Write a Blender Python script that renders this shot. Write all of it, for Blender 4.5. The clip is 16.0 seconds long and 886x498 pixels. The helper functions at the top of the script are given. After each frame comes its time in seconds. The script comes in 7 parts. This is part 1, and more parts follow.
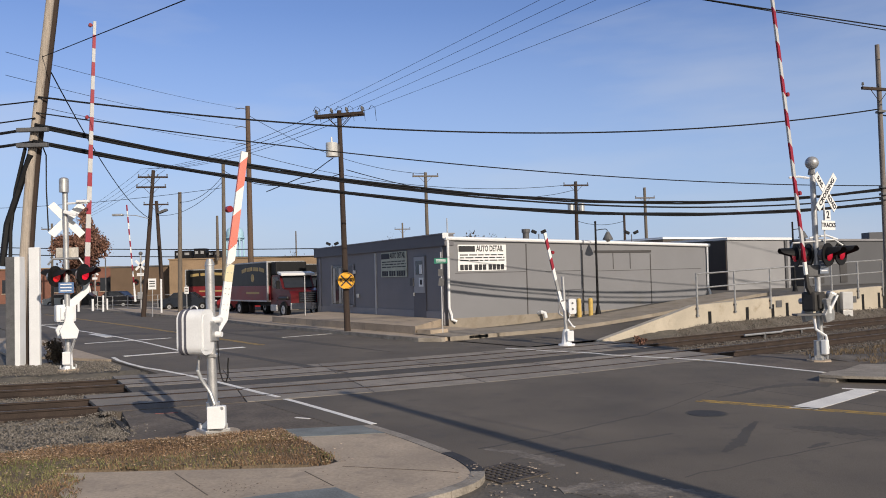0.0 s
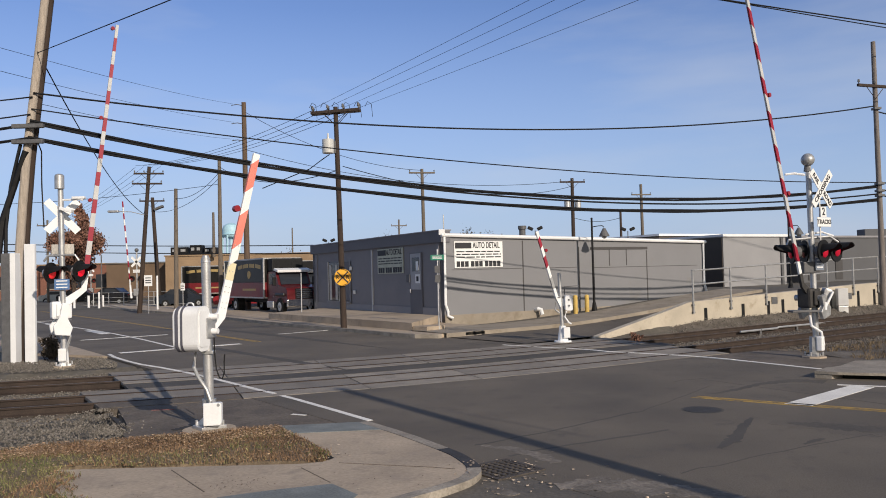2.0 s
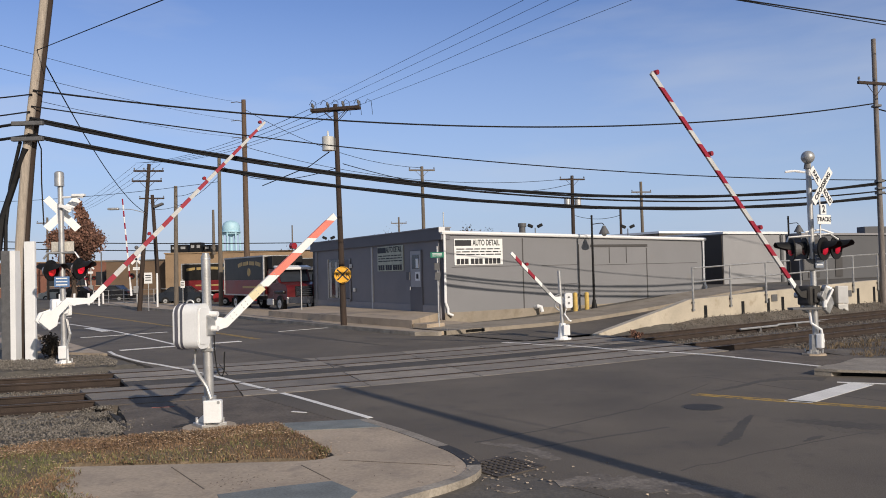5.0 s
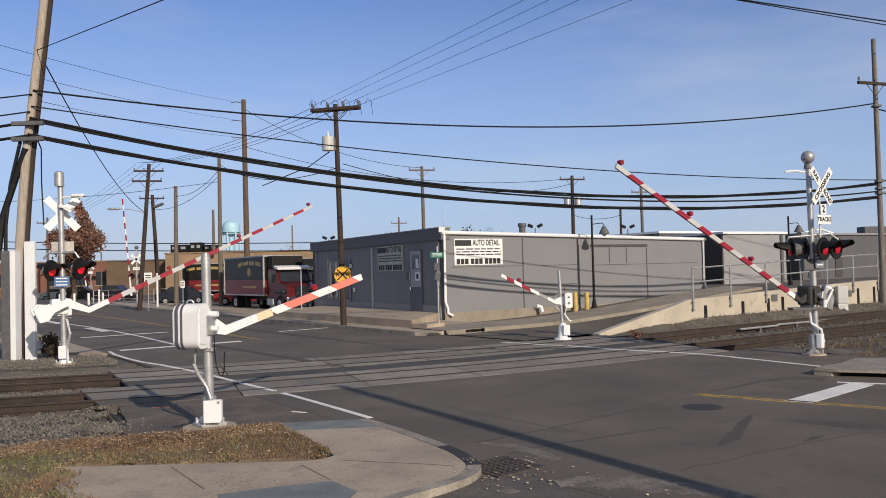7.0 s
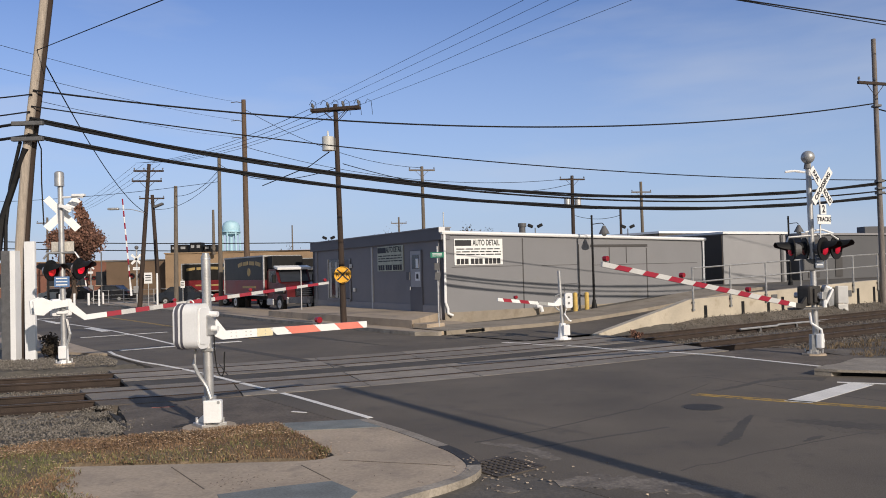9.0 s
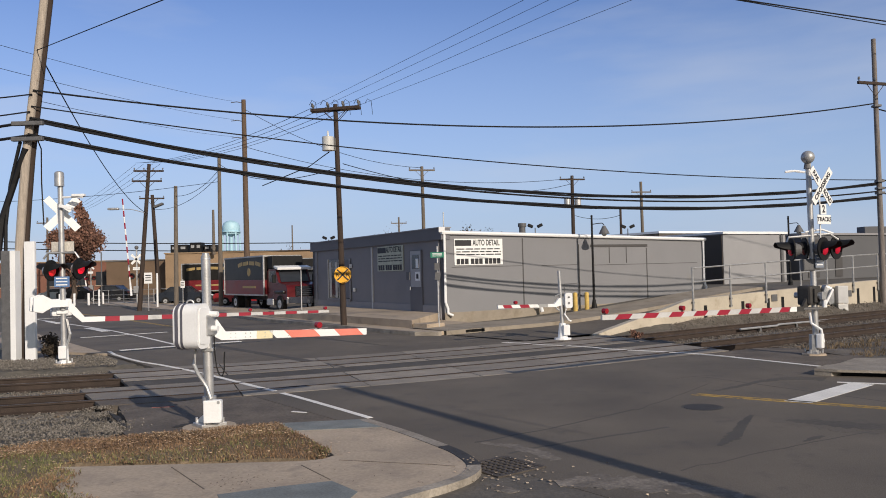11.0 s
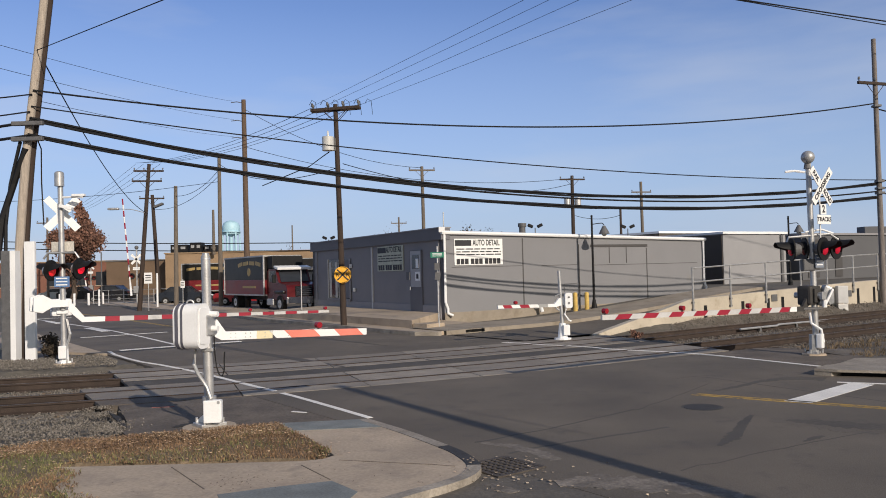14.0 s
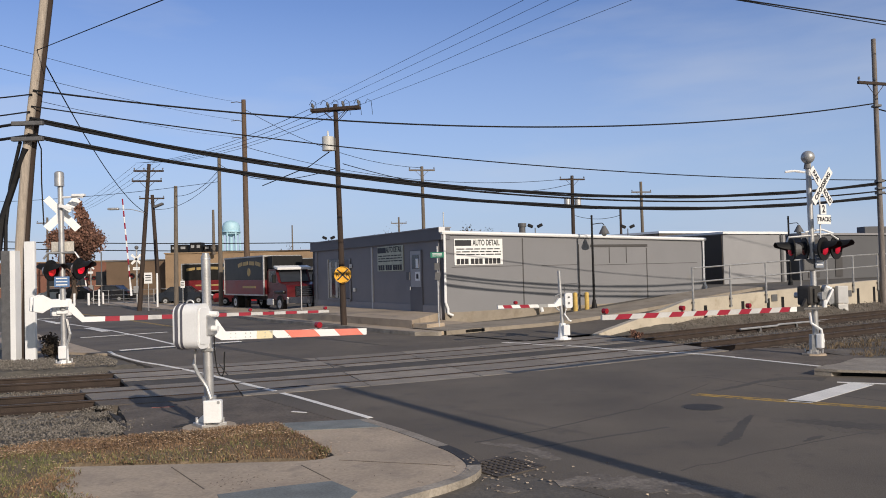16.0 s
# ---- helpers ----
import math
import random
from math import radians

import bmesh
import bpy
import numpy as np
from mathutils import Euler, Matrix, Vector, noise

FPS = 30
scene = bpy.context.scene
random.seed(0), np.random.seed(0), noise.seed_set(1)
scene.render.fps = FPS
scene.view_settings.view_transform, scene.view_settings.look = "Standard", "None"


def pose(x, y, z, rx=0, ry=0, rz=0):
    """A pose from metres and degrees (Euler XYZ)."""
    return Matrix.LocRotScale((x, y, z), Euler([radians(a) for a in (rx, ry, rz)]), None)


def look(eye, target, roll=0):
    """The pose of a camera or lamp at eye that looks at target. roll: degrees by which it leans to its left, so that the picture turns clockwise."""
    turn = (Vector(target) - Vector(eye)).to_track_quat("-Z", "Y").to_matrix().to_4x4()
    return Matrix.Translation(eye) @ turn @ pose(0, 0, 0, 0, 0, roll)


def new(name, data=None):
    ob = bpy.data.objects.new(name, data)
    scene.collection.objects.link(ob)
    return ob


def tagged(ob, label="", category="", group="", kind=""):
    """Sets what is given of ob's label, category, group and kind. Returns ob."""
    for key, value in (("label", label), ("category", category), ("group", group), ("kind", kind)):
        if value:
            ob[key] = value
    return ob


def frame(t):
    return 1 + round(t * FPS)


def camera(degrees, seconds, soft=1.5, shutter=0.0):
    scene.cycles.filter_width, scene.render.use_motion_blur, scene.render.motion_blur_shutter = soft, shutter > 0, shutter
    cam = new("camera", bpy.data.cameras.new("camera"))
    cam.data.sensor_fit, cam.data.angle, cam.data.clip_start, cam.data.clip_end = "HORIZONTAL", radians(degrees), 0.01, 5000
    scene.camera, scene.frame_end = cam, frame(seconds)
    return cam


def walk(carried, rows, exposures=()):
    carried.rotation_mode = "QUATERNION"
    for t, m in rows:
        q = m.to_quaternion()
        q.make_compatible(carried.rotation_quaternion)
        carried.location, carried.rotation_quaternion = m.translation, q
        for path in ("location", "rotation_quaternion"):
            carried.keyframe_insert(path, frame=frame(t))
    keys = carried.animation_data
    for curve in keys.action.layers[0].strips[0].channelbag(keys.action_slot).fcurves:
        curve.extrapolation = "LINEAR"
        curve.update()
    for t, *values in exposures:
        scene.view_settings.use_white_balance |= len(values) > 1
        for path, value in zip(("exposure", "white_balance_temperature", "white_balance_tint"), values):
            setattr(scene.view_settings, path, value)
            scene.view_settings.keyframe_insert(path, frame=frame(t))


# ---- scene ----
cam = camera(58.5, 16.0, soft=0.95)
EYE = Vector((0.0, 0.0, 2.2))


def aim(yaw, pitch, roll=-1.5):
    """Camera pose at the tripod: yaw to the left and pitch up in degrees."""
    a, b = radians(yaw), radians(pitch)
    way = Vector((-math.sin(a) * math.cos(b), math.cos(a) * math.cos(b), math.sin(b)))
    return look(EYE, EYE + way * 10, roll)


walk(cam, [(0.0, aim(0.25, 2.035)), (0.5, aim(0.125, 1.972)), (1.0, aim(0.005, 1.91)), (1.5, aim(0, 1.85)),
           (2.0, aim(0, 1.785)), (2.5, aim(0, 1.722)), (3.0, aim(0, 1.66)), (3.5, aim(0, 1.60)), (16.0, aim(0, 1.60))],
     exposures=[(0.0, 0.0), (1.5, -0.02), (3.0, -0.04), (16.0, -0.03)])

# ---- light ----
SUN_AZ, SUN_EL = math.atan2(-0.857, 0.515), radians(24)
world = bpy.data.worlds.new("sky")
scene.world = world
world.use_nodes = True
wn, wl = world.node_tree.nodes, world.node_tree.links
sky = wn.new("ShaderNodeTexSky")
sky.sky_type, sky.sun_disc = "NISHITA", False
sky.sun_elevation = SUN_EL
sky.sun_rotation = math.pi / 2 - SUN_AZ
sky.air_density, sky.dust_density, sky.ozone_density = 1.0, 0.4, 1.4
coords = wn.new("ShaderNodeTexCoord")
stretch = wn.new("ShaderNodeMapping")
stretch.inputs["Scale"].default_value = (1.2, 1.2, 6.0)
wisps = wn.new("ShaderNodeTexNoise")
wisps.inputs["Scale"].default_value, wisps.inputs["Detail"].default_value = 2.2, 7
veil = wn.new("ShaderNodeMapRange")
veil.inputs["From Min"].default_value, veil.inputs["From Max"].default_value = 0.45, 0.85
veil.inputs["To Max"].default_value = 0.45
cloud_mix = wn.new("ShaderNodeMixRGB")
cloud_mix.inputs["Color2"].default_value = (7.5, 7.8, 8.4, 1)
wl.new(coords.outputs["Generated"], stretch.inputs["Vector"])
wl.new(stretch.outputs["Vector"], wisps.inputs["Vector"])
wl.new(wisps.outputs["Fac"], veil.inputs["Value"])
wl.new(veil.outputs["Result"], cloud_mix.inputs["Fac"])
tone = wn.new("ShaderNodeMixRGB")
tone.blend_type = "MULTIPLY"
tone.inputs["Fac"].default_value = 1
split = wn.new("ShaderNodeSeparateXYZ")
low = wn.new("ShaderNodeMapRange")
low.inputs["From Min"].default_value, low.inputs["From Max"].default_value = 0.32, 0.0
low.inputs["To Min"].default_value, low.inputs["To Max"].default_value = 0.0, 0.85
haze = wn.new("ShaderNodeMixRGB")
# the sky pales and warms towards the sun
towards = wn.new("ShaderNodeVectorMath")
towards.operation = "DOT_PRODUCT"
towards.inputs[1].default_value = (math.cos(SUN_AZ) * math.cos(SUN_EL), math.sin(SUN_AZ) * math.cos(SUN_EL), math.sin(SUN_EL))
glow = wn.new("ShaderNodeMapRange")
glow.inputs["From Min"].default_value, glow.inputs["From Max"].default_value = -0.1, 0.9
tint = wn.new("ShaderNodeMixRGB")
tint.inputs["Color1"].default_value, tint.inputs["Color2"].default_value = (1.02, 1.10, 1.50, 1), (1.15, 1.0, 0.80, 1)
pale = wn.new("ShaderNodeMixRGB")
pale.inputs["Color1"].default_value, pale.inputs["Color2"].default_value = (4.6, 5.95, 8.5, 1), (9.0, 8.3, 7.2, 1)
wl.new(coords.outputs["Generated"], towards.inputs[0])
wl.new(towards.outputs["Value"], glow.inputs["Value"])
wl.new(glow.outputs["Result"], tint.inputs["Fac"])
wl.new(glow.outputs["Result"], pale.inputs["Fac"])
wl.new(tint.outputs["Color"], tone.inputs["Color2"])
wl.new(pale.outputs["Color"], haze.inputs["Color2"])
wl.new(coords.outputs["Generated"], split.inputs["Vector"])
wl.new(split.outputs["Z"], low.inputs["Value"])
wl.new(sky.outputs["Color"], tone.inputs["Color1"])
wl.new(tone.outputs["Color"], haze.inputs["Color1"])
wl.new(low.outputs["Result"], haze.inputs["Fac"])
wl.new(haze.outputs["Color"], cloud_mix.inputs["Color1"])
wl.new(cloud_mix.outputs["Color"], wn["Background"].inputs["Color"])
wn["Background"].inputs["Strength"].default_value = 0.085
sun_data = bpy.data.lights.new("sun", "SUN")
sun_data.energy, sun_data.angle, sun_data.color = 3.7, radians(0.53), (1.0, 0.875, 0.735)
sun = new("sun", sun_data)
sun.matrix_world = look((60 * math.cos(SUN_AZ), 60 * math.sin(SUN_AZ), 60 * math.tan(SUN_EL)), (0, 0, 0))
scene.view_settings.exposure = 0.0


# ---- materials ----
def mat(name, color, rough=0.7, metal=0.0, vary=0.2, scale=3.0, fine=60.0, bump=0.15, tint=None, emit=0.0, stretch=None, islands=0.0, per_object=0.0, spots=None):
    """Procedural surface: coarse stains and fine grain in colour, roughness and relief."""
    m = bpy.data.materials.new(name)
    m.use_nodes = True
    n, l = m.node_tree.nodes, m.node_tree.links
    b = n["Principled BSDF"]
    tc = n.new("ShaderNodeTexCoord")
    mp = n.new("ShaderNodeMapping")
    mp.inputs["Scale"].default_value = stretch or (1, 1, 1)
    l.new(tc.outputs["Object"], mp.inputs["Vector"])
    big, small = n.new("ShaderNodeTexNoise"), n.new("ShaderNodeTexNoise")
    big.inputs["Scale"].default_value, big.inputs["Detail"].default_value = scale, 6
    small.inputs["Scale"].default_value, small.inputs["Detail"].default_value = fine, 3
    for t in (big, small):
        l.new(mp.outputs["Vector"], t.inputs["Vector"])
    dark = [c * (1 - vary) for c in color]
    lite = [min(1, c * (1 + vary)) for c in (tint or color)]
    r1 = n.new("ShaderNodeValToRGB")
    r1.color_ramp.elements[0].position, r1.color_ramp.elements[1].position = 0.3, 0.7
    r1.color_ramp.elements[0].color, r1.color_ramp.elements[1].color = (*dark, 1), (*lite, 1)
    l.new(big.outputs["Fac"], r1.inputs["Fac"])
    g = n.new("ShaderNodeMapRange")
    g.inputs["To Min"].default_value, g.inputs["To Max"].default_value = 1 - vary, 1 + vary
    g.inputs["From Min"].default_value, g.inputs["From Max"].default_value = 0.25, 0.75
    l.new(small.outputs["Fac"], g.inputs["Value"])
    mul = n.new("ShaderNodeMixRGB")
    mul.blend_type = "MULTIPLY"
    mul.inputs["Fac"].default_value = 1
    l.new(r1.outputs["Color"], mul.inputs["Color1"])
    l.new(g.outputs["Result"], mul.inputs["Color2"])
    out = mul.outputs["Color"]
    if islands or per_object:
        src = n.new("ShaderNodeNewGeometry").outputs["Random Per Island"] if islands else n.new("ShaderNodeObjectInfo").outputs["Random"]
        k = islands or per_object
        rr = n.new("ShaderNodeMapRange")
        rr.inputs["To Min"].default_value, rr.inputs["To Max"].default_value = 1 - k, 1 + k
        l.new(src, rr.inputs["Value"])
        m2 = n.new("ShaderNodeMixRGB")
        m2.blend_type = "MULTIPLY"
        m2.inputs["Fac"].default_value = 1
        l.new(out, m2.inputs["Color1"])
        l.new(rr.outputs["Result"], m2.inputs["Color2"])
        out = m2.outputs["Color"]
    if spots:
        col, sc, lo, hi = spots
        sp = n.new("ShaderNodeTexNoise")
        sp.inputs["Scale"].default_value, sp.inputs["Detail"].default_value = sc, 8
        sp.inputs["Roughness"].default_value = 0.7
        l.new(mp.outputs["Vector"], sp.inputs["Vector"])
        sr = n.new("ShaderNodeMapRange")
        sr.inputs["From Min"].default_value, sr.inputs["From Max"].default_value = lo, hi
        l.new(sp.outputs["Fac"], sr.inputs["Value"])
        m3 = n.new("ShaderNodeMixRGB")
        m3.inputs["Color2"].default_value = (*col, 1)
        l.new(sr.outputs["Result"], m3.inputs["Fac"])
        l.new(out, m3.inputs["Color1"])
        out = m3.outputs["Color"]
    l.new(out, b.inputs["Base Color"])
    rg = n.new("ShaderNodeMapRange")
    rg.inputs["To Min"].default_value, rg.inputs["To Max"].default_value = max(0.05, rough - 0.1), min(1, rough + 0.1)
    l.new(big.outputs["Fac"], rg.inputs["Value"])
    l.new(rg.outputs["Result"], b.inputs["Roughness"])
    b.inputs["Metallic"].default_value = metal
    if max(color) < 0.03:
        b.inputs["Specular IOR Level"].default_value = 0.25
    if bump:
        bp = n.new("ShaderNodeBump")
        bp.inputs["Strength"].default_value, bp.inputs["Distance"].default_value = bump, 0.02
        l.new(small.outputs["Fac"], bp.inputs["Height"])
        l.new(bp.outputs["Normal"], b.inputs["Normal"])
    if emit:
        b.inputs["Emission Color"].default_value = (*color, 1)
        b.inputs["Emission Strength"].default_value = emit
    return m


M = {
    "asphalt": mat("asphalt", (0.130, 0.111, 0.088), 0.85, 0, 0.24, 0.5, 55, 0.35, spots=((0.086, 0.077, 0.068), 1.9, 0.54, 0.74)),
    "asphalt_old": mat("asphalt_old", (0.122, 0.109, 0.092), 0.9, 0, 0.22, 0.8, 22, 0.45, spots=((0.098, 0.089, 0.079), 2.4, 0.48, 0.62)),
    "asphalt_new": mat("asphalt_new", (0.078, 0.070, 0.061), 0.85, 0, 0.2, 1.2, 50, 0.3),
    "asphalt_stain_shadow": mat("asphalt_stain_shadow", (0.094, 0.082, 0.068), 0.85, 0, 0.22, 0.8, 18, 0.45),
    "ground": mat("ground", (0.11, 0.10, 0.085), 0.95, 0, 0.25, 0.15, 8, 0.2),
    "concrete": mat("concrete", (0.43, 0.349, 0.262), 0.85, 0, 0.15, 0.9, 26, 0.2, spots=((0.27, 0.225, 0.18), 2.2, 0.54, 0.75)),
    "kerb": mat("kerb", (0.31, 0.275, 0.23), 0.85, 0, 0.24, 2.0, 30, 0.3, spots=((0.19, 0.165, 0.135), 3.0, 0.52, 0.7)),
    "mat_blue": mat("mat_blue", (0.195, 0.212, 0.208), 0.8, 0, 0.2, 3, 40, 0.3, spots=((0.25, 0.225, 0.19), 4, 0.58, 0.78)),
    "panel": mat("panel", (0.262, 0.232, 0.194), 0.8, 0, 0.18, 1.3, 30, 0.25, per_object=0.16, spots=((0.18, 0.158, 0.135), 2.1, 0.5, 0.74)),
    "gap": mat("gap", (0.03, 0.028, 0.026), 0.9, 0, 0.2, 4, 50, 0.1),
    "rail": mat("rail", (0.052, 0.037, 0.03), 0.8, 0.2, 0.3, 3, 60, 0.2),
    "rail_head": mat("rail_head", (0.20, 0.17, 0.145), 0.5, 0.6, 0.2, 3, 60, 0.05),
    "tie": mat("tie", (0.15, 0.115, 0.085), 0.9, 0, 0.3, 3, 30, 0.4, stretch=(1, 8, 8), per_object=0.25),
    "ballast": mat("ballast", (0.19, 0.175, 0.155), 0.95, 0, 0.35, 2.0, 22, 0.6, spots=((0.09, 0.075, 0.06), 3, 0.5, 0.7)),
    "stone": mat("stone", (0.18, 0.163, 0.142), 0.9, 0, 0.25, 8, 60, 0.3, islands=0.42),
    "soil": mat("soil", (0.17, 0.128, 0.083), 0.95, 0, 0.35, 2.5, 40, 0.5),
    "grass": mat("grass", (0.15, 0.19, 0.058), 0.9, 0, 0.3, 1.2, 30, 0, tint=(0.20, 0.165, 0.085), islands=0.5),
    "dry_grass": mat("dry_grass", (0.20, 0.128, 0.075), 0.9, 0, 0.3, 1.2, 30, 0, islands=0.5),
    "weeds": mat("weeds", (0.16, 0.118, 0.072), 0.9, 0, 0.3, 1.2, 30, 0, islands=0.5),
    "grate": mat("grate", (0.085, 0.072, 0.062), 0.8, 0.2, 0.25, 6, 60, 0.2),
    "red_lamp_dim": mat("red_lamp_dim", (0.45, 0.008, 0.03), 0.25, 0, 0.0, 3, 40, 0, emit=0.16),
    "leaf_pale": mat("leaf_pale", (0.46, 0.37, 0.28), 0.8, 0, 0.2, 3, 40, 0, islands=0.45),
    "stone_far": mat("stone_far", (0.175, 0.158, 0.14), 0.9, 0, 0.25, 8, 60, 0.3, islands=0.3),
    "leaf_litter": mat("leaf_litter", (0.31, 0.17, 0.11), 0.85, 0, 0.3, 3, 40, 0, tint=(0.36, 0.27, 0.17), islands=0.6),
    "white_line": mat("white_line", (0.84, 0.815, 0.76), 0.7, 0, 0.12, 2, 40, 0.1, spots=((0.3, 0.28, 0.25), 7, 0.6, 0.8)),
    "yellow_line": mat("yellow_line", (0.42, 0.27, 0.06), 0.75, 0, 0.2, 2, 40, 0.1, spots=((0.10, 0.09, 0.075), 6, 0.46, 0.64)),
    "white_paint": mat("white_paint", (0.84, 0.85, 0.86), 0.45, 0, 0.04, 3, 40, 0.04, spots=((0.5, 0.48, 0.44), 5, 0.68, 0.85)),
    "white_sheet": mat("white_sheet", (0.84, 0.845, 0.84), 0.5, 0, 0.03, 2, 40, 0.02),
    "grey_sheet": mat("grey_sheet", (0.54, 0.54, 0.54), 0.5, 0, 0.08, 3, 40, 0.02),
    "red_sheet": mat("red_sheet", (0.32, 0.015, 0.037), 0.5, 0, 0.1, 3, 40, 0.02),
    "orange_sheet": mat("orange_sheet", (0.78, 0.23, 0.175), 0.5, 0, 0.08, 3, 40, 0.02),
    "cream_sheet": mat("cream_sheet", (0.76, 0.68, 0.45), 0.5, 0, 0.06, 3, 40, 0.02),
    "galv": mat("galv", (0.50, 0.50, 0.50), 0.45, 0.6, 0.15, 5, 60, 0.06),
    "alu": mat("alu", (0.42, 0.42, 0.42), 0.45, 0.5, 0.2, 6, 50, 0.05),
    "dark_grey": mat("dark_grey", (0.12, 0.12, 0.125), 0.6, 0.1, 0.2, 5, 50, 0.05),
    "black": mat("black", (0.012, 0.012, 0.013), 0.6, 0, 0.2, 5, 50, 0.05),
    "asphalt_shadow": mat("asphalt_shadow", (0.117, 0.101, 0.082), 0.85, 0, 0.24, 0.5, 55, 0.35),
    "survey_red": mat("survey_red", (0.24, 0.09, 0.08), 0.85, 0, 0.25, 3, 40, 0.1),
    "plate_grey": mat("plate_grey", (0.20, 0.235, 0.30), 0.5, 0, 0.1, 4, 40, 0),
    "gasket": mat("gasket", (0.10, 0.10, 0.125), 0.6, 0, 0.15, 5, 50, 0.05),
    "brown_brick": mat("brown_brick", (0.17, 0.115, 0.075), 0.9, 0, 0.14, 0.6, 12, 0.15),
    "ballast_dark": mat("ballast_dark", (0.13, 0.115, 0.099), 0.95, 0, 0.35, 1.2, 22, 0.6, spots=((0.085, 0.068, 0.052), 1.6, 0.46, 0.66)),
    "asphalt_pale": mat("asphalt_pale", (0.20, 0.175, 0.148), 0.9, 0, 0.3, 2.5, 22, 0.6, spots=((0.115, 0.10, 0.085), 3.5, 0.46, 0.62)),
    "cable": mat("cable", (0.010, 0.0105, 0.013), 0.8, 0, 0.3, 12, 80, 0.1),
    "red_lamp": mat("red_lamp", (0.92, 0.012, 0.035), 0.3, 0, 0.0, 3, 40, 0, emit=0.55),
    "red_lamp_half": mat("red_lamp_half", (0.80, 0.025, 0.03), 0.3, 0, 0.0, 3, 40, 0, emit=0.3),
    "red_lamp_small": mat("red_lamp_small", (0.27, 0.012, 0.022), 0.25, 0, 0.0, 3, 40, 0, emit=0.05),
    "red_lens": mat("red_lens", (0.10, 0.012, 0.014), 0.25, 0, 0.0, 3, 40, 0, emit=0.1),
    "blue_sign": mat("blue_sign", (0.11, 0.21, 0.42), 0.5, 0, 0.1, 4, 40, 0),
    "wood_pole": mat("wood_pole", (0.125, 0.085, 0.06), 0.9, 0, 0.25, 4, 30, 0.4, stretch=(6, 6, 0.5)),
    "wood_pale": mat("wood_pale", (0.43, 0.37, 0.31), 0.9, 0, 0.2, 4, 30, 0.4, stretch=(6, 6, 0.5), spots=((0.2, 0.13, 0.08), 5, 0.6, 0.7)),
    "wood_grey": mat("wood_grey", (0.155, 0.13, 0.105), 0.9, 0, 0.25, 4, 30, 0.4, stretch=(6, 6, 0.5)),
    "wood_silver": mat("wood_silver", (0.20, 0.175, 0.16), 0.9, 0, 0.25, 4, 30, 0.4, stretch=(6, 6, 0.5)),
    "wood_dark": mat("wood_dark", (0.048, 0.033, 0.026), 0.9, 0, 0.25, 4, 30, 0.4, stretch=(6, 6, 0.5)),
    "front_paint": mat("front_paint", (0.222, 0.216, 0.23), 0.75, 0, 0.08, 0.8, 50, 0.1),
    "front_trim": mat("front_trim", (0.27, 0.265, 0.28), 0.7, 0, 0.08, 1, 50, 0.08),
    "front_dark": mat("front_dark", (0.145, 0.143, 0.158), 0.7, 0, 0.08, 1, 50, 0.08),
    "side_paint": mat("side_paint", (0.220, 0.222, 0.236), 0.8, 0, 0.05, 0.6, 30, 0.1, spots=((0.21, 0.20, 0.19), 0.8, 0.58, 0.8)),
    "side_line": mat("side_line", (0.07, 0.067, 0.068), 0.8, 0, 0.1, 2, 30, 0.05),
    "roof": mat("roof", (0.16, 0.155, 0.15), 0.9, 0, 0.15, 0.8, 30, 0.1),
    "plinth": mat("plinth", (0.30, 0.26, 0.21), 0.85, 0, 0.15, 1.0, 40, 0.15, spots=((0.20, 0.165, 0.12), 1.6, 0.5, 0.72)),
    "cream_wall": mat("cream_wall", (0.50, 0.445, 0.36), 0.85, 0, 0.12, 1.2, 40, 0.12, spots=((0.34, 0.28, 0.2), 2.2, 0.56, 0.75)),
    "pale_wall": mat("pale_wall", (0.305, 0.305, 0.318), 0.8, 0, 0.05, 0.7, 30, 0.06),
    "grey_wall": mat("grey_wall", (0.108, 0.110, 0.118), 0.8, 0, 0.06, 0.7, 30, 0.08),
    # wall brown with shade mixed into the colour, for the dark end walls
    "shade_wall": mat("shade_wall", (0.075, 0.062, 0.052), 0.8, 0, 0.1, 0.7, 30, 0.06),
    "tan_brick": mat("tan_brick", (0.305, 0.212, 0.132), 0.9, 0, 0.14, 0.6, 12, 0.15, spots=((0.21, 0.142, 0.09), 0.5, 0.55, 0.75)),
    "red_brick": mat("red_brick", (0.22, 0.10, 0.07), 0.9, 0, 0.15, 0.8, 12, 0.15),
    "tower": mat("tower", (0.42, 0.66, 0.78), 0.5, 0.0, 0.06, 0.3, 20, 0),
    "glass": mat("glass", (0.03, 0.034, 0.042), 0.12, 0.0, 0.1, 2, 30, 0),
    "board_old": mat("board_old", (0.50, 0.52, 0.43), 0.7, 0, 0.1, 3, 40, 0.03, spots=((0.3, 0.3, 0.24), 4, 0.55, 0.75)),
    "door_grey": mat("door_grey", (0.36, 0.36, 0.38), 0.5, 0, 0.06, 3, 40, 0.03),
    "apron": mat("apron", (0.132, 0.110, 0.089), 0.9, 0, 0.28, 1.4, 20, 0.6, spots=((0.08, 0.067, 0.055), 2.0, 0.5, 0.7)),
    "curtain": mat("curtain", (0.55, 0.52, 0.47), 0.7, 0, 0.2, 3, 30, 0),
    "yellow_sign": mat("yellow_sign", (0.85, 0.42, 0.02), 0.5, 0, 0.04, 4, 40, 0.02),
    "bollard_yellow": mat("bollard_yellow", (0.64, 0.44, 0.12), 0.6, 0, 0.12, 4, 40, 0.05),
    "green_sign": mat("green_sign", (0.02, 0.20, 0.13), 0.5, 0, 0.08, 4, 40, 0.02),
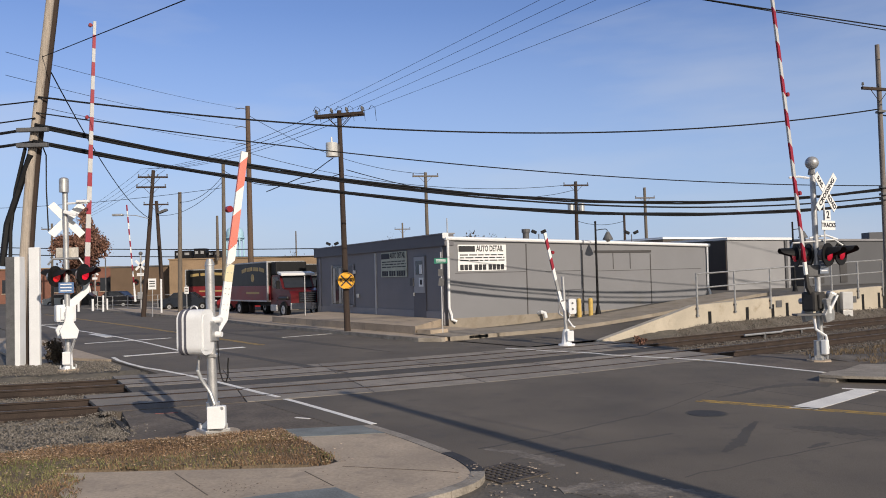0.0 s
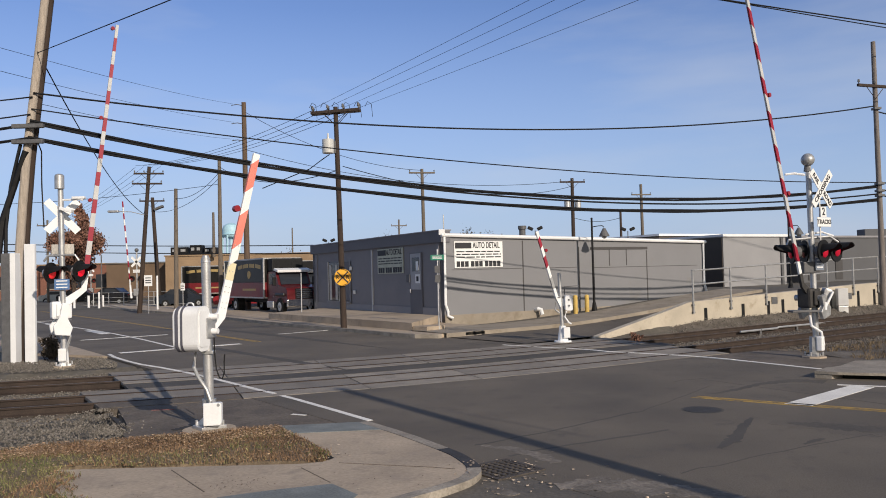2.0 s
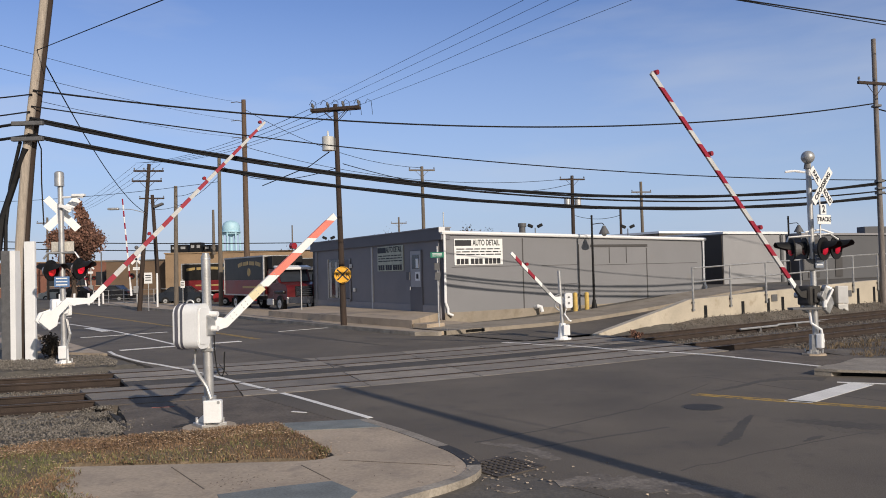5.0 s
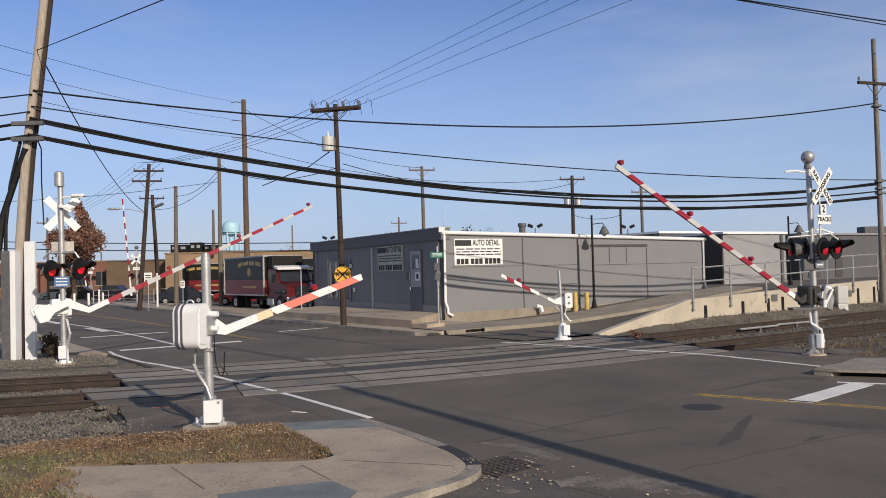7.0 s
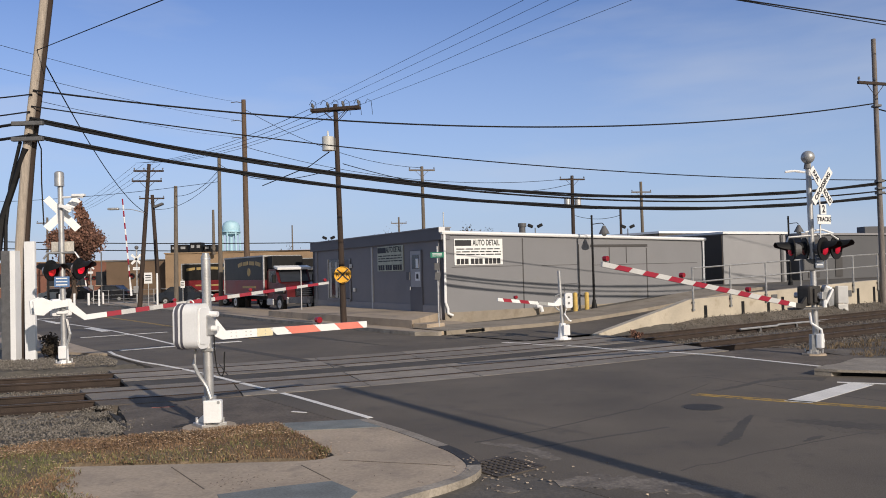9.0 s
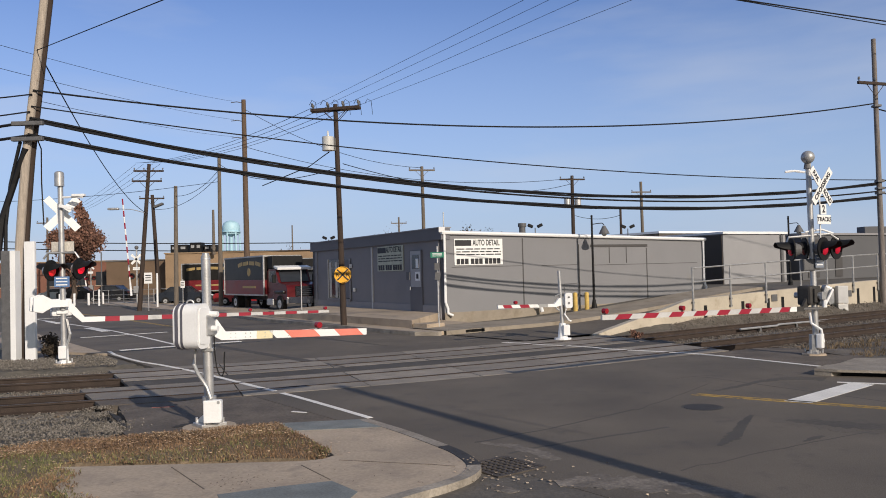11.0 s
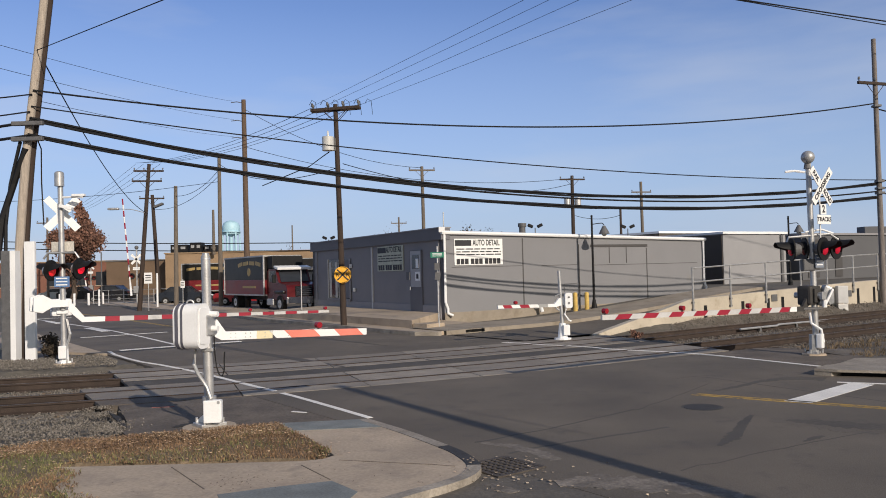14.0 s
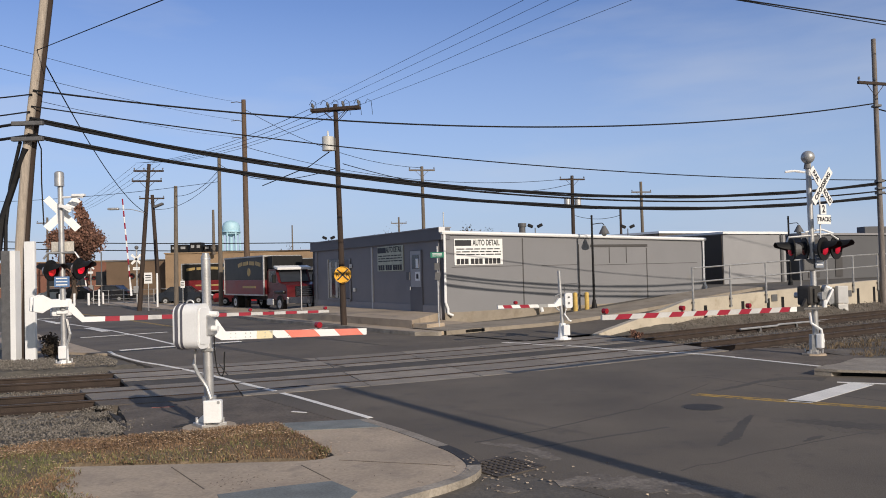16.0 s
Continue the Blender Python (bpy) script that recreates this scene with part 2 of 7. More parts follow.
    "truck_black": mat("truck_black", (0.016, 0.015, 0.014), 0.35, 0, 0.25, 2, 30, 0.02),
    "truck_red": mat("truck_red", (0.17, 0.013, 0.017), 0.35, 0, 0.15, 2, 30, 0.02),
    "truck_cab": mat("truck_cab", (0.10, 0.009, 0.012), 0.3, 0, 0.15, 2, 30, 0.02),
    "chrome": mat("chrome", (0.75, 0.75, 0.75), 0.15, 1.0, 0.05, 4, 30, 0),
    "gold": mat("gold", (0.42, 0.30, 0.12), 0.5, 0.2, 0.1, 4, 30, 0),
    "tyre": mat("tyre", (0.02, 0.02, 0.02), 0.85, 0, 0.2, 6, 60, 0.1),
    "car_blue": mat("car_blue", (0.02, 0.026, 0.038), 0.3, 0.2, 0.08, 2, 30, 0),
    "car_black": mat("car_black", (0.022, 0.022, 0.025), 0.3, 0.2, 0.08, 2, 30, 0),
    "car_red": mat("car_red", (0.28, 0.014, 0.02), 0.3, 0.1, 0.08, 2, 30, 0),
    "car_silver": mat("car_silver", (0.36, 0.37, 0.38), 0.3, 0.4, 0.08, 2, 30, 0),
    "bark": mat("bark", (0.09, 0.065, 0.05), 0.9, 0, 0.3, 5, 40, 0.3, stretch=(4, 4, 0.7)),
    "leaves": mat("leaves", (0.195, 0.10, 0.07), 0.8, 0, 0.25, 1, 20, 0, islands=0.45),
    "bush": mat("bush", (0.065, 0.05, 0.035), 0.9, 0, 0.25, 1, 20, 0, islands=0.45),
    "joint": mat("joint", (0.15, 0.12, 0.09), 0.9, 0, 0.2, 4, 40, 0.1),
    "iron": mat("iron", (0.055, 0.052, 0.05), 0.75, 0.3, 0.25, 6, 60, 0.2),
    "pit": mat("pit", (0.008, 0.008, 0.008), 0.95, 0, 0.1, 3, 30, 0),
    "porcelain": mat("porcelain", (0.55, 0.55, 0.53), 0.3, 0, 0.08, 4, 30, 0),
    "text": mat("text", (0.025, 0.025, 0.03), 0.6, 0, 0.1, 4, 30, 0),
}


# ---- building tools ----
def thing(name, label, category, at=(0, 0, 0), rz=0.0, group="", kind=""):
    ob = new(name)
    ob.empty_display_size = 0.2
    ob.matrix_basis = pose(*at, 0, 0, rz)
    return tagged(ob, label, category, group, kind)


def part(name, bm, material, parent=None, label="", smooth=False):
    me = bpy.data.meshes.new(name)
    bmesh.ops.recalc_face_normals(bm, faces=bm.faces)
    if smooth:
        for f in bm.faces:
            f.smooth = True
        for e in bm.edges:
            if len(e.link_faces) == 2 and e.calc_face_angle(0) > 0.6:
                e.smooth = False
    bm.to_mesh(me)
    bm.free()
    me.materials.append(M[material] if isinstance(material, str) else material)
    ob = new(name, me)
    if parent:
        ob.parent = parent
    if label:
        ob["label"] = label
    return ob


def structure(name, bm, material, label, category):
    return tagged(part(name, bm, material), label, category, kind="structure")


def box(bm, size, at=(0, 0, 0), turn=None, bevel=0.0):
    m = Matrix.Translation(at) @ (turn.to_4x4() if turn else Matrix()) @ Matrix.Diagonal((*size, 1))
    made = bmesh.ops.create_cube(bm, size=1, matrix=m)["verts"]
    if bevel:
        edges = list({e for v in made for e in v.link_edges})
        bmesh.ops.bevel(bm, geom=edges, offset=bevel, segments=2, affect="EDGES", profile=0.6)
    return bm


def cyl(bm, a, b, r0, r1=None, seg=14, cap=True):
    a, b = Vector(a), Vector(b)
    m = Matrix.Translation((a + b) / 2) @ (b - a).to_track_quat("Z", "Y").to_matrix().to_4x4()
    bmesh.ops.create_cone(bm, cap_ends=cap, segments=seg, radius1=r0, radius2=r0 if r1 is None else r1, depth=(b - a).length, matrix=m)
    return bm


def ball(bm, at, r, seg=12, squash=1.0):
    bmesh.ops.create_uvsphere(bm, u_segments=seg, v_segments=max(6, seg // 2), radius=r, matrix=Matrix.Translation(at) @ Matrix.Diagonal((1, 1, squash, 1)))
    return bm


def tube(bm, pts, r, seg=6, r1=None):
    pts = [Vector(p) for p in pts]
    rings = []
    for i, p in enumerate(pts):
        d = (pts[min(i + 1, len(pts) - 1)] - pts[max(i - 1, 0)]).normalized()
        q = d.to_track_quat("Z", "Y")
        rad = r if r1 is None else r + (r1 - r) * i / (len(pts) - 1)
        rings.append([bm.verts.new(p + q @ Vector((rad * math.cos(2 * math.pi * k / seg), rad * math.sin(2 * math.pi * k / seg), 0))) for k in range(seg)])
    for u, v in zip(rings, rings[1:]):
        for k in range(seg):
            bm.faces.new((u[k], u[(k + 1) % seg], v[(k + 1) % seg], v[k]))
    bm.faces.new(rings[0][::-1])
    bm.faces.new(rings[-1])
    return bm


def prism(bm, outline, z0, z1):
    """Upright slab over a plan outline; z1 may be a function of x, y."""
    top = z1 if callable(z1) else (lambda x, y: z1)
    bot = z0 if callable(z0) else (lambda x, y: z0)
    lo = [bm.verts.new((x, y, bot(x, y))) for x, y in outline]
    hi = [bm.verts.new((x, y, top(x, y))) for x, y in outline]
    bm.faces.new(hi)
    bm.faces.new(lo[::-1])
    k = len(outline)
    for i in range(k):
        bm.faces.new((lo[i], lo[(i + 1) % k], hi[(i + 1) % k], hi[i]))
    return bm


def profile(bm, outline, depth, m):
    """A flat outline (x, y) pushed out by depth along z, then placed by m."""
    lo = [bm.verts.new(m @ Vector((x, y, -depth / 2))) for x, y in outline]
    hi = [bm.verts.new(m @ Vector((x, y, depth / 2))) for x, y in outline]
    bm.faces.new(hi)
    bm.faces.new(lo[::-1])
    k = len(outline)
    for i in range(k):
        bm.faces.new((lo[i], lo[(i + 1) % k], hi[(i + 1) % k], hi[i]))
    return bm


def rounded(w, h, r, n=5):
    pts = []
    for cx, cy, a0 in ((w / 2 - r, h / 2 - r, 0), (-w / 2 + r, h / 2 - r, 90), (-w / 2 + r, -h / 2 + r, 180), (w / 2 - r, -h / 2 + r, 270)):
        for i in range(n + 1):
            a = radians(a0 + 90 * i / n)
            pts.append((cx + r * math.cos(a), cy + r * math.sin(a)))
    return pts


def lettering(name, body, height, material, parent, m, spread=1.0, depth=0.004):
    """Raised letters in the built-in font, centred on m's xy plane."""
    cu = bpy.data.curves.new(name, "FONT")
    cu.body, cu.size, cu.align_x, cu.align_y, cu.extrude, cu.offset = body, height * 1.42, "CENTER", "CENTER", depth, height * 0.03
    tmp = new("lettering_source", cu)
    me = bpy.data.meshes.new_from_object(tmp.evaluated_get(bpy.context.evaluated_depsgraph_get()))
    bpy.data.objects.remove(tmp)
    me.transform(m @ Matrix.Diagonal((spread, 1, 1, 1)))
    me.materials.clear()
    me.materials.append(M[material])
    ob = new(name, me)
    ob.parent = parent
    return ob


def facing(at, normal):
    """Pose whose z points along normal and whose y points up: for signs and lamps."""
    z = Vector(normal).normalized()
    x = Vector((0, 0, 1)).cross(z).normalized()
    y = z.cross(x)
    return Matrix.Translation(at) @ Matrix((x, y, z)).transposed().to_4x4()


# ---- plan ----
RN = Vector((math.cos(radians(36)), math.sin(radians(36))))   # across the road
RA = Vector((-RN.y, RN.x))                                    # along the road, away
TP = Vector((math.cos(radians(20)), math.sin(radians(20))))   # along the tracks
TQ = Vector((-TP.y, TP.x))
NEAR, FAR_KERB, MIDDLE = 5.95, 16.2, 11.3


def R(s, w):
    v = RA * s + RN * w
    return v.x, v.y


def bow(p):
    d = max(-7.0, min(9.0, p - 2.0))
    return 0.012 * d * d + (0.171 * (p - 11.0) if p > 11.0 else (-0.168 * (p + 5.0) if p < -5.0 else 0.0))


def T(p, q):
    v = TP * p + TQ * (15.75 + bow(p) + q)
    return v.x, v.y




def road_w(x, y):
    return x * RN.x + y * RN.y


def road_s(x, y):
    return x * RA.x + y * RA.y


def track_pq(x, y):
    p = x * TP.x + y * TP.y
    return p, x * TQ.x + y * TQ.y - 15.75 - bow(p)


def ramp(x, y):
    """Height of the side street, which climbs beside the tracks."""
    w, s = road_w(x, y), road_s(x, y)
    k = max(0.0, min(1.0, (w - 20.0) / 19.0))
    return 1.0 * k * k * (3 - 2 * k)


def terrain(x, y):
    p, q = track_pq(x, y)
    w, s = road_w(x, y), road_s(x, y)
    if q > 5.75 and w > 16.5:
        return ramp(x, y) - 0.05
    if -1.0 < q < 5.4 and 5.0 < w < 17.5:
        return -0.2
    if -2.5 < q < 6.4 and (w < 5.3 or w > 16.8):
        return -0.2 + (0.45 * max(0, min(1, (q - 4.5) / 1.2)) * max(0, min(1, (p - 13) / 3)) if w > 16.8 else 0)
    if q <= -2.5 and w < 5.9 and s > 5:
        return -0.06
    return -0.05


# ---- ground, road, tracks ----
def axis(lo, hi, step, far):
    near = list(np.arange(lo, hi + 0.01, step))
    out = [far * k for k in (0.02, 0.05, 0.12, 0.3, 1.0)]
    return [lo - o for o in reversed(out)] + near + [hi + o for o in out]


def build_ground():
    xs, ys = axis(-24, 36, 0.5, 4000), axis(-6, 60, 0.5, 4000)
    verts, faces = [], []
    for y in ys:
        for x in xs:
            z = terrain(x, y)
            if z <= -0.19:
                z += 0.06 * noise.noise((x * 1.3, y * 1.3, 0))
            verts.append((x, y, z))
    k = len(xs)
    for j in range(len(ys) - 1):
        for i in range(k - 1):
            a = j * k + i
            faces.append((a, a + 1, a + k + 1, a + k))
    me = bpy.data.meshes.new("ground")
    me.from_pydata(verts, [], faces)
    me.materials.append(M["ground"])
    tagged(new("ground", me), "grey-brown bare ground with dust and gravel", "ground", kind="structure")


def strip(name, s0, s1, w0, w1, z, thick, material, label, category, steps=24):
    bm = bmesh.new()
    outline = [R(s0 + (s1 - s0) * i / steps, w0) for i in range(steps + 1)] + [R(s1 - (s1 - s0) * i / steps, w1) for i in range(steps + 1)]
    prism(bm, outline, z - thick, z)
    return structure(name, bm, material, label, category)


def build_roads():
    def edge(q, lo, hi):
        """Points along the crossing's edge between two lines across the road."""
        ps = [p for p in np.linspace(-2, 16, 1801) if lo <= road_w(*T(p, q)) <= hi]
        return [T(p, q) for p in np.linspace(ps[0], ps[-1], 12)]
    w0, w1 = NEAR - 0.25, FAR_KERB + 0.1
    for name, q, far in (("road", -0.75, -60), ("road_far", 5.12, 400)):
        bm = bmesh.new()
        prism(bm, [R(far, w0)] + edge(q, w0, w1) + [R(far, w1)], -0.3, 0.0)
        structure(name, bm, "asphalt", "worn dark grey asphalt road with patches", "road")
    # side street on the camera's side, and the apron between pavement and tracks
    bm = bmesh.new()
    prism(bm, [R(8.0, NEAR - 0.24), R(8.0, 3.0), R(6.3, 2.0), R(6.3, -60), R(-9, -60), R(-9, NEAR - 0.24)], -0.3, -0.004)
    structure("side_road", bm, "asphalt_old", "cracked grey asphalt of the side street mouth", "road")
    bm = bmesh.new()
    prism(bm, [R(9.5, NEAR - 0.24), T(5.6, -0.74), T(3, -0.74), T(0.5, -0.74), T(-0.9, -0.74), (-5.75, 13.9), (-4.95, 12.3), (-4.7, 11.5), (-4.3, 10.9), (-2.3, 10.6)], -0.3, -0.006)
    structure("apron", bm, "apron", "dark asphalt walkway beside the rails", "road")
    bm = bmesh.new()
    prism(bm, [R(24.9, NEAR - 0.24), R(40, NEAR - 0.24), R(40, 3.4), R(29.5, 3.6), R(26.5, 4.9), R(25.2, 5.5)], -0.3, 0.02)
    structure("pavement_far", bm, "concrete", "grey concrete pavement beyond the tracks", "pavement")
    bm = bmesh.new()
    prism(bm, [R(8.6, FAR_KERB + 0.104), R(8.9, 18.2), R(9.6, 19.3), T(15.2, -1.2), T(14.6, -0.78), T(13.6, -0.78), T(12.8, -0.78), T(12.1, -0.78)], -0.3, -0.006)
    structure("shoulder", bm, "apron", "dark asphalt shoulder round the signal mast", "road")
    # climbing side street between the building and the track wall
    bm = bmesh.new()
    rows = []
    for i in range(40):
        w = FAR_KERB - 0.1 + i * 0.6
        rows.append([bm.verts.new((*R(s, w), ramp(*R(s, w)) + (0.0 if i < 3 else 0.012))) for s in (18.25, 19.5, 20.8, 22.1)])
    for a, b in zip(rows, rows[1:]):
        for k in range(3):
            bm.faces.new((a[k], a[k + 1], b[k + 1], b[k]))
    structure("ramp_road", bm, "asphalt", "dark asphalt lane climbing beside the building", "road")
    # patches, seams and stains in the asphalt
    rnd = random.Random(4)
    for s, w, ls, lw, name in ((21.5, 9, 5.0, 0.18, "asphalt_new"), (28, 12.6, 7.0, 0.2, "asphalt_new")):
        bm = bmesh.new()
        pts = []
        for i in range(18):
            a = 2 * math.pi * i / 18
            k = 1 + rnd.uniform(-0.28, 0.28)
            pts.append(R(s + ls * k * math.cos(a), w + lw * k * math.sin(a)))
        prism(bm, pts, -0.02, 0.003)
        structure("road_patch", bm, name, "irregular asphalt repair patch in the road", "road")


def blotch(points, half, material, label, seed, top=0.0014):
    """Ragged repair, stain or shadow band along plan points, with its half widths."""
    rnd = random.Random(seed)
    pts = [Vector(p) for p in points]
    left, right = [], []
    for i in range(len(pts) - 1):
        d = (pts[i + 1] - pts[i]).normalized()
        n = Vector((-d.y, d.x))
        for k in range(9):
            c = pts[i].lerp(pts[i + 1], k / 9)
            h = half[i] + (half[i + 1] - half[i]) * k / 9
            left.append(tuple(c + n * h * rnd.uniform(0.65, 1.35)))
            right.append(tuple(c - n * h * rnd.uniform(0.65, 1.35)))
    bm = bmesh.new()
    prism(bm, left + right[::-1], -0.02, top)
    structure("road_patch", bm, material, label, "road")


def build_cracks():
    """Repairs, stains, a painted shadow and thin tarred cracks that wander over the asphalt."""
    blotch([(3.28, 9.65), (3.62, 10.1), (4.06, 10.93), (4.45, 11.6)], (0.03, 0.1, 0.07, 0.02), "asphalt_new", "ragged dark tar repair in the road", 1)
    blotch([(4.6, 13.75), (5.2, 14.2), (5.8, 14.75), (6.6, 15.1), (7.1, 14.75)], (0.02, 0.08, 0.07, 0.2, 0.24), "asphalt_stain_shadow", "dark spreading tar stain in the road", 2)
    # soft shadow across the road, painted as two nested darker bands
    blotch([(4.53, 11.19), (4.87, 10.94), (5.36, 10.67), (5.90, 10.30)], (0.1, 0.34, 0.42, 0.38), "asphalt_shadow", "soft shadow band painted on the asphalt", 5)
    blotch([(4.72, 11.08), (5.0, 10.9), (5.45, 10.62), (6.1, 10.2)], (0.05, 0.17, 0.22, 0.2), "asphalt_stain_shadow", "soft shadow band painted on the asphalt", 15, 0.0026)
    blotch([(4.35, 9.75), (4.6, 9.95), (4.75, 10.05)], (0.02, 0.05, 0.02), "asphalt_new", "small dark tar spot in the road", 3)
    blotch([(-4.05, 11.75), (-3.9, 11.95), (-3.82, 12.1)], (0.05, 0.09, 0.04), "gap", "small dark pothole in the walkway", 9)
    blotch([(-5.05, 13.6), (-4.85, 13.62), (-4.66, 13.66)], (0.015, 0.02, 0.015), "survey_red", "faded red survey mark on the walkway", 10)
    blotch([(-4.75, 11.75), (-5.0, 12.2), (-5.3, 12.75), (-5.75, 13.45)], (0.02, 0.04, 0.04, 0.02), "gap", "dark broken edge of the walkway", 11)
    blotch([(1.1, 8.15), (1.5, 8.2), (1.95, 8.05), (2.4, 7.8), (2.85, 7.55)], (0.1, 0.26, 0.24, 0.18, 0.1), "asphalt_pale", "pale broken asphalt with loose grit", 6)
    blotch([(0.42, 10.15), (0.75, 9.95), (1.1, 9.5), (1.25, 9.1)], (0.04, 0.1, 0.12, 0.06), "asphalt_pale", "pale broken collar round the grate", 7)
    blotch([(0.42, 8.2), (0.55, 8.02), (0.66, 7.85)], (0.06, 0.1, 0.05), "asphalt_pale", "pale broken asphalt by the kerb", 8)
    rnd = random.Random(31)
    for s0, w0, s1, w1, width in ((8.1, 6.3, 8.2, 9.5, 0.035), (8.2, 9.5, 9.0, 12.5, 0.025), (5.4, 7.0, 5.0, 11.0, 0.025), (4.2, 12.4, 9.6, 13.2, 0.03), (9.9, 12.6, 9.6, 13.6, 0.04),
                                  (7.3, 6.2, 7.0, 8.8, 0.05), (24, 7.0, 30, 13.5, 0.035), (27, 14.8, 41, 14.0, 0.04), (30, 8, 48, 8.8, 0.04), (3.0, 9.0, 3.6, 14.0, 0.03), (5.6, 12.4, 6.0, 12.9, 0.05)):
        n = 14
        pts, drift = [], 0.0
        for i in range(n + 1):
            drift += rnd.uniform(-0.06, 0.06)
            k = i / n
            off = drift * (1 - k)
            pts.append(R(s0 + (s1 - s0) * k + off, w0 + (w1 - w0) * k + off * 0.6))
        mark(pts, width * rnd.uniform(0.7, 1.2), "asphalt_new", "dark tarred crack in the asphalt", -0.002, "asphalt_crack")


def mark(points, width, material, label, z=0.0, name="road_marking"):
    """Painted line along plan points."""
    bm = bmesh.new()
    pts = [Vector(p) for p in points]
    left, right = [], []
    for i, p in enumerate(pts):
        d = (pts[min(i + 1, len(pts) - 1)] - pts[max(i - 1, 0)]).normalized()
        nrm = Vector((-d.y, d.x)) * width / 2
        left.append(p + nrm)
        right.append(p - nrm)
    prism(bm, [tuple(v) for v in left] + [tuple(v) for v in reversed(right)], z - 0.01, z + 0.003)
    return structure(name, bm, material, label, "road marking")


def build_markings():
    mark([(-1.17, 12.08), (-1.52, 12.6), (-1.88, 13.14), (-2.33, 13.8), (-2.79, 14.47), (-3.30, 15.16)], 0.1, "white_line", "worn white edge line across the crossing", 0.001)
    mark([(-3.27, 15.12), (-3.84, 15.86), (-5.01, 17.44), (-6.21, 18.98), (-7.30, 20.24), (-8.08, 21.05), (-8.85, 22.05), (-9.72, 23.30), (-10.3, 24.3)], 0.105, "white_line", "worn white edge line across the crossing", 0.006)
    mark([(-8.65, 25.82), (-11.62, 30.32), (-14.28, 34.10), (-17.23, 37.98), (-24.0, 46.5)], 0.12, "white_line", "thin white edge line of the road")
    mark([R(8.87, 16.12), R(9.57, 16.22), R(11.13, 16.44)], 0.12, "white_line", "white edge line of the road", 0.001)
    mark([R(11.12, 16.44), R(12.08, 16.48), R(12.84, 16.38), R(14.06, 16.12), R(14.65, 15.99), R(15.3, 16.05), R(16.2, 15.93)], 0.11, "white_line", "white edge line across the crossing", 0.006)
    mark([R(16.2, 15.93), R(16.82, 15.72), R(17.67, 15.66), R(18.4, 15.5)], 0.1, "white_line", "faded white edge line of the road", 0.004)
    for w in (11.25, 11.39):
        mark([R(8.45, w + 0.01), R(7, w + 0.44), R(5.7, w + 0.85), R(4, w + 1.25), R(0, w + 1.9), R(-20, w + 3.4)], 0.085, "yellow_line", "worn yellow centre line", 0.001)
        mark([R(26.2, w - 0.35), R(44, w), R(120, w)], 0.1, "yellow_line", "worn yellow centre line", 0.001)
    mark([R(6.86, 11.75), R(7.1, 14.3)], 0.4, "white_line", "wide white stop bar painted on the asphalt", 0.001)
    mark([R(7.5, 14.2), R(5.9, 15.0)], 0.1, "white_line", "short white line by the kerb", 0.001)
    mark([R(25.9, 6.3), R(25.9, 10.2)], 0.3, "white_line", "white stop bar before the rails", 0.001)
    mark([(-2.51, 12.86), (-2.26, 12.72)], 0.06, "white_line", "short dash of white paint", -0.004)
    for s, w in ((36, 8.2), (45, 8.0)):
        mark([R(s, w), R(s + 3.4, w)], 0.35, "white_line", "faded white letter stroke on the road", 0.001)
    mark([R(33, 9.9), R(33, 6.6)], 0.22, "white_line", "thin white cross bar on the road", 0.001)
    mark([R(52, 9.9), R(52, 6.6)], 0.3, "white_line", "thin white cross bar on the road", 0.001)
    mark([R(29, 13.0), R(29.2, 15.6)], 0.12, "white_line", "thin white line beside the far kerb", 0.001)


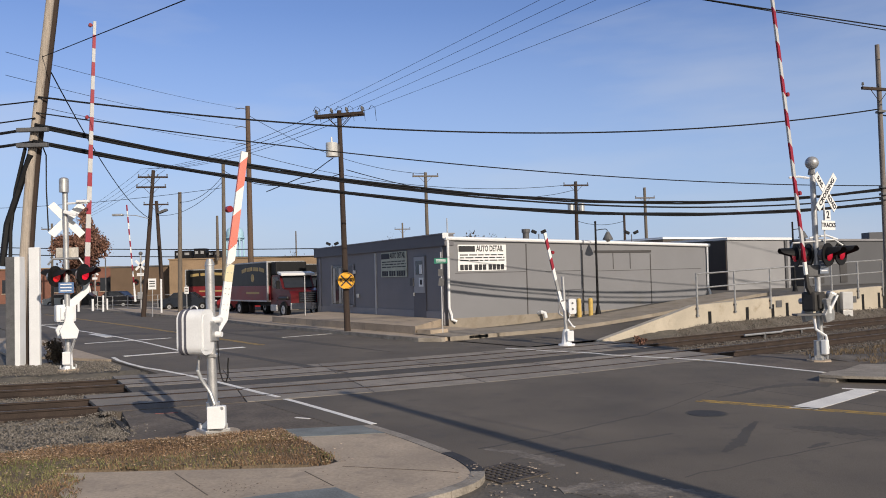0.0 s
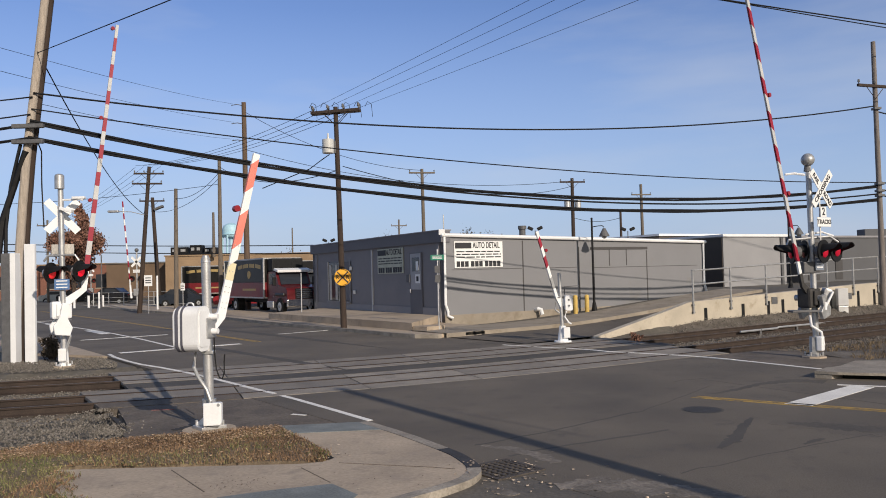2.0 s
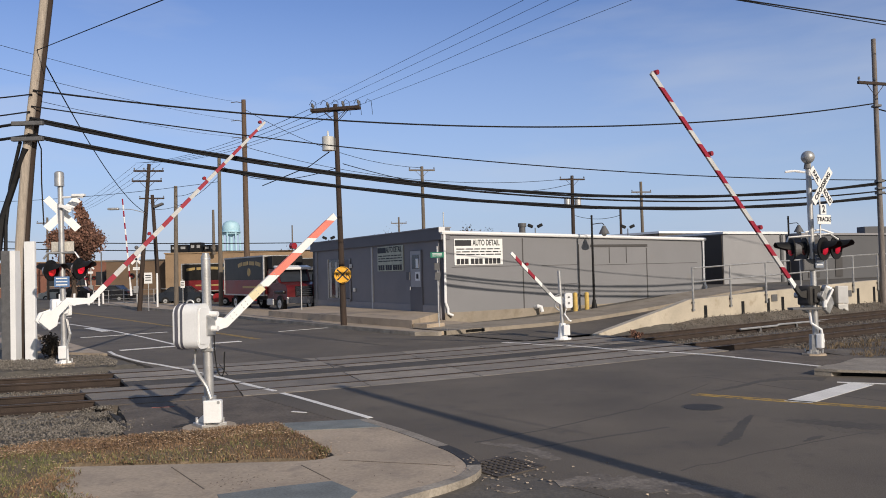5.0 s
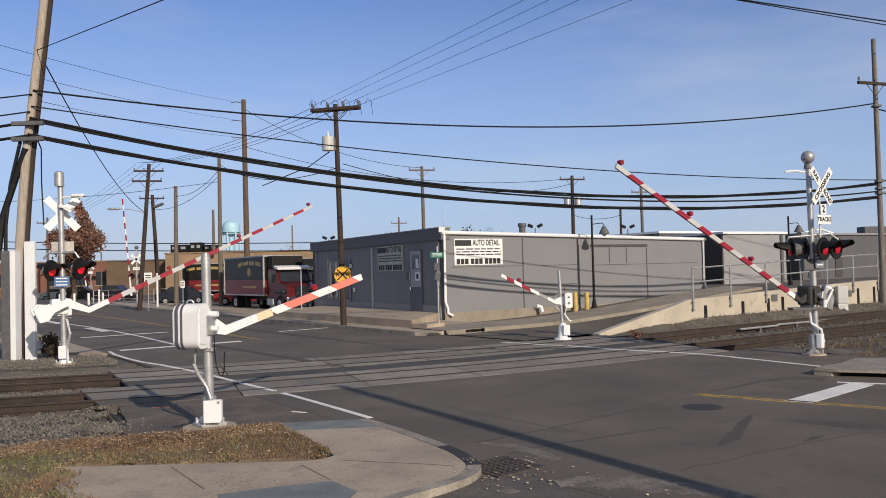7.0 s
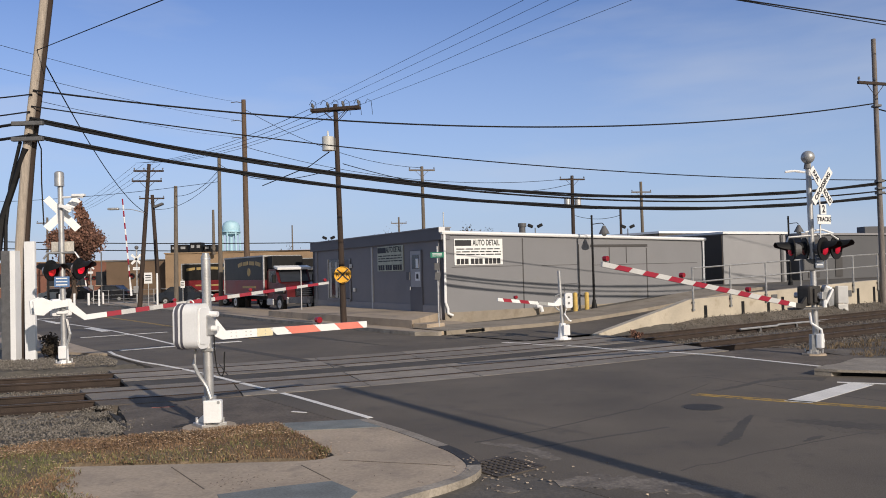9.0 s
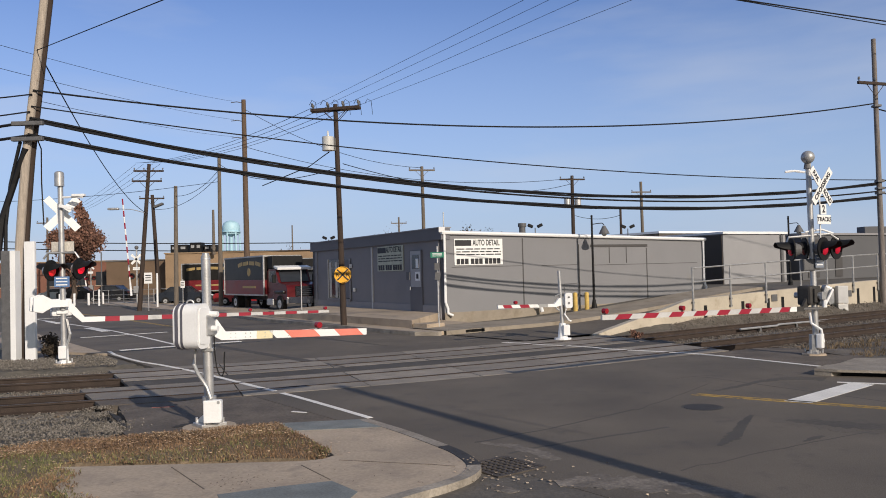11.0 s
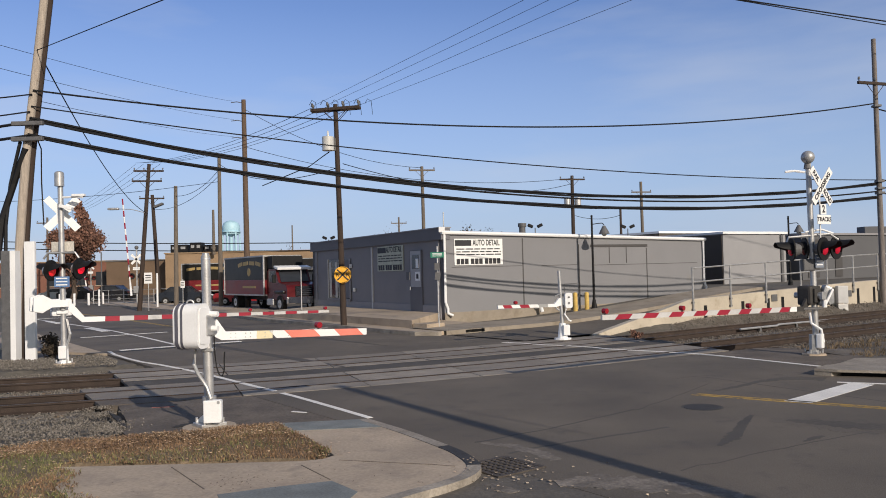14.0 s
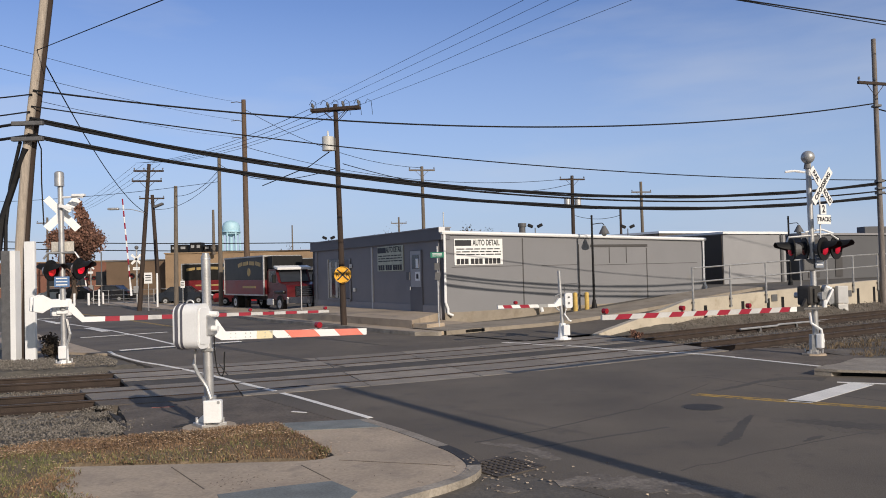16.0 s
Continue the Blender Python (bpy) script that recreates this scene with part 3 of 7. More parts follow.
def build_pavements():
    # corner pavement with two pale flags, kerb and dark tactile slabs
    z = lambda x, y: 0.012 + 0.014 * (11.8 - y)

    def smooth(pts, n=4):
        """Rounded line through plan points."""
        out = []
        for i in range(len(pts) - 1):
            a, b, c, d = (Vector(pts[max(0, min(len(pts) - 1, i + k))]) for k in (-1, 0, 1, 2))
            for k in range(n):
                t = k / n
                out.append(tuple(0.5 * (2 * b + (c - a) * t + (2 * a - 5 * b + 4 * c - d) * t * t + (3 * b - a - 3 * c + d) * t ** 3)))
        return out + [tuple(pts[-1])]

    def sunk(pts):
        return [(x * (1 - z(x, y) / 2.2), y * (1 - z(x, y) / 2.2)) for x, y in pts]
    outline = [(-4.8, 9.42), (-1.75, 9.40), (-1.5, 9.48), (-1.38, 9.66), (-1.55, 10.0), (-2.45, 11.55), (-2.1, 11.85), (-1.2, 12.0),
               *smooth([(-0.55, 11.0), (0.0, 10.02), (0.22, 9.55), (0.36, 8.98), (0.27, 8.55), (-0.02, 8.17), (-0.5, 7.72), (-2.6, 5.6)]), (-2.75, 6.2), (-3.22, 7.05), (-3.48, 7.3), (-3.85, 8.05), (-4.2, 8.5), (-4.28, 8.8), (-4.66, 9.15)]
    outline = sunk(outline)
    bm = bmesh.new()
    prism(bm, outline, -0.15, z)
    structure("pavement", bm, "concrete", "pale tan concrete corner pavement with dry leaves", "pavement")
    kerb = [(-1.2, 12.0), (-0.55, 11.0), (0.0, 10.02), (0.22, 9.55), (0.36, 8.98), (0.27, 8.55), (-0.02, 8.17), (-0.5, 7.72), (-2.6, 5.6)]
    kerb = sunk(kerb)
    line = [Vector(p) for p in smooth(kerb)]
    out = []
    for i, p in enumerate(line):
        d = (line[min(i + 1, len(line) - 1)] - line[max(i - 1, 0)]).normalized()
        out.append(Vector((d.y, -d.x)) * 0.15)
    for i in range(len(kerb) - 1):
        ks = range(4 * i, 4 * i + 5)
        trim = (line[4 * i + 4] - line[4 * i + 3]).normalized() * 0.006
        inner = [tuple(line[k] - out[k] * 0.03 - (trim if k == 4 * i + 4 else trim * 0)) for k in ks]
        outer = [tuple(line[k] + out[k] - (trim if k == 4 * i + 4 else trim * 0)) for k in ks]
        bm = bmesh.new()
        prism(bm, inner + outer[::-1], -0.2, lambda x, y: z(x, y) + 0.008)
        ob = part("kerb_stone", bm, "iron" if i in (2, 3) else "kerb")
        tagged(ob, "worn concrete kerb stone at the road corner", "kerb", "kerb stones of the corner", "structure")
    for pts in ([(-2.51, 11.82), (-2.16, 11.23), (-0.9, 11.35), (-1.19, 11.99)], [(-2.34, 8.04), (-1.84, 8.26), (-1.24, 8.45), (-0.92, 8.01), (-1.02, 7.58), (-2.1, 7.49)]):
        bm = bmesh.new()
        prism(bm, sunk(pts), 0.0, lambda x, y: z(x, y) + 0.006)
        structure("tactile_slab", bm, "mat_blue", "blue-grey tactile slab set in the pavement", "paving slab")
    for pts in ([(-1.7, 9.2), (-1.27, 8.52)], [(-1.29, 9.4), (-0.61, 9.19), (-0.19, 9.07), (0.07, 8.96)], [(-3.22, 9.26), (-2.54, 8.27)]):
        bm = bmesh.new()
        pts = [Vector(p) for p in sunk(pts)]
        for a, b in zip(pts, pts[1:]):
            d = (b - a).normalized()
            nrm = Vector((-d.y, d.x)) * 0.006
            prism(bm, [tuple(a - nrm), tuple(b - nrm), tuple(b + nrm), tuple(a + nrm)], 0.0, lambda x, y: z(x, y) + 0.004)
        structure("pavement_joint", bm, "joint", "dark joint between concrete flags", "joint")
    # far pavement in front of the building with kerb and raised step
    bm = bmesh.new()
    prism(bm, [R(22.17, 15.75), R(22.17, 19.2), R(30, 19.9), R(46, 20.6), R(90, 21), R(90, FAR_KERB), R(45, FAR_KERB), R(36, 15.5), R(24, 15.3), R(22.7, 15.35)], -0.2, 0.13)
    structure("pavement_building", bm, "concrete", "sunlit concrete pavement before the building", "pavement")
    bm = bmesh.new()
    line = [(22.02, 15.7), (22.7, 15.2), (24, 15.14), (36, 15.34), (45, 16.04), (90, 16.04)]
    prism(bm, [R(s, w) for s, w in line] + [R(s, w + 0.15) for s, w in reversed(line)], -0.2, 0.14)
    structure("kerb_building", bm, "kerb", "grey concrete kerb along the far side", "kerb")
    bm = bmesh.new()
    rows = []
    for i in range(36):
        w = FAR_KERB - 0.16 + i * 0.55
        h = ramp(*R(22.5, w))
        rows.append([bm.verts.new((*R(s, w), h + dz)) for s, dz in ((22.0, -0.2), (22.0, 0.15), (22.16, 0.15), (24.3, 0.17))])
    for a, b in zip(rows, rows[1:]):
        for k in range(3):
            bm.faces.new((a[k], a[k + 1], b[k + 1], b[k]))
    structure("pavement_side", bm, "plinth", "sandy concrete pavement climbing beside the grey wall", "pavement")
    # kerb with drain mouth on the far right
    bm = bmesh.new()
    prism(bm, [R(8.38, 15.48), R(8.36, 15.97), R(8.57, 17.0), R(8.0, 17.6), R(-30, 17.6), R(-30, 16.4), R(7.5, 16.24)], -0.2, 0.12)
    structure("pavement_drain", bm, "kerb", "pale concrete pavement slab behind a drain", "pavement")
    # thick kerb slab carried over the open drain mouth
    bm = bmesh.new()
    prism(bm, [R(8.24, 14.78), R(7.84, 14.87), R(7.12, 15.28), R(5.6, 15.6), R(-30, 15.75), R(-30, 16.38), R(5.6, 16.38), R(7.5, 16.2), R(8.36, 15.46)], 0.085, 0.135)
    structure("drain_slab", bm, "kerb", "weathered concrete kerb slab over the drain", "kerb")
    bm = bmesh.new()
    prism(bm, [R(8.25, 14.79), R(7.95, 14.86), R(7.88, 15.2), R(8.36, 15.45)], -0.2, 0.083)
    structure("drain_cheek", bm, "kerb", "sloped concrete cheek of the drain", "kerb")
    bm = bmesh.new()
    prism(bm, [R(7.84, 15.05), R(7.2, 15.42), R(5.6, 15.75), R(5.6, 16.3), R(7.5, 16.1)], -0.2, 0.08)
    structure("drain_mouth", bm, "pit", "black drain opening under the kerb slab", "drain")
    bm = bmesh.new()
    prism(bm, [R(5.6, 15.62), R(-30, 15.77), R(-30, 16.3), R(5.6, 16.3)], -0.2, 0.08)
    structure("kerb_drain", bm, "kerb", "grey concrete kerb face beside the drain", "kerb")


def build_drain():
    """Square cast-iron grate at the kerb corner."""
    g = thing("catch_basin", "rusty cast-iron catch basin grate with dry leaves", "drain grate", (0.60, 8.90, -0.008), 36)
    g.scale = (1.02, 1.02, 1)
    bm = bmesh.new()
    box(bm, (0.64, 0.62, 0.02), (0, 0, -0.008))
    part("pit", bm, "pit", g)
    bm = bmesh.new()
    for x in (-0.31, 0.31):
        box(bm, (0.05, 0.66, 0.02), (x, 0, 0.012), None, 0.004)
    for y in (-0.31, 0.31):
        box(bm, (0.57, 0.05, 0.02), (0, y, 0.012), None, 0.004)
    part("frame", bm, "grate", g)
    for i in range(7):
        bm = bmesh.new()
        box(bm, (0.03, 0.57, 0.018), (-0.245 + i * 0.082, 0, 0.012))
        part("bar", bm, "grate", g)
    for i in range(7):
        bm = bmesh.new()
        box(bm, (0.57, 0.026, 0.014), (0, -0.245 + i * 0.082, 0.010))
        part("cross_bar", bm, "grate", g)
    h = thing("manhole_cover", "round dark iron manhole cover in the asphalt", "manhole cover", (3.93, 12.26, -0.002))
    bm = bmesh.new()
    cyl(bm, (0, 0, -0.03), (0, 0, 0.006), 0.28, 0.28, 32)
    part("cover", bm, "iron", h)
    bm = bmesh.new()
    for k in range(32):
        a, b = 2 * math.pi * k / 32, 2 * math.pi * (k + 1) / 32
        vs = [bm.verts.new((r * math.cos(t), r * math.sin(t), 0.003)) for r, t in ((0.283, a), (0.32, a), (0.32, b), (0.283, b))]
        bm.faces.new(vs)
    part("collar", bm, "asphalt_new", h)


def rail_mesh(q, p0, p1, step):
    bm = bmesh.new()
    prof = [(-0.075, -0.17), (0.075, -0.17), (0.075, -0.155), (0.012, -0.13), (0.012, -0.045), (0.036, -0.03), (0.036, 0.0), (-0.036, 0.0), (-0.036, -0.03), (-0.012, -0.045), (-0.012, -0.13), (-0.075, -0.155)]
    rings = []
    for p in np.arange(p0, p1 + 0.01, step):
        zz = 0.012 + track_rise(p)
        rings.append([bm.verts.new((*T(p, q + o), zz + z)) for o, z in prof])
    for a, b in zip(rings, rings[1:]):
        for k in range(len(prof)):
            bm.faces.new((a[k], a[(k + 1) % len(prof)], b[(k + 1) % len(prof)], b[k]))
    bm.faces.new(rings[0])
    bm.faces.new(rings[-1])
    return bm


def track_rise(p):
    return 0.0 if p < 13 else 0.012 * (p - 13)


def build_tracks():
    for i, base in enumerate((0.0, 3.2)):
        tr = thing("railway_track", "rusty railway track on wooden sleepers", "railway track", group="railway tracks", kind="structure")
        for o in (0.0, 1.12):
            r = part("rail", rail_mesh(base + o, -70, 120, 1.0), "rail", tr)
            bm = bmesh.new()
            rows = [[bm.verts.new((*T(p, base + o + d), 0.0135 + track_rise(p))) for d in (-0.02, 0.02)] for p in np.arange(-70, 120.1, 1.0)]
            for a, b in zip(rows, rows[1:]):
                bm.faces.new((a[0], a[1], b[1], b[0]))
            part("running_surface", bm, "rail_head", r, "worn bright top of the rail")
        tie = None
        for p in [*np.arange(-34, -1.3, 0.55), *np.arange(14.2, 60, 0.55)]:
            x, y = T(p, base + 0.56)
            x2, y2 = T(p + 0.1, base + 0.56)
            if tie is None:
                bm = bmesh.new()
                box(bm, (0.2, 2.1, 0.14), (0, 0, 0), None, 0.012)
                tie = part("tie", bm, "tie", tr)
                ob = tie
            else:
                ob = new("tie", tie.data)
                ob.parent = tr
            ob.matrix_basis = pose(x, y, -0.225 + track_rise(p) + random.uniform(-0.012, 0.012), 0, 0, math.degrees(math.atan2(y2 - y, x2 - x)) + random.uniform(-1, 1))
        # steel wedge plates at the ends of the crossing surface
        for o in (0.0, 1.12):
            bm = bmesh.new()
            x, y = T(-0.72, base + o)
            prism(bm, [T(-0.98, base + o + 0.05), T(-0.75, base + o + 0.05), T(-0.75, base + o + 0.3), T(-0.98, base + o + 0.2)], -0.18, -0.004)
            part("end_wedge", bm, "black", tr)


def build_crossing():
    """Concrete panels between and beside the rails, with dark flangeways."""
    c = thing("level_crossing", "worn concrete level crossing panels with dark joints", "level crossing", kind="structure")
    def start(q):
        """The ends run askew, in step with the road's edge, one for each track."""
        return -0.98 - 0.22 * (q + 0.58) if q < 1.75 else -0.54 - 0.18 * (q - 1.85)
    for q0, q1 in ((-0.77, 1.74), (1.76, 5.14)):
        bm = bmesh.new()
        rows = [[bm.verts.new((*T(start(q) + (14.0 - start(q)) * i / 23, q), -0.055)) for q in (q0, (q0 + q1) / 2, q1)] for i in range(24)]
        for a, b in zip(rows, rows[1:]):
            for k in range(2):
                bm.faces.new((a[k], a[k + 1], b[k + 1], b[k]))
        part("bed", bm, "gap", c, "dark bed under the panels")
    lanes = ((-0.73, -0.08), (0.10, 1.02), (1.20, 1.70), (2.68, 3.12), (3.30, 4.22), (4.40, 5.10))
    for li, (q0, q1) in enumerate(lanes):
        p = -0.95
        while p < 13.6:
            ln = 2.43
            pe = min(p + ln, 14.0)
            bm = bmesh.new()
            n = 4
            a0, a1 = (start(q0), start(q1)) if p < -0.9 else (p, p)
            pts = [T(a0 + 0.012 + (pe - a0 - 0.024) * i / n, q0) for i in range(n + 1)] + [T(pe - 0.012 - (pe - a1 - 0.024) * i / n, q1) for i in range(n + 1)]
            dz = random.uniform(-0.003, 0.004)
            prism(bm, pts, -0.05, 0.002 + dz)
            part("panel", bm, "apron" if li == 0 and p < 1.4 else "panel", c)
            p = pe
    bm = bmesh.new()
    n = 12
    prism(bm, [T(-0.55 + 14.55 * i / n, 1.76) for i in range(n + 1)] + [T(14.0 - 14.7 * i / n, 2.65) for i in range(n + 1)], -0.05, 0.0)
    part("infill", bm, "asphalt_new", c, "dark asphalt infill between the two tracks")


def scatter(name, spots, size, material, label, category, shape="stone", seed=3, lift=0.0):
    """Many small loose pieces in one mesh."""
    rnd = random.Random(seed)
    verts, faces = [], []
    for x, y, z in spots:
        s = size * rnd.uniform(0.5, 1.5)
        b = len(verts)
        if shape == "stone":
            m = Euler((rnd.uniform(0, 6), rnd.uniform(0, 6), rnd.uniform(0, 6))).to_matrix()
            for v in ((1, 0, 0), (-1, 0, 0), (0, 0.8, 0), (0, -0.8, 0), (0, 0, 0.7), (0, 0, -0.7)):
                w = m @ (Vector(v) * s * rnd.uniform(0.7, 1.2))
                verts.append((x + w.x, y + w.y, z + w.z))
            for f in ((0, 2, 4), (2, 1, 4), (1, 3, 4), (3, 0, 4), (2, 0, 5), (1, 2, 5), (3, 1, 5), (0, 3, 5)):
                faces.append(tuple(b + k for k in f))
        elif shape == "blade":
            a, h = rnd.uniform(0, 6.28), s * rnd.uniform(0.6, 1.4)
            dx, dy = 0.008 * math.cos(a), 0.008 * math.sin(a)
            lx, ly = rnd.uniform(-0.6, 0.6) * h, rnd.uniform(-0.6, 0.6) * h
            verts += [(x - dx, y - dy, z - 0.01), (x + dx, y + dy, z - 0.01), (x + lx * 0.4, y + ly * 0.4, z + h * 0.65), (x + lx, y + ly, z + h)]
            faces += [(b, b + 1, b + 2), (b + 1, b + 3, b + 2)]
        else:
            m = Euler((rnd.uniform(-0.7, 0.7), rnd.uniform(-0.7, 0.7), rnd.uniform(0, 6))).to_matrix()
            for v in ((-1, 0, 0), (-0.3, -0.55, 0.15), (0.9, 0, 0.1), (-0.3, 0.55, 0.2)):
                w = m @ (Vector(v) * s)
                verts.append((x + w.x, y + w.y, z + abs(w.z) + lift))
            faces += [(b, b + 1, b + 2), (b, b + 2, b + 3)]
    me = bpy.data.meshes.new(name)
    me.from_pydata(verts, [], faces)
    me.materials.append(M[material])
    return tagged(new(name, me), label, category, kind="stuff")


def build_verge():
    rnd = random.Random(11)
    def verge_z(x, y):
        return 0.052 + 0.02 * noise.noise((x * 2, y * 2, 1)) + 0.02 * noise.noise((x * 0.6, y * 0.9, 4))
    # soil bank of the grass verge
    bm = bmesh.new()
    nx, ny = 60, 40
    rows = []
    for j in range(ny + 1):
        row = []
        for i in range(nx + 1):
            u, v = i / nx, j / ny
            x = -12.0 + u * (10.65 - 0.35 * v)
            lo, hi = 5.6, 11.62 + 0.34 * min(0.0, x + 2.4)
            y = lo + (hi - lo) * v
            x2 = min(x, -1.40 - max(0, (y - 9.7)) * 0.56)
            edge = min(1, 6 * min(v, 1 - v)) * min(1, (-1.35 - x2) * 3)
            under = 0.16 if y < 9.34 and x2 > -4.62 + (9.3 - y) * 0.66 else 0.0
            row.append(bm.verts.new((x2, y, verge_z(x2, y) - 0.05 * (1 - max(0, edge)) - under)))
        rows.append(row)
    for a, b in zip(rows, rows[1:]):
        for k in range(nx):
            bm.faces.new((a[k], a[k + 1], b[k + 1], b[k]))
    verge = structure("verge", bm, "soil", "brown soil verge with dry grass and fallen leaves", "verge")

    def on_verge():
        while True:
            x, y = rnd.uniform(-11, -1.4), rnd.uniform(6.2, 11.6)
            if y < 9.35 and x > -4.52 + (9.3 - y) * 0.66 + 0.22 * noise.noise((y * 3, 0, 2)) + rnd.uniform(-0.05, 0.05):
                continue
            if (x + 3.48) ** 2 + (y - 11.6) ** 2 < 0.2 * rnd.uniform(0.7, 1.3) and y < 11.75:
                continue
            if x > -1.42 - max(0, (y - 9.7)) * 0.56 or y > 11.6 + 0.34 * min(0.0, x + 2.4):
                continue
            return x, y, verge_z(x, y)

    def patch(x, y):
        return noise.noise((x * 0.9, y * 1.4, 7)) + (0.02 if y < 10.35 + 0.3 * min(0.0, x + 2.4) else -0.35) + (0.7 if x < -4.5 and y < 10 else 0)
    green, dry, litter = [], [], []
    while len(green) < 25000:
        s = on_verge()
        if patch(s[0], s[1]) > rnd.uniform(-0.3, 0.5):
            green.append(s)
    while len(dry) < 23000:
        s = on_verge()
        if patch(s[0], s[1]) < rnd.uniform(-0.3, 0.6):
            dry.append(s)
    while len(litter) < 13000:
        s = on_verge()
        if rnd.random() < 0.22 + 0.78 * (s[1] > 10.7 + 0.34 * min(0.0, s[0] + 2.4)):
            litter.append((s[0], s[1], s[2] + 0.025))
    scatter("grass", green, 0.032, "grass", "short olive-green grass blades on the verge", "grass", "blade", 5)
    scatter("dry_grass", dry, 0.028, "dry_grass", "dry straw-brown grass on the verge", "grass", "blade", 6)
    scatter("fallen_leaves", litter, 0.017, "leaf_litter", "brown fallen leaves on the verge", "leaves", "leaf", 7)
    loose = []
    for k in range(170):
        cx, cy, sp = rnd.choice(((0.75, 9.2, 0.22), (0.3, 8.5, 0.2), (0.95, 8.75, 0.12), (-1.35, 9.6, 0.12), (-1.7, 10.2, 0.2), (1.3, 8.0, 0.6), (0.95, 9.15, 0.1), (0.3, 9.0, 0.08), (0.75, 8.45, 0.16), (0.62, 8.2, 0.2)))
        x, y = rnd.gauss(cx, sp), rnd.gauss(cy, sp)
        on = x < 0.3 - max(0, (8.6 - y)) * 0.8
        loose.append((x, y, 0.02 + 0.014 * (11.8 - y) if on else 0.006))
    # gravel strewn over the broken edges of the walkway
    grit = []
    for k in range(500):
        cx, cy, sp = rnd.choice(((-5.1, 12.1, 0.16), (-5.65, 13.1, 0.14), (-4.95, 11.7, 0.15), (-6.0, 13.7, 0.14)))
        x, y = rnd.gauss(cx, sp), rnd.gauss(cy, sp)
        if road_w(x, y) < 5.8 and y > 10.9 and y > 11.62 + 0.34 * min(0.0, x + 2.4) - 0.1:
            grit.append((x, y, 0.004))
    scatter("loose_gravel", grit, 0.014, "stone", "loose grit on the walkway by the rails", "gravel", "stone", 13)
    specks = [(rnd.gauss(-2.25, 0.22), rnd.gauss(8.3, 0.16)) for k in range(70)] + [(rnd.uniform(-3.6, 0.1), rnd.uniform(7.9, 9.2)) for k in range(60)]
    scatter("pavement_dirt", [(x, y, 0.0165 + 0.014 * (11.8 - y)) for x, y in specks], 0.012, "joint", "dark crumbs of dirt on the pavement", "dirt", "leaf", 17)
    scatter("loose_leaves", loose, 0.021, "leaf_pale", "dry brown leaves gathered at the kerb and grate", "leaves", "leaf", 8)


def build_ballast():
    rnd = random.Random(21)
    stones = []
    while len(stones) < 84000:
        p, q = rnd.uniform(-13, 0.6), rnd.uniform(-5.5, 9.5)
        x, y = T(p, q)
        if p > -1.0 and q > -0.8:
            continue
        if road_w(x, y) > 5.5 or y < 11.5 + 0.34 * min(0.0, x + 2.4):
            continue
        if q < -0.5 and x > -4.72 - max(0, y - 11.7) * 0.5:
            continue
        stones.append((x, y, terrain(x, y) + rnd.uniform(0.005, 0.055) + (0.02 if q < -0.5 or q > 5 else 0)))
    scatter("ballast", stones, 0.018, "stone", "grey crushed stone ballast between the rails", "gravel", "stone", 9)
    def bed_z(p, q):
        up = 0.42 * max(0, min(1, (q - 4.55) / 0.9)) * max(0.0, min(1.0, (p - 14.2) / 4.0))
        return -0.185 + up + track_rise(p) + 0.03 * noise.noise((p * 2, q * 2, 3))
    far = []
    while len(far) < 36000:
        p, q = rnd.uniform(13.6, 42), rnd.uniform(-1.6, 5.6)
        x, y = T(p, q)
        if road_w(x, y) < 16.6:
            continue
        far.append((x, y, bed_z(p, q) + rnd.uniform(0.0, 0.05)))
    scatter("ballast", far, 0.022, "stone_far", "grey-brown ballast stones beside the track wall", "gravel", "stone", 10)
    # ballast beds under the stones
    for nm, p0, p1, q0, q1 in (("ballast_bed", -70, -1.0, -0.9, 5.6), ("ballast_bed", 14.1, 120, -1.5, 5.45)):
        bm = bmesh.new()
        rows = []
        for p in np.linspace(p0, p1, 90):
            row = []
            for k in range(25):
                q = q0 + (q1 - q0) * k / 24
                row.append(bm.verts.new((*T(p, q), bed_z(p, q))))
            rows.append(row)
        for a, b in zip(rows, rows[1:]):
            for k in range(24):
                bm.faces.new((a[k], a[k + 1], b[k + 1], b[k]))
        structure(nm, bm, "ballast" if p0 < 0 else "ballast_dark", "grey stone ballast bed of the railway", "ballast")
    # brown scrub bank on the camera's side of the right-hand tracks
    bm = bmesh.new()
    rows = []
    for p in np.linspace(15.0, 60, 40):
        rows.append([bm.verts.new((*T(p, q), -0.06 + h + 0.05 * noise.noise((p, q * 2, 5)))) for q, h in ((-1.4, -0.1), (-1.7, 0.02), (-2.2, 0.08), (-2.8, 0.08), (-3.4, 0.04), (-4.0, -0.1))])
    for a, b in zip(rows, rows[1:]):
        for k in range(5):
            bm.faces.new((a[k], a[k + 1], b[k + 1], b[k]))
    structure("scrub_bank", bm, "ballast_dark", "brown earth bank with dry weeds beside the rails", "bank")
    weeds = []
    while len(weeds) < 6500:
        p, q = rnd.uniform(15.2, 34), rnd.uniform(-3.8, -1.5)
        if noise.noise((p * 0.8, q * 1.2, 9)) < rnd.uniform(-0.4, 0.3):
            continue
        weeds.append((*T(p, q), 0.0))
    scatter("dry_weeds", weeds, 0.075, "weeds", "dry brown weeds on the bank", "weeds", "blade", 12)


# ---- buildings ----
FD = Vector((-0.504, 0.864))       # along the dark front, away
SD = Vector((0.864, 0.504))        # along the grey side wall
CORNER = Vector((0.0, 33.6))
FRONT_N, SIDE_N = (-0.864, -0.504, 0), (0.504, -0.864, 0)


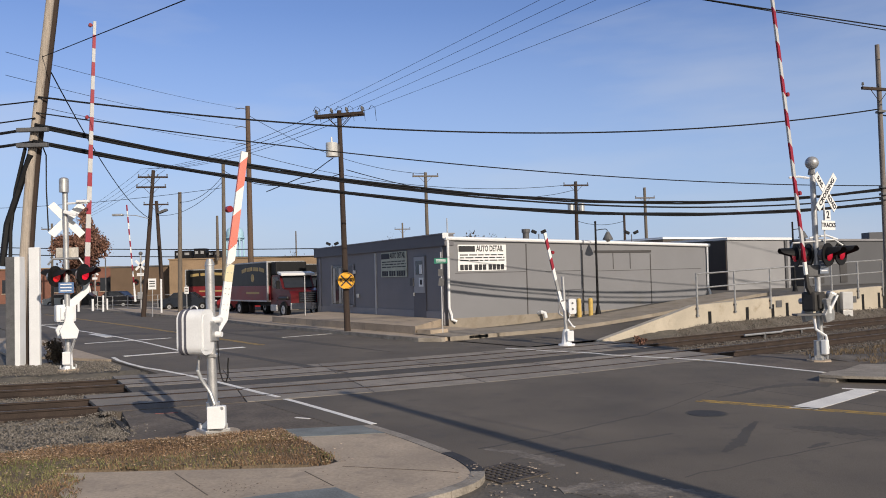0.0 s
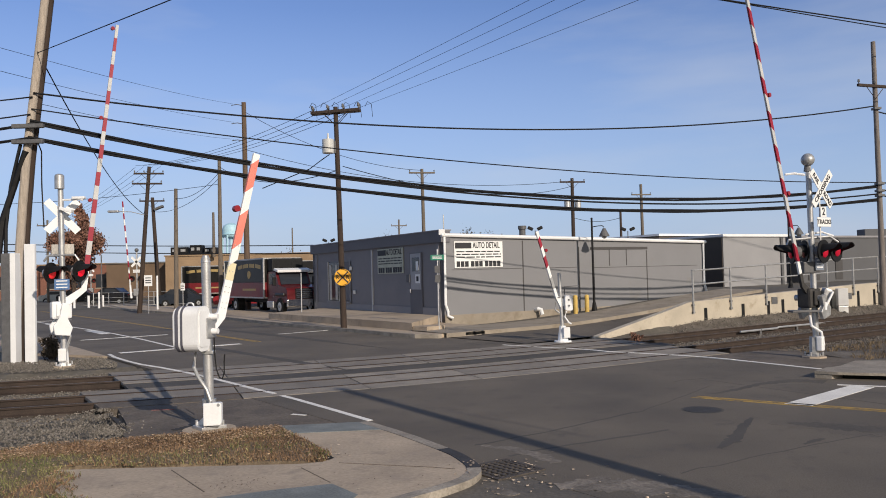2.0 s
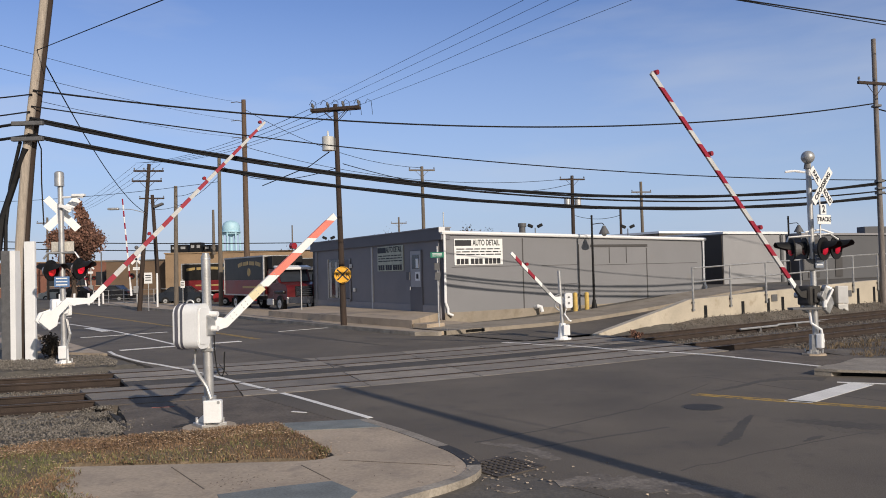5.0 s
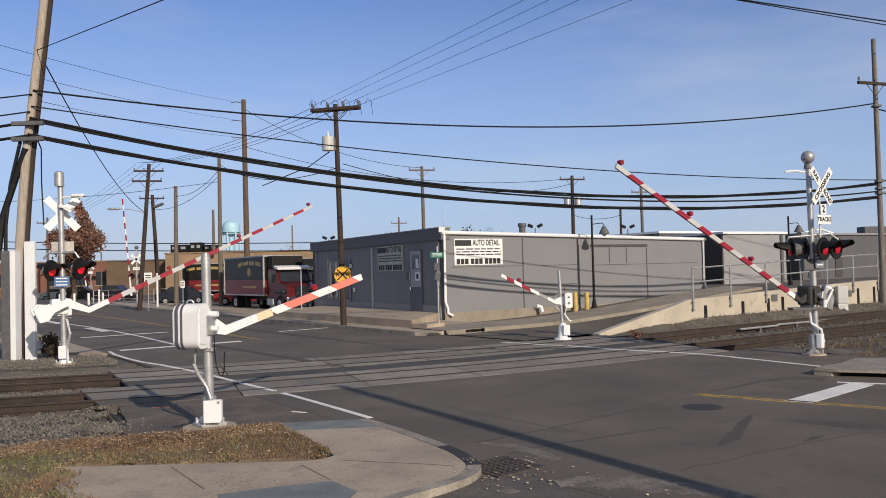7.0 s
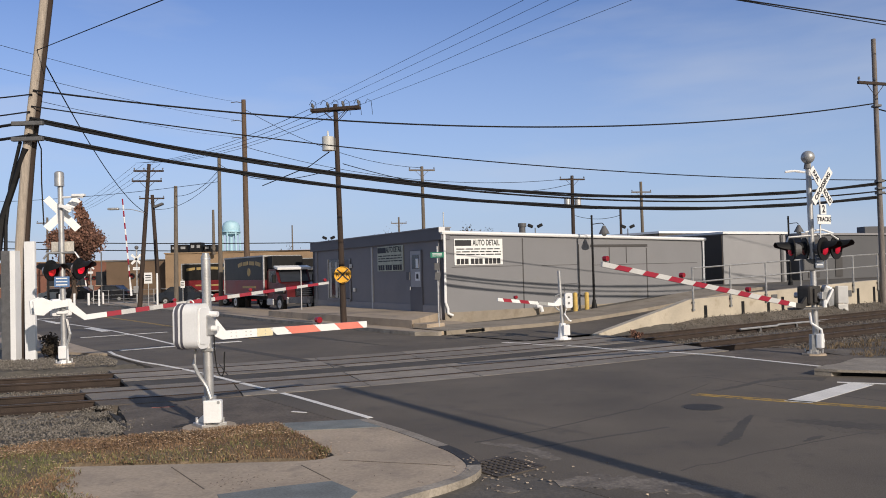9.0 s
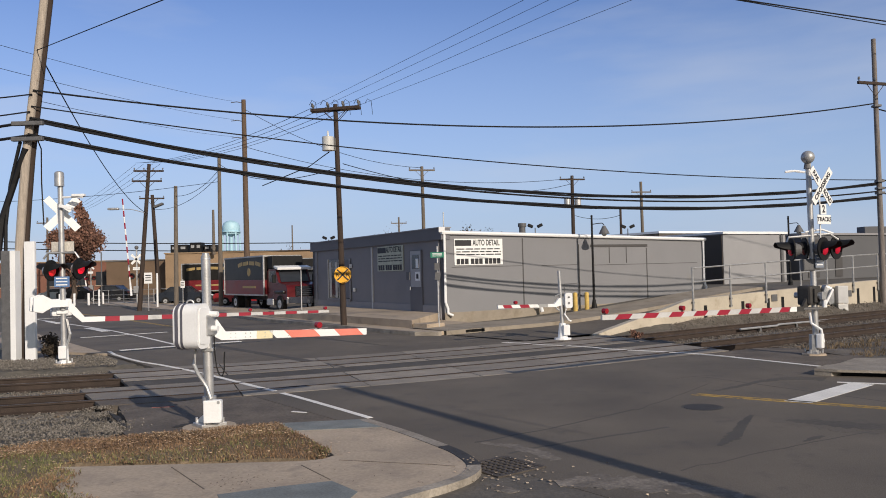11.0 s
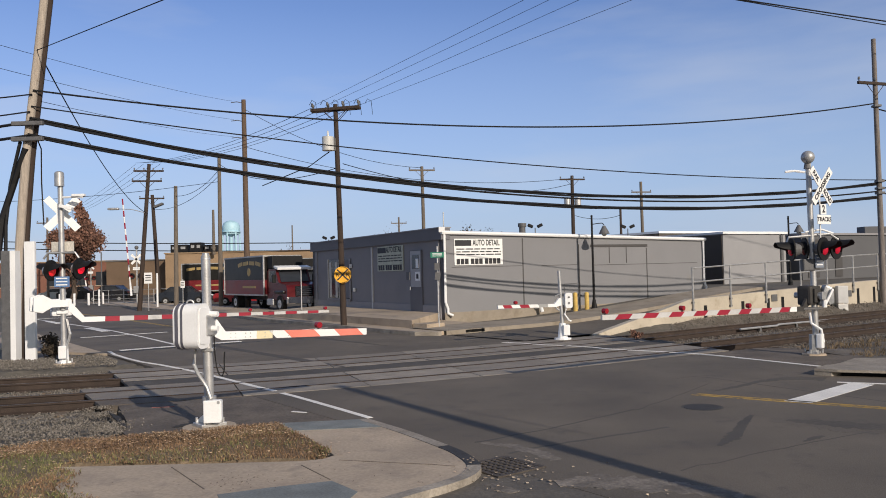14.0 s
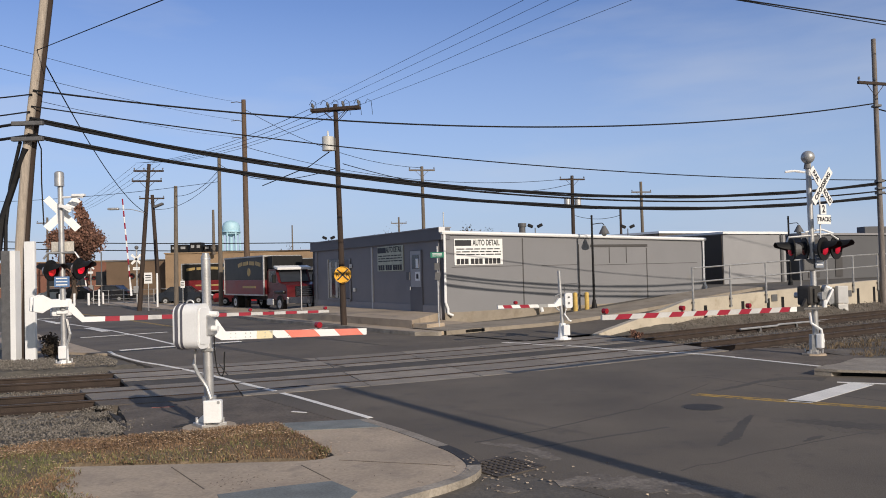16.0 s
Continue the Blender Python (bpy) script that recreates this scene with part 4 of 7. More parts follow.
def on_front(d, z, out=0.0):
    v = CORNER + FD * d
    return (v.x + FRONT_N[0] * out, v.y + FRONT_N[1] * out, z)


def on_side(d, z, out=0.0):
    v = CORNER + SD * d
    return (v.x + SIDE_N[0] * out, v.y + SIDE_N[1] * out, z)


def plate(bm, m, w, h, depth=0.05):
    return profile(bm, [(-w / 2, -h / 2), (w / 2, -h / 2), (w / 2, h / 2), (-w / 2, h / 2)], depth, m)


def build_shop():
    FL, SL, DEPTH = 15.3, 15.8, 15.8
    b = thing("workshop_building", "single-storey car workshop with dark grey front and pale grey side wall", "building", (0, 0, 0))
    bm = bmesh.new()
    # walls as slabs 0.3 m thick
    inner = 0.3
    c, f_end, s_end = CORNER, CORNER + FD * FL, CORNER + SD * SL
    far = f_end + SD * SL
    prism(bm, [tuple(c), tuple(f_end), tuple(f_end + SD * inner), tuple(c + SD * inner)], -0.1, 3.95)
    part("front_wall", bm, "front_paint", b, "dark grey painted front wall")
    drop = lambda d: 3.80 - 0.021 * d
    bm = bmesh.new()
    o = -0.004
    prism(bm, [tuple(c + SD * 0.0 + FD * o), tuple(s_end + FD * o), tuple(s_end + FD * inner), tuple(c + SD * 0.0 + FD * inner)], -0.1, lambda x, y: drop((Vector((x, y)) - c).dot(SD)))
    part("side_wall", bm, "side_paint", b, "pale grey painted block side wall")
    bm = bmesh.new()
    prism(bm, [tuple(f_end), tuple(far), tuple(far - FD * inner), tuple(f_end - FD * inner)], -0.1, 3.7)
    part("rear_wall", bm, "side_paint", b)
    bm = bmesh.new()
    prism(bm, [tuple(s_end), tuple(far), tuple(far - SD * inner), tuple(s_end - SD * inner)], -0.1, 3.45)
    # end wall takes the brown that has shade mixed in
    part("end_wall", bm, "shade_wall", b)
    bm = bmesh.new()
    prism(bm, [tuple(c + SD * 0.31 + FD * 0.3), tuple(s_end + FD * 0.3 - SD * 0.3), tuple(far - FD * 0.3 - SD * 0.3), tuple(f_end + SD * 0.31 - FD * 0.3)], 3.2, 3.4)
    part("roof", bm, "roof", b, "flat tar roof")
    # fascia over the dark front, with metal cap
    bm = bmesh.new()
    A, B_ = Vector(on_front(-0.06, 0, 0.12)[:2]), Vector(on_front(FL + 0.1, 0, 0.12)[:2])
    prism(bm, [tuple(A), tuple(B_), tuple(B_ + SD * 0.45), tuple(A + SD * 0.45)], 3.54, 4.03)
    part("fascia", bm, "front_dark", b, "darker fascia band under the roof edge")
    bm = bmesh.new()
    A2, B2 = A - SD * 0.03, B_ - SD * 0.03
    prism(bm, [tuple(A2), tuple(B2), tuple(B2 + SD * 0.55), tuple(A2 + SD * 0.55)], 4.034, 4.08)
    part("roof_edge", bm, "front_trim", b)
    for d, w, paint in ((7.05, 0.11, "grey_sheet"), (14.65, 0.2, "front_trim"), (0.35, 0.14, "front_trim")):
        bm = bmesh.new()
        plate(bm, facing(on_front(d, 1.84, 0.03), FRONT_N), w, 3.3, 0.06)
        part("pilaster", bm, paint, b)
    bm = bmesh.new()
    plate(bm, facing(on_front(FL / 2, 0.42, 0.025), FRONT_N), FL - 0.5, 0.62, 0.045)
    part("skirting", bm, "front_trim", b)
    # window with curtains and half shade
    wn = facing(on_front(11.3, 1.92, 0.02), FRONT_N)
    win = part("window", plate(bmesh.new(), wn, 3.0, 2.1, 0.05), "glass", b)
    for x, w in ((-1.52, 0.12), (1.52, 0.12), (0.05, 0.1)):
        part("mullion", plate(bmesh.new(), wn @ pose(x, 0, 0.035), w, 2.2, 0.04), "curtain" if x < 0.1 else "front_trim", win)
    part("shade", plate(bmesh.new(), wn @ pose(0.82, 0.0, 0.03), 1.4, 2.05, 0.02), "front_dark", win)
    part("curtain", plate(bmesh.new(), wn @ pose(-1.2, -0.05, 0.03), 0.32, 1.95, 0.012), "curtain", win)
    part("curtain", plate(bmesh.new(), wn @ pose(-0.35, -0.05, 0.03), 0.3, 1.95, 0.012), "curtain", win)
    part("sill", plate(bmesh.new(), wn @ pose(0, -1.12, 0.06), 3.2, 0.1, 0.12), "front_trim", win)
    # door with glazed top, notices
    dn = facing(on_front(2.4, 1.8, 0.03), FRONT_N)
    door = part("door", plate(bmesh.new(), dn, 1.15, 2.75, 0.05), "front_dark", b, "dark grey door with a paler upper panel and notices")
    part("upper_panel", plate(bmesh.new(), dn @ pose(0, 0.53, 0.03), 0.98, 1.62, 0.02), "door_grey", door)
    part("door_pane", plate(bmesh.new(), dn @ pose(0.02, 0.85, 0.045), 0.62, 0.62, 0.02), "glass", door)
    part("notice", plate(bmesh.new(), dn @ pose(0.2, 0.78, 0.06), 0.24, 0.42, 0.008), "white_paint", door)
    part("notice", plate(bmesh.new(), dn @ pose(0.2, 0.2, 0.045), 0.42, 0.4, 0.008), "white_paint", door)
    part("notice_print", plate(bmesh.new(), dn @ pose(0.2, 0.2, 0.055), 0.2, 0.22, 0.006), "text", door)
    part("door_handle", box(bmesh.new(), (0.05, 0.05, 0.16), dn @ Vector((-0.48, -0.35, 0.06)), None, 0.01), "galv", door)
    part("mail_box", plate(bmesh.new(), facing(on_front(3.05, 2.02, 0.06), FRONT_N), 0.3, 0.36, 0.12), "dark_grey", b)
    for d, z in ((9.2, 1.35), (9.6, 2.6)):
        part("wall_fitting", box(bmesh.new(), (0.14, 0.14, 0.2), on_front(d, z, 0.08), None, 0.02), "white_paint", b)
    # white gutter, corner pipe and end pipe
    bm = bmesh.new()
    tube(bm, [on_side(-0.12, 3.84, 0.09), on_side(SL * 0.5, 3.84 - 0.021 * SL * 0.5, 0.09), on_side(SL + 0.1, 3.84 - 0.021 * SL, 0.09)], 0.085, 8)
    part("gutter", bm, "white_paint", b, "white metal gutter along the eaves")
    for d, z0, z1 in ((0.02, 0.28, 3.75), (SL - 0.06, 0.72, 3.42)):
        bm = bmesh.new()
        tube(bm, [on_side(d, z1, 0.09), on_side(d, z0 + 0.6, 0.07), on_side(d + 0.1, z0 + 0.3, 0.09), on_side(d + 0.1, z0 + 0.12, 0.1), on_side(d + 0.28, z0 + 0.02, 0.22)], 0.06, 8)
        part("downpipe_or_shadow", bm, "white_paint", b)
    part("gutter_head", box(bmesh.new(), (0.26, 0.24, 0.24), on_side(-0.06, 3.96, 0.03), None, 0.03), "white_paint", b)
    # wall joints, bricked-up opening and horizontal seams
    for d, z0, z1 in ((4.15, 0.2, 3.6), (11.75, 0.4, 3.1), (7.4, 0.3, 3.3)):
        part("wall_joint", plate(bmesh.new(), facing(on_side(d, (z0 + z1) / 2, 0.006), SIDE_N), 0.06, z1 - z0, 0.012), "side_line", b)
    for d0, d1, z in ((0.4, 4.1, 2.35), (5.2, 7.3, 2.34), (8.3, 15.3, 2.3)):
        part("wall_seam", plate(bmesh.new(), facing(on_side((d0 + d1) / 2, z, 0.004), SIDE_N), d1 - d0, 0.025, 0.008), "side_line", b)
    for d0, d1, z in ((8.1, 11.8, 3.22),):
        part("lintel", plate(bmesh.new(), facing(on_side((d0 + d1) / 2, z, 0.01), SIDE_N), d1 - d0, 0.12, 0.05), "side_line", b, "dark steel lintel of a closed opening")
        for d in (9.3, 10.4):
            part("wall_joint", plate(bmesh.new(), facing(on_side(d, 2.8, 0.006), SIDE_N), 0.05, 0.85, 0.012), "side_line", b)
    part("plinth", plate(bmesh.new(), facing(on_side(SL / 2, 0.18, 0.02), SIDE_N), SL, 0.5, 0.05), "plinth", b, "stained sandy plinth of the wall")
    part("wall_pipe", tube(bmesh.new(), [on_side(4.75, 0.45, 0.02), on_side(4.75, 0.5, 0.25), on_side(4.85, 0.47, 0.32), on_side(4.9, 0.25, 0.34)], 0.09, 8), "white_paint", b, "white bent vent pipe")
    # roof furniture
    x, y = CORNER + SD * 6.35 + FD * 3
    bm = bmesh.new()
    cyl(bm, (x, y, 3.38), (x, y, 4.3), 0.16)
    cyl(bm, (x, y, 4.3), (x, y, 4.48), 0.21)
    part("flue", bm, "dark_grey", b, "dark metal roof flue")
    x, y = CORNER + SD * 0.35 + FD * 0.5
    part("service_mast", cyl(bmesh.new(), (x, y, 3.9), (x, y, 4.75), 0.025), "galv", b)
    for d, e in ((7.15, 3), (13.4, 3), (0.9, 15.0)):
        x, y = CORNER + SD * d + FD * e
        fl = part("floodlight_bracket", tube(bmesh.new(), [(x, y, 3.38), (x, y, 4.25)], 0.025), "dark_grey", b)
        for sx in (-0.24, 0.24):
            part("floodlight", box(bmesh.new(), (0.28, 0.18, 0.16), (x + sx, y, 4.36), Matrix.Rotation(radians(25 if sx < 0 else -25), 3, "Y"), 0.04), "black", fl)
    # painted boards
    for wall, d, z, w, h, name in (("side", 1.78, 3.02, 2.5, 1.14, "white_sheet"), ("front", 5.0, 2.87, 2.75, 1.2, "board_old")):
        n = SIDE_N if wall == "side" else FRONT_N
        at = on_side(d, z - 0.02, 0.03) if wall == "side" else on_front(d, z, 0.03)
        m = facing(at, n)
        sg = thing("wall_sign", "white board with black lettering and rows of small print" if wall == "side" else "weathered green-grey board with dark lettering on the front wall", "sign", group="workshop signs")
        part("board", plate(bmesh.new(), m, w, h, 0.03), name, sg)
        part("word_bar", plate(bmesh.new(), m @ pose(-w * 0.32, h * 0.34, 0.019), w * 0.33, h * 0.22, 0.008), "text", sg)
        lettering("lettering", "AUTO DETAIL", h * 0.22, "text", sg, m @ pose(w * 0.155, h * 0.34, 0.02), 0.62 * w / 2.5)
        for k in range(3):
            y = h * (0.11 - k * 0.105)
            xs, ln = -w * 0.46, 0
            rnd = random.Random(k)
            while xs < w * 0.44:
                ln = w * rnd.uniform(0.07, 0.18)
                ln = min(ln, w * 0.46 - xs)
                part("print_bar", plate(bmesh.new(), m @ pose(xs + ln / 2, y, 0.019), ln, h * 0.042, 0.006), "text", sg)
                xs += ln + w * 0.025
        for k, (x0, ln) in enumerate(((-0.46, 0.07), (-0.375, 0.07), (-0.29, 0.07), (-0.17, 0.07), (-0.085, 0.07), (0.0, 0.07), (0.12, 0.07), (0.205, 0.07), (0.29, 0.07), (0.375, 0.07))):
            part("number_bar", plate(bmesh.new(), m @ pose(w * (x0 + ln / 2), -h * 0.36, 0.019), w * ln, h * 0.21, 0.008), "text", sg)
    # concrete step in front
    bm = bmesh.new()
    prism(bm, [on_front(0.5, 0, 0.0)[:2], on_front(13.5, 0, 0.0)[:2], R(38.0, 16.5), R(24.3, 16.15)], 0.0, 0.42)
    structure("front_step", bm, "concrete", "raised concrete step along the dark front", "step")
    bm = bmesh.new()
    prism(bm, [R(24.3, 16.2), R(24.4, 17.1), R(23.7, 17.2), R(23.55, 16.3)], 0.0, 0.3)
    structure("corner_step", bm, "concrete", "broken concrete corner step", "step")
    bm = bmesh.new()
    box(bm, (0.85, 0.12, 0.1), (*R(22.06, 17.3), 0.08), Matrix.Rotation(radians(36), 3, "Z"))
    structure("drain_slot", bm, "pit", "black drain slot in the far kerb", "drain")


def house(name, label, corner, along, length, depth, z0, z1, wall, roof="roof", windows=0, wz=(1.0, 2.4), window_mat="glass"):
    """Plain flat-roofed hall with window openings as separate parts; corner and along give the visible face."""
    b = thing(name, label, "building")
    c, a = Vector(corner), Vector(along).normalized()
    back = Vector((-a.y, a.x))
    if back.y < 0:
        back = -back
    bm = bmesh.new()
    prism(bm, [tuple(c), tuple(c + a * length), tuple(c + a * length + back * depth), tuple(c + back * depth)], z0 - 0.3, z1)
    part("wall", bm, wall, b)
    bm = bmesh.new()
    e = 0.12
    prism(bm, [tuple(c - a * e - back * e), tuple(c + a * (length + e) - back * e), tuple(c + a * (length + e) + back * (depth + e)), tuple(c - a * e + back * (depth + e))], z1 + 0.004, z1 + 0.14)
    part("roof", bm, roof, b)
    n = (-back.x, -back.y, 0)
    for i in range(windows):
        d = length * (i + 0.5) / windows
        p = c + a * d
        m = facing((p.x + n[0] * 0.03, p.y + n[1] * 0.03, z0 + sum(wz) / 2), n)
        w = part("window", plate(bmesh.new(), m, min(2.2, length / windows * 0.6), wz[1] - wz[0], 0.05), window_mat, b)
        part("sill", plate(bmesh.new(), m @ pose(0, -(wz[1] - wz[0]) / 2 - 0.06, 0.04), min(2.4, length / windows * 0.66), 0.1, 0.1), "concrete", w)
    return b


def build_town():
    # pale hall behind the workshop, and the grey one beyond
    b = house("pale_warehouse", "low white-painted warehouse wall in the sun", (17.0, 48.0), SD, 5.87, 9, 0.6, 4.0, "pale_wall", "white_paint")
    side = Vector((-SD.y, SD.x)) if SD.x > 0 else Vector((SD.y, -SD.x))
    end = Vector((17.0, 48.0)) + side * 4.5 - SD * 0.03
    # plate darkens the pale hall's end to imitate its shaded side
    part("dark_end", plate(bmesh.new(), facing((end.x, end.y, 2.15), (-SD.x, -SD.y, 0)), 8.9, 3.6, 0.05), "shade_wall", b, "dark brown end wall, its shade put into the colour")
    # dark strip on the pale wall painted in for a pole's cast shadow
    pp = Vector((17.0, 48.0)) + SD * 5.4
    part("downpipe_or_shadow", plate(bmesh.new(), facing((pp.x + SIDE_N[0] * 0.05, pp.y + SIDE_N[1] * 0.05, 2.2), SIDE_N), 0.22, 3.5, 0.1), "dark_grey", b)
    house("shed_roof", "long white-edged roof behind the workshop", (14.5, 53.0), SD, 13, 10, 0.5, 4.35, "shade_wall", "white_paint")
    g = house("grey_warehouse", "long pale grey warehouse behind the fence", (24.2, 53.4), SD, 30, 10, 0.8, 4.0, "grey_wall", "front_trim")
    for d in (11, 12.4, 15):
        x, y = Vector((24.2, 53.4)) + SD * d + Vector((-0.3, 3))
        part("roof_unit", box(bmesh.new(), (1.3, 1.2, 0.7), (x, y, 4.45), None, 0.04), "grey_wall", g, "metal ventilation unit on the roof")
    for d, w in ((1.2, 1.2), (4.0, 0.8)):
        p = Vector((24.2, 53.4)) + SD * d
        part("blocked_opening", plate(bmesh.new(), facing((p.x + SIDE_N[0] * 0.03, p.y + SIDE_N[1] * 0.03, 2.4), SIDE_N), w, 2.6, 0.04), "side_line", g)
    # tan hall, red brick house and cars' yard beyond the road
    t = house("tan_warehouse", "long tan brick warehouse beyond the trucks", (-31.0, 88.2), (1, 0.10), 28, 14, 0, 4.9, "tan_brick", "tan_brick", 0)
    house("tan_annex", "lower brown brick hall with a sloped roofline", (-39.2, 92.0), (1, -0.08), 8.3, 12, 0, 4.3, "brown_brick", "roof", 0)
    house("brick_house", "low red brick house with dark windows", (-56.5, 94.0), (1, 0.05), 17.2, 12, 0, 4.4, "red_brick", "tan_brick", 6, (1.6, 3.2))
    for x, y, sx, sz in ((-30.0, 90.5, 1.9, 0.95), (-28.1, 90.5, 1.3, 1.15), (-26.5, 90.8, 1.5, 0.85)):
        u = thing("roof_cooler", "dark metal cooling unit on the warehouse roof", "cooling unit", (x, y, 5.04), group="roof coolers")
        part("casing", box(bmesh.new(), (sx, 1.4, sz), (0, 0, sz / 2), None, 0.03), "black", u)
        for k in (-0.25, 0.25):
            part("vent", box(bmesh.new(), (sx * 0.28, 0.05, sz * 0.3), (sx * k, -0.72, sz * 0.6), None, 0.01), "galv", u)
    # far low skyline
    rnd = random.Random(2)
    for k in range(14):
        x = -150 + k * 24 + rnd.uniform(-5, 5)
        house("far_house", "distant low building on the skyline", (x, 190 + rnd.uniform(0, 40)), (1, rnd.uniform(-0.1, 0.1)), rnd.uniform(14, 22), 10, 0, rnd.uniform(3.4, 6.0), rnd.choice(("tan_brick", "red_brick", "grey_wall")), "roof", 5)
    # water tower
    w = thing("water_tower", "pale blue steel water tower on legs", "water tower", (-107, 400, 0))
    bm = bmesh.new()
    prof = [(0, 22.6), (2.2, 22.9), (3.8, 23.6), (4.4, 24.8), (4.4, 27.6), (3.6, 29.4), (2.0, 30.3), (0.4, 30.7), (0, 30.8)]
    rings = [[bm.verts.new((max(r, 0.02) * math.cos(2 * math.pi * k / 20), max(r, 0.02) * math.sin(2 * math.pi * k / 20), z)) for k in range(20)] for r, z in prof]
    for a, c in zip(rings, rings[1:]):
        for k in range(20):
            bm.faces.new((a[k], a[(k + 1) % 20], c[(k + 1) % 20], c[k]))
    part("tank", bm, "tower", w, smooth=True)
    for k in range(6):
        a = 2 * math.pi * k / 6 + 0.3
        part("leg", cyl(bmesh.new(), (4.5 * math.cos(a), 4.5 * math.sin(a), 0), (4.1 * math.cos(a), 4.1 * math.sin(a), 25), 0.5, 0.45, 8), "tower", w)
    part("riser", cyl(bmesh.new(), (0, 0, 0), (0, 0, 22.9), 1.0, 1.0, 12), "tower", w)
    part("balcony", cyl(bmesh.new(), (0, 0, 24.6), (0, 0, 25.0), 4.9, 4.9, 20), "tower", w)


def build_track_wall():
    """Low cream retaining wall with slots, ramp nose and a pipe railing on top."""
    q = 5.5
    top = lambda p: -0.02 + (p - 13.4) / (17.75 - 13.4) * 0.97 if p < 17.75 else 0.97 + 0.035 * (p - 17.75)
    top = lambda p, t=top: min(t(p), 1.34)
    w = thing("track_wall", "low cream concrete retaining wall with dark slots", "wall", kind="structure")
    bm = bmesh.new()
    rows = []
    for p in [13.4, 14.4, 15.4, 16.6, 17.75, *np.arange(18.6, 48, 1.0)]:
        rows.append([bm.verts.new((*T(p, q + o), z)) for o, z in ((0, -0.1), (0, top(p)), (0.3, top(p)), (0.3, -0.1))])
    for a, b in zip(rows, rows[1:]):
        for k in range(3):
            bm.faces.new((a[k], a[k + 1], b[k + 1], b[k]))
    bm.faces.new(rows[0])
    bm.faces.new(rows[-1])
    part("wall_body", bm, "cream_wall", w)
    for p in (18.51, 20.45, 21.85, 22.67, 23.77, 25.58, 26.53, 27.38, 28.47, *np.arange(30.0, 47, 1.2)):
        bm = bmesh.new()
        z1 = top(p) - 0.27
        prism(bm, [T(p - 0.08, q - 0.008), T(p + 0.08, q - 0.008), T(p + 0.08, q + 0.05), T(p - 0.08, q + 0.05)], 0.1, z1)
        part("slot", bm, "black", w)
    for p in (22.19, 26.76):
        bm = bmesh.new()
        prism(bm, [T(p - 0.16, q - 0.03), T(p + 0.16, q - 0.03), T(p + 0.16, q + 0.02), T(p - 0.16, q + 0.02)], 0.72, 0.98)
        part("junction_box", bm, "dark_grey", w)
    f = thing("pipe_railing", "grey metal pipe railing on the track wall", "railing")
    ps = [17.88, 19.79, 21.72, 23.73, 25.35, 27.05, 28.73, *np.arange(30.6, 46, 1.9)]
    for p in ps:
        # each post is bolted to the face of the wall
        x, y = T(p, q - 0.045)
        post_ = part("post", cyl(bmesh.new(), (x, y, top(p) - 0.42), (x, y, top(p) + 1.12), 0.035, 0.035, 8), "alu", f)
        for dz in (-0.38, -0.12):
            part("clamp", box(bmesh.new(), (0.13, 0.06, 0.07), (*T(p, q - 0.03), top(p) + dz), Matrix.Rotation(radians(30), 3, "Z"), 0.01), "dark_grey", post_)
    for h in (1.1, 0.6):
        part("rail_pipe", tube(bmesh.new(), [(*T(p, q - 0.045), top(p) + h) for p in ps], 0.03, 6), "alu", f)


# ---- poles and cables ----
def pole(label, base, top, r0=0.16, r1=0.11, material="wood_pole", name="utility_pole"):
    p = thing(name, label, "utility pole", base, group="utility poles")
    d = Vector(top) - Vector(base)
    part("shaft", cyl(bmesh.new(), (0, 0, -0.3), d, r0, r1, 12), material, p, smooth=True)
    return p


def crossarm(p, at, along, length, pins=4, material="wood_dark", up=0.12):
    a = Vector((*along, 0)).normalized()
    at = Vector(at)
    arm = part("crossarm", box(bmesh.new(), (length, 0.1, 0.12), at, Matrix.Rotation(math.atan2(a.y, a.x), 3, "Z"), 0.01), material, p)
    for i in range(pins):
        q = at + a * length * (i / (pins - 1) - 0.5) * 0.94
        bm = bmesh.new()
        cyl(bm, q + Vector((0, 0, 0.06)), q + Vector((0, 0, 0.06 + up)), 0.02, 0.02, 6)
        cyl(bm, q + Vector((0, 0, 0.06 + up * 0.5)), q + Vector((0, 0, 0.1 + up)), 0.055, 0.04, 8)
        part("insulator", bm, "dark_grey", arm)
    for s in (-1, 1):
        part("brace", cyl(bmesh.new(), at + a * s * length * 0.27, at + Vector((0, 0, -0.55)), 0.015, 0.015, 5), material, arm)
    return arm


def cable(a, b, sag, r, label="black overhead cable between wooden poles", bundle=1, name="overhead_cable"):
    a, b = Vector(a), Vector(b)
    bm = bmesh.new()
    n = 28
    for k in range(bundle):
        o = Vector((0, 0.03 * (k % 2), -0.05 * k)) * (1 if bundle > 1 else 0)
        pts = []
        for i in range(n + 1):
            t = i / n
            wob = 0.012 * math.sin(t * 40 + k * 2) if bundle > 1 else 0
            pts.append(a.lerp(b, t) + Vector((0, 0, -4 * sag * t * (1 - t) + wob)) + o)
        tube(bm, pts, r, 5)
    return tagged(part(name, bm, "cable"), label, "cable", "overhead cables")


LP = (-12.1, 22.8, -0.15)
LPT = (-11.0, 22.8, 14.0)
RP, RPT = (18.55, 33.46, 0.42), (18.56, 33.46, 11.6)
PC, PCT = (-4.05, 31.8, 0.1), (-4.2, 31.8, 9.05)
BACK, BACKT = (7.10, 0.19, 0.0), (7.15, 0.19, 8.0)


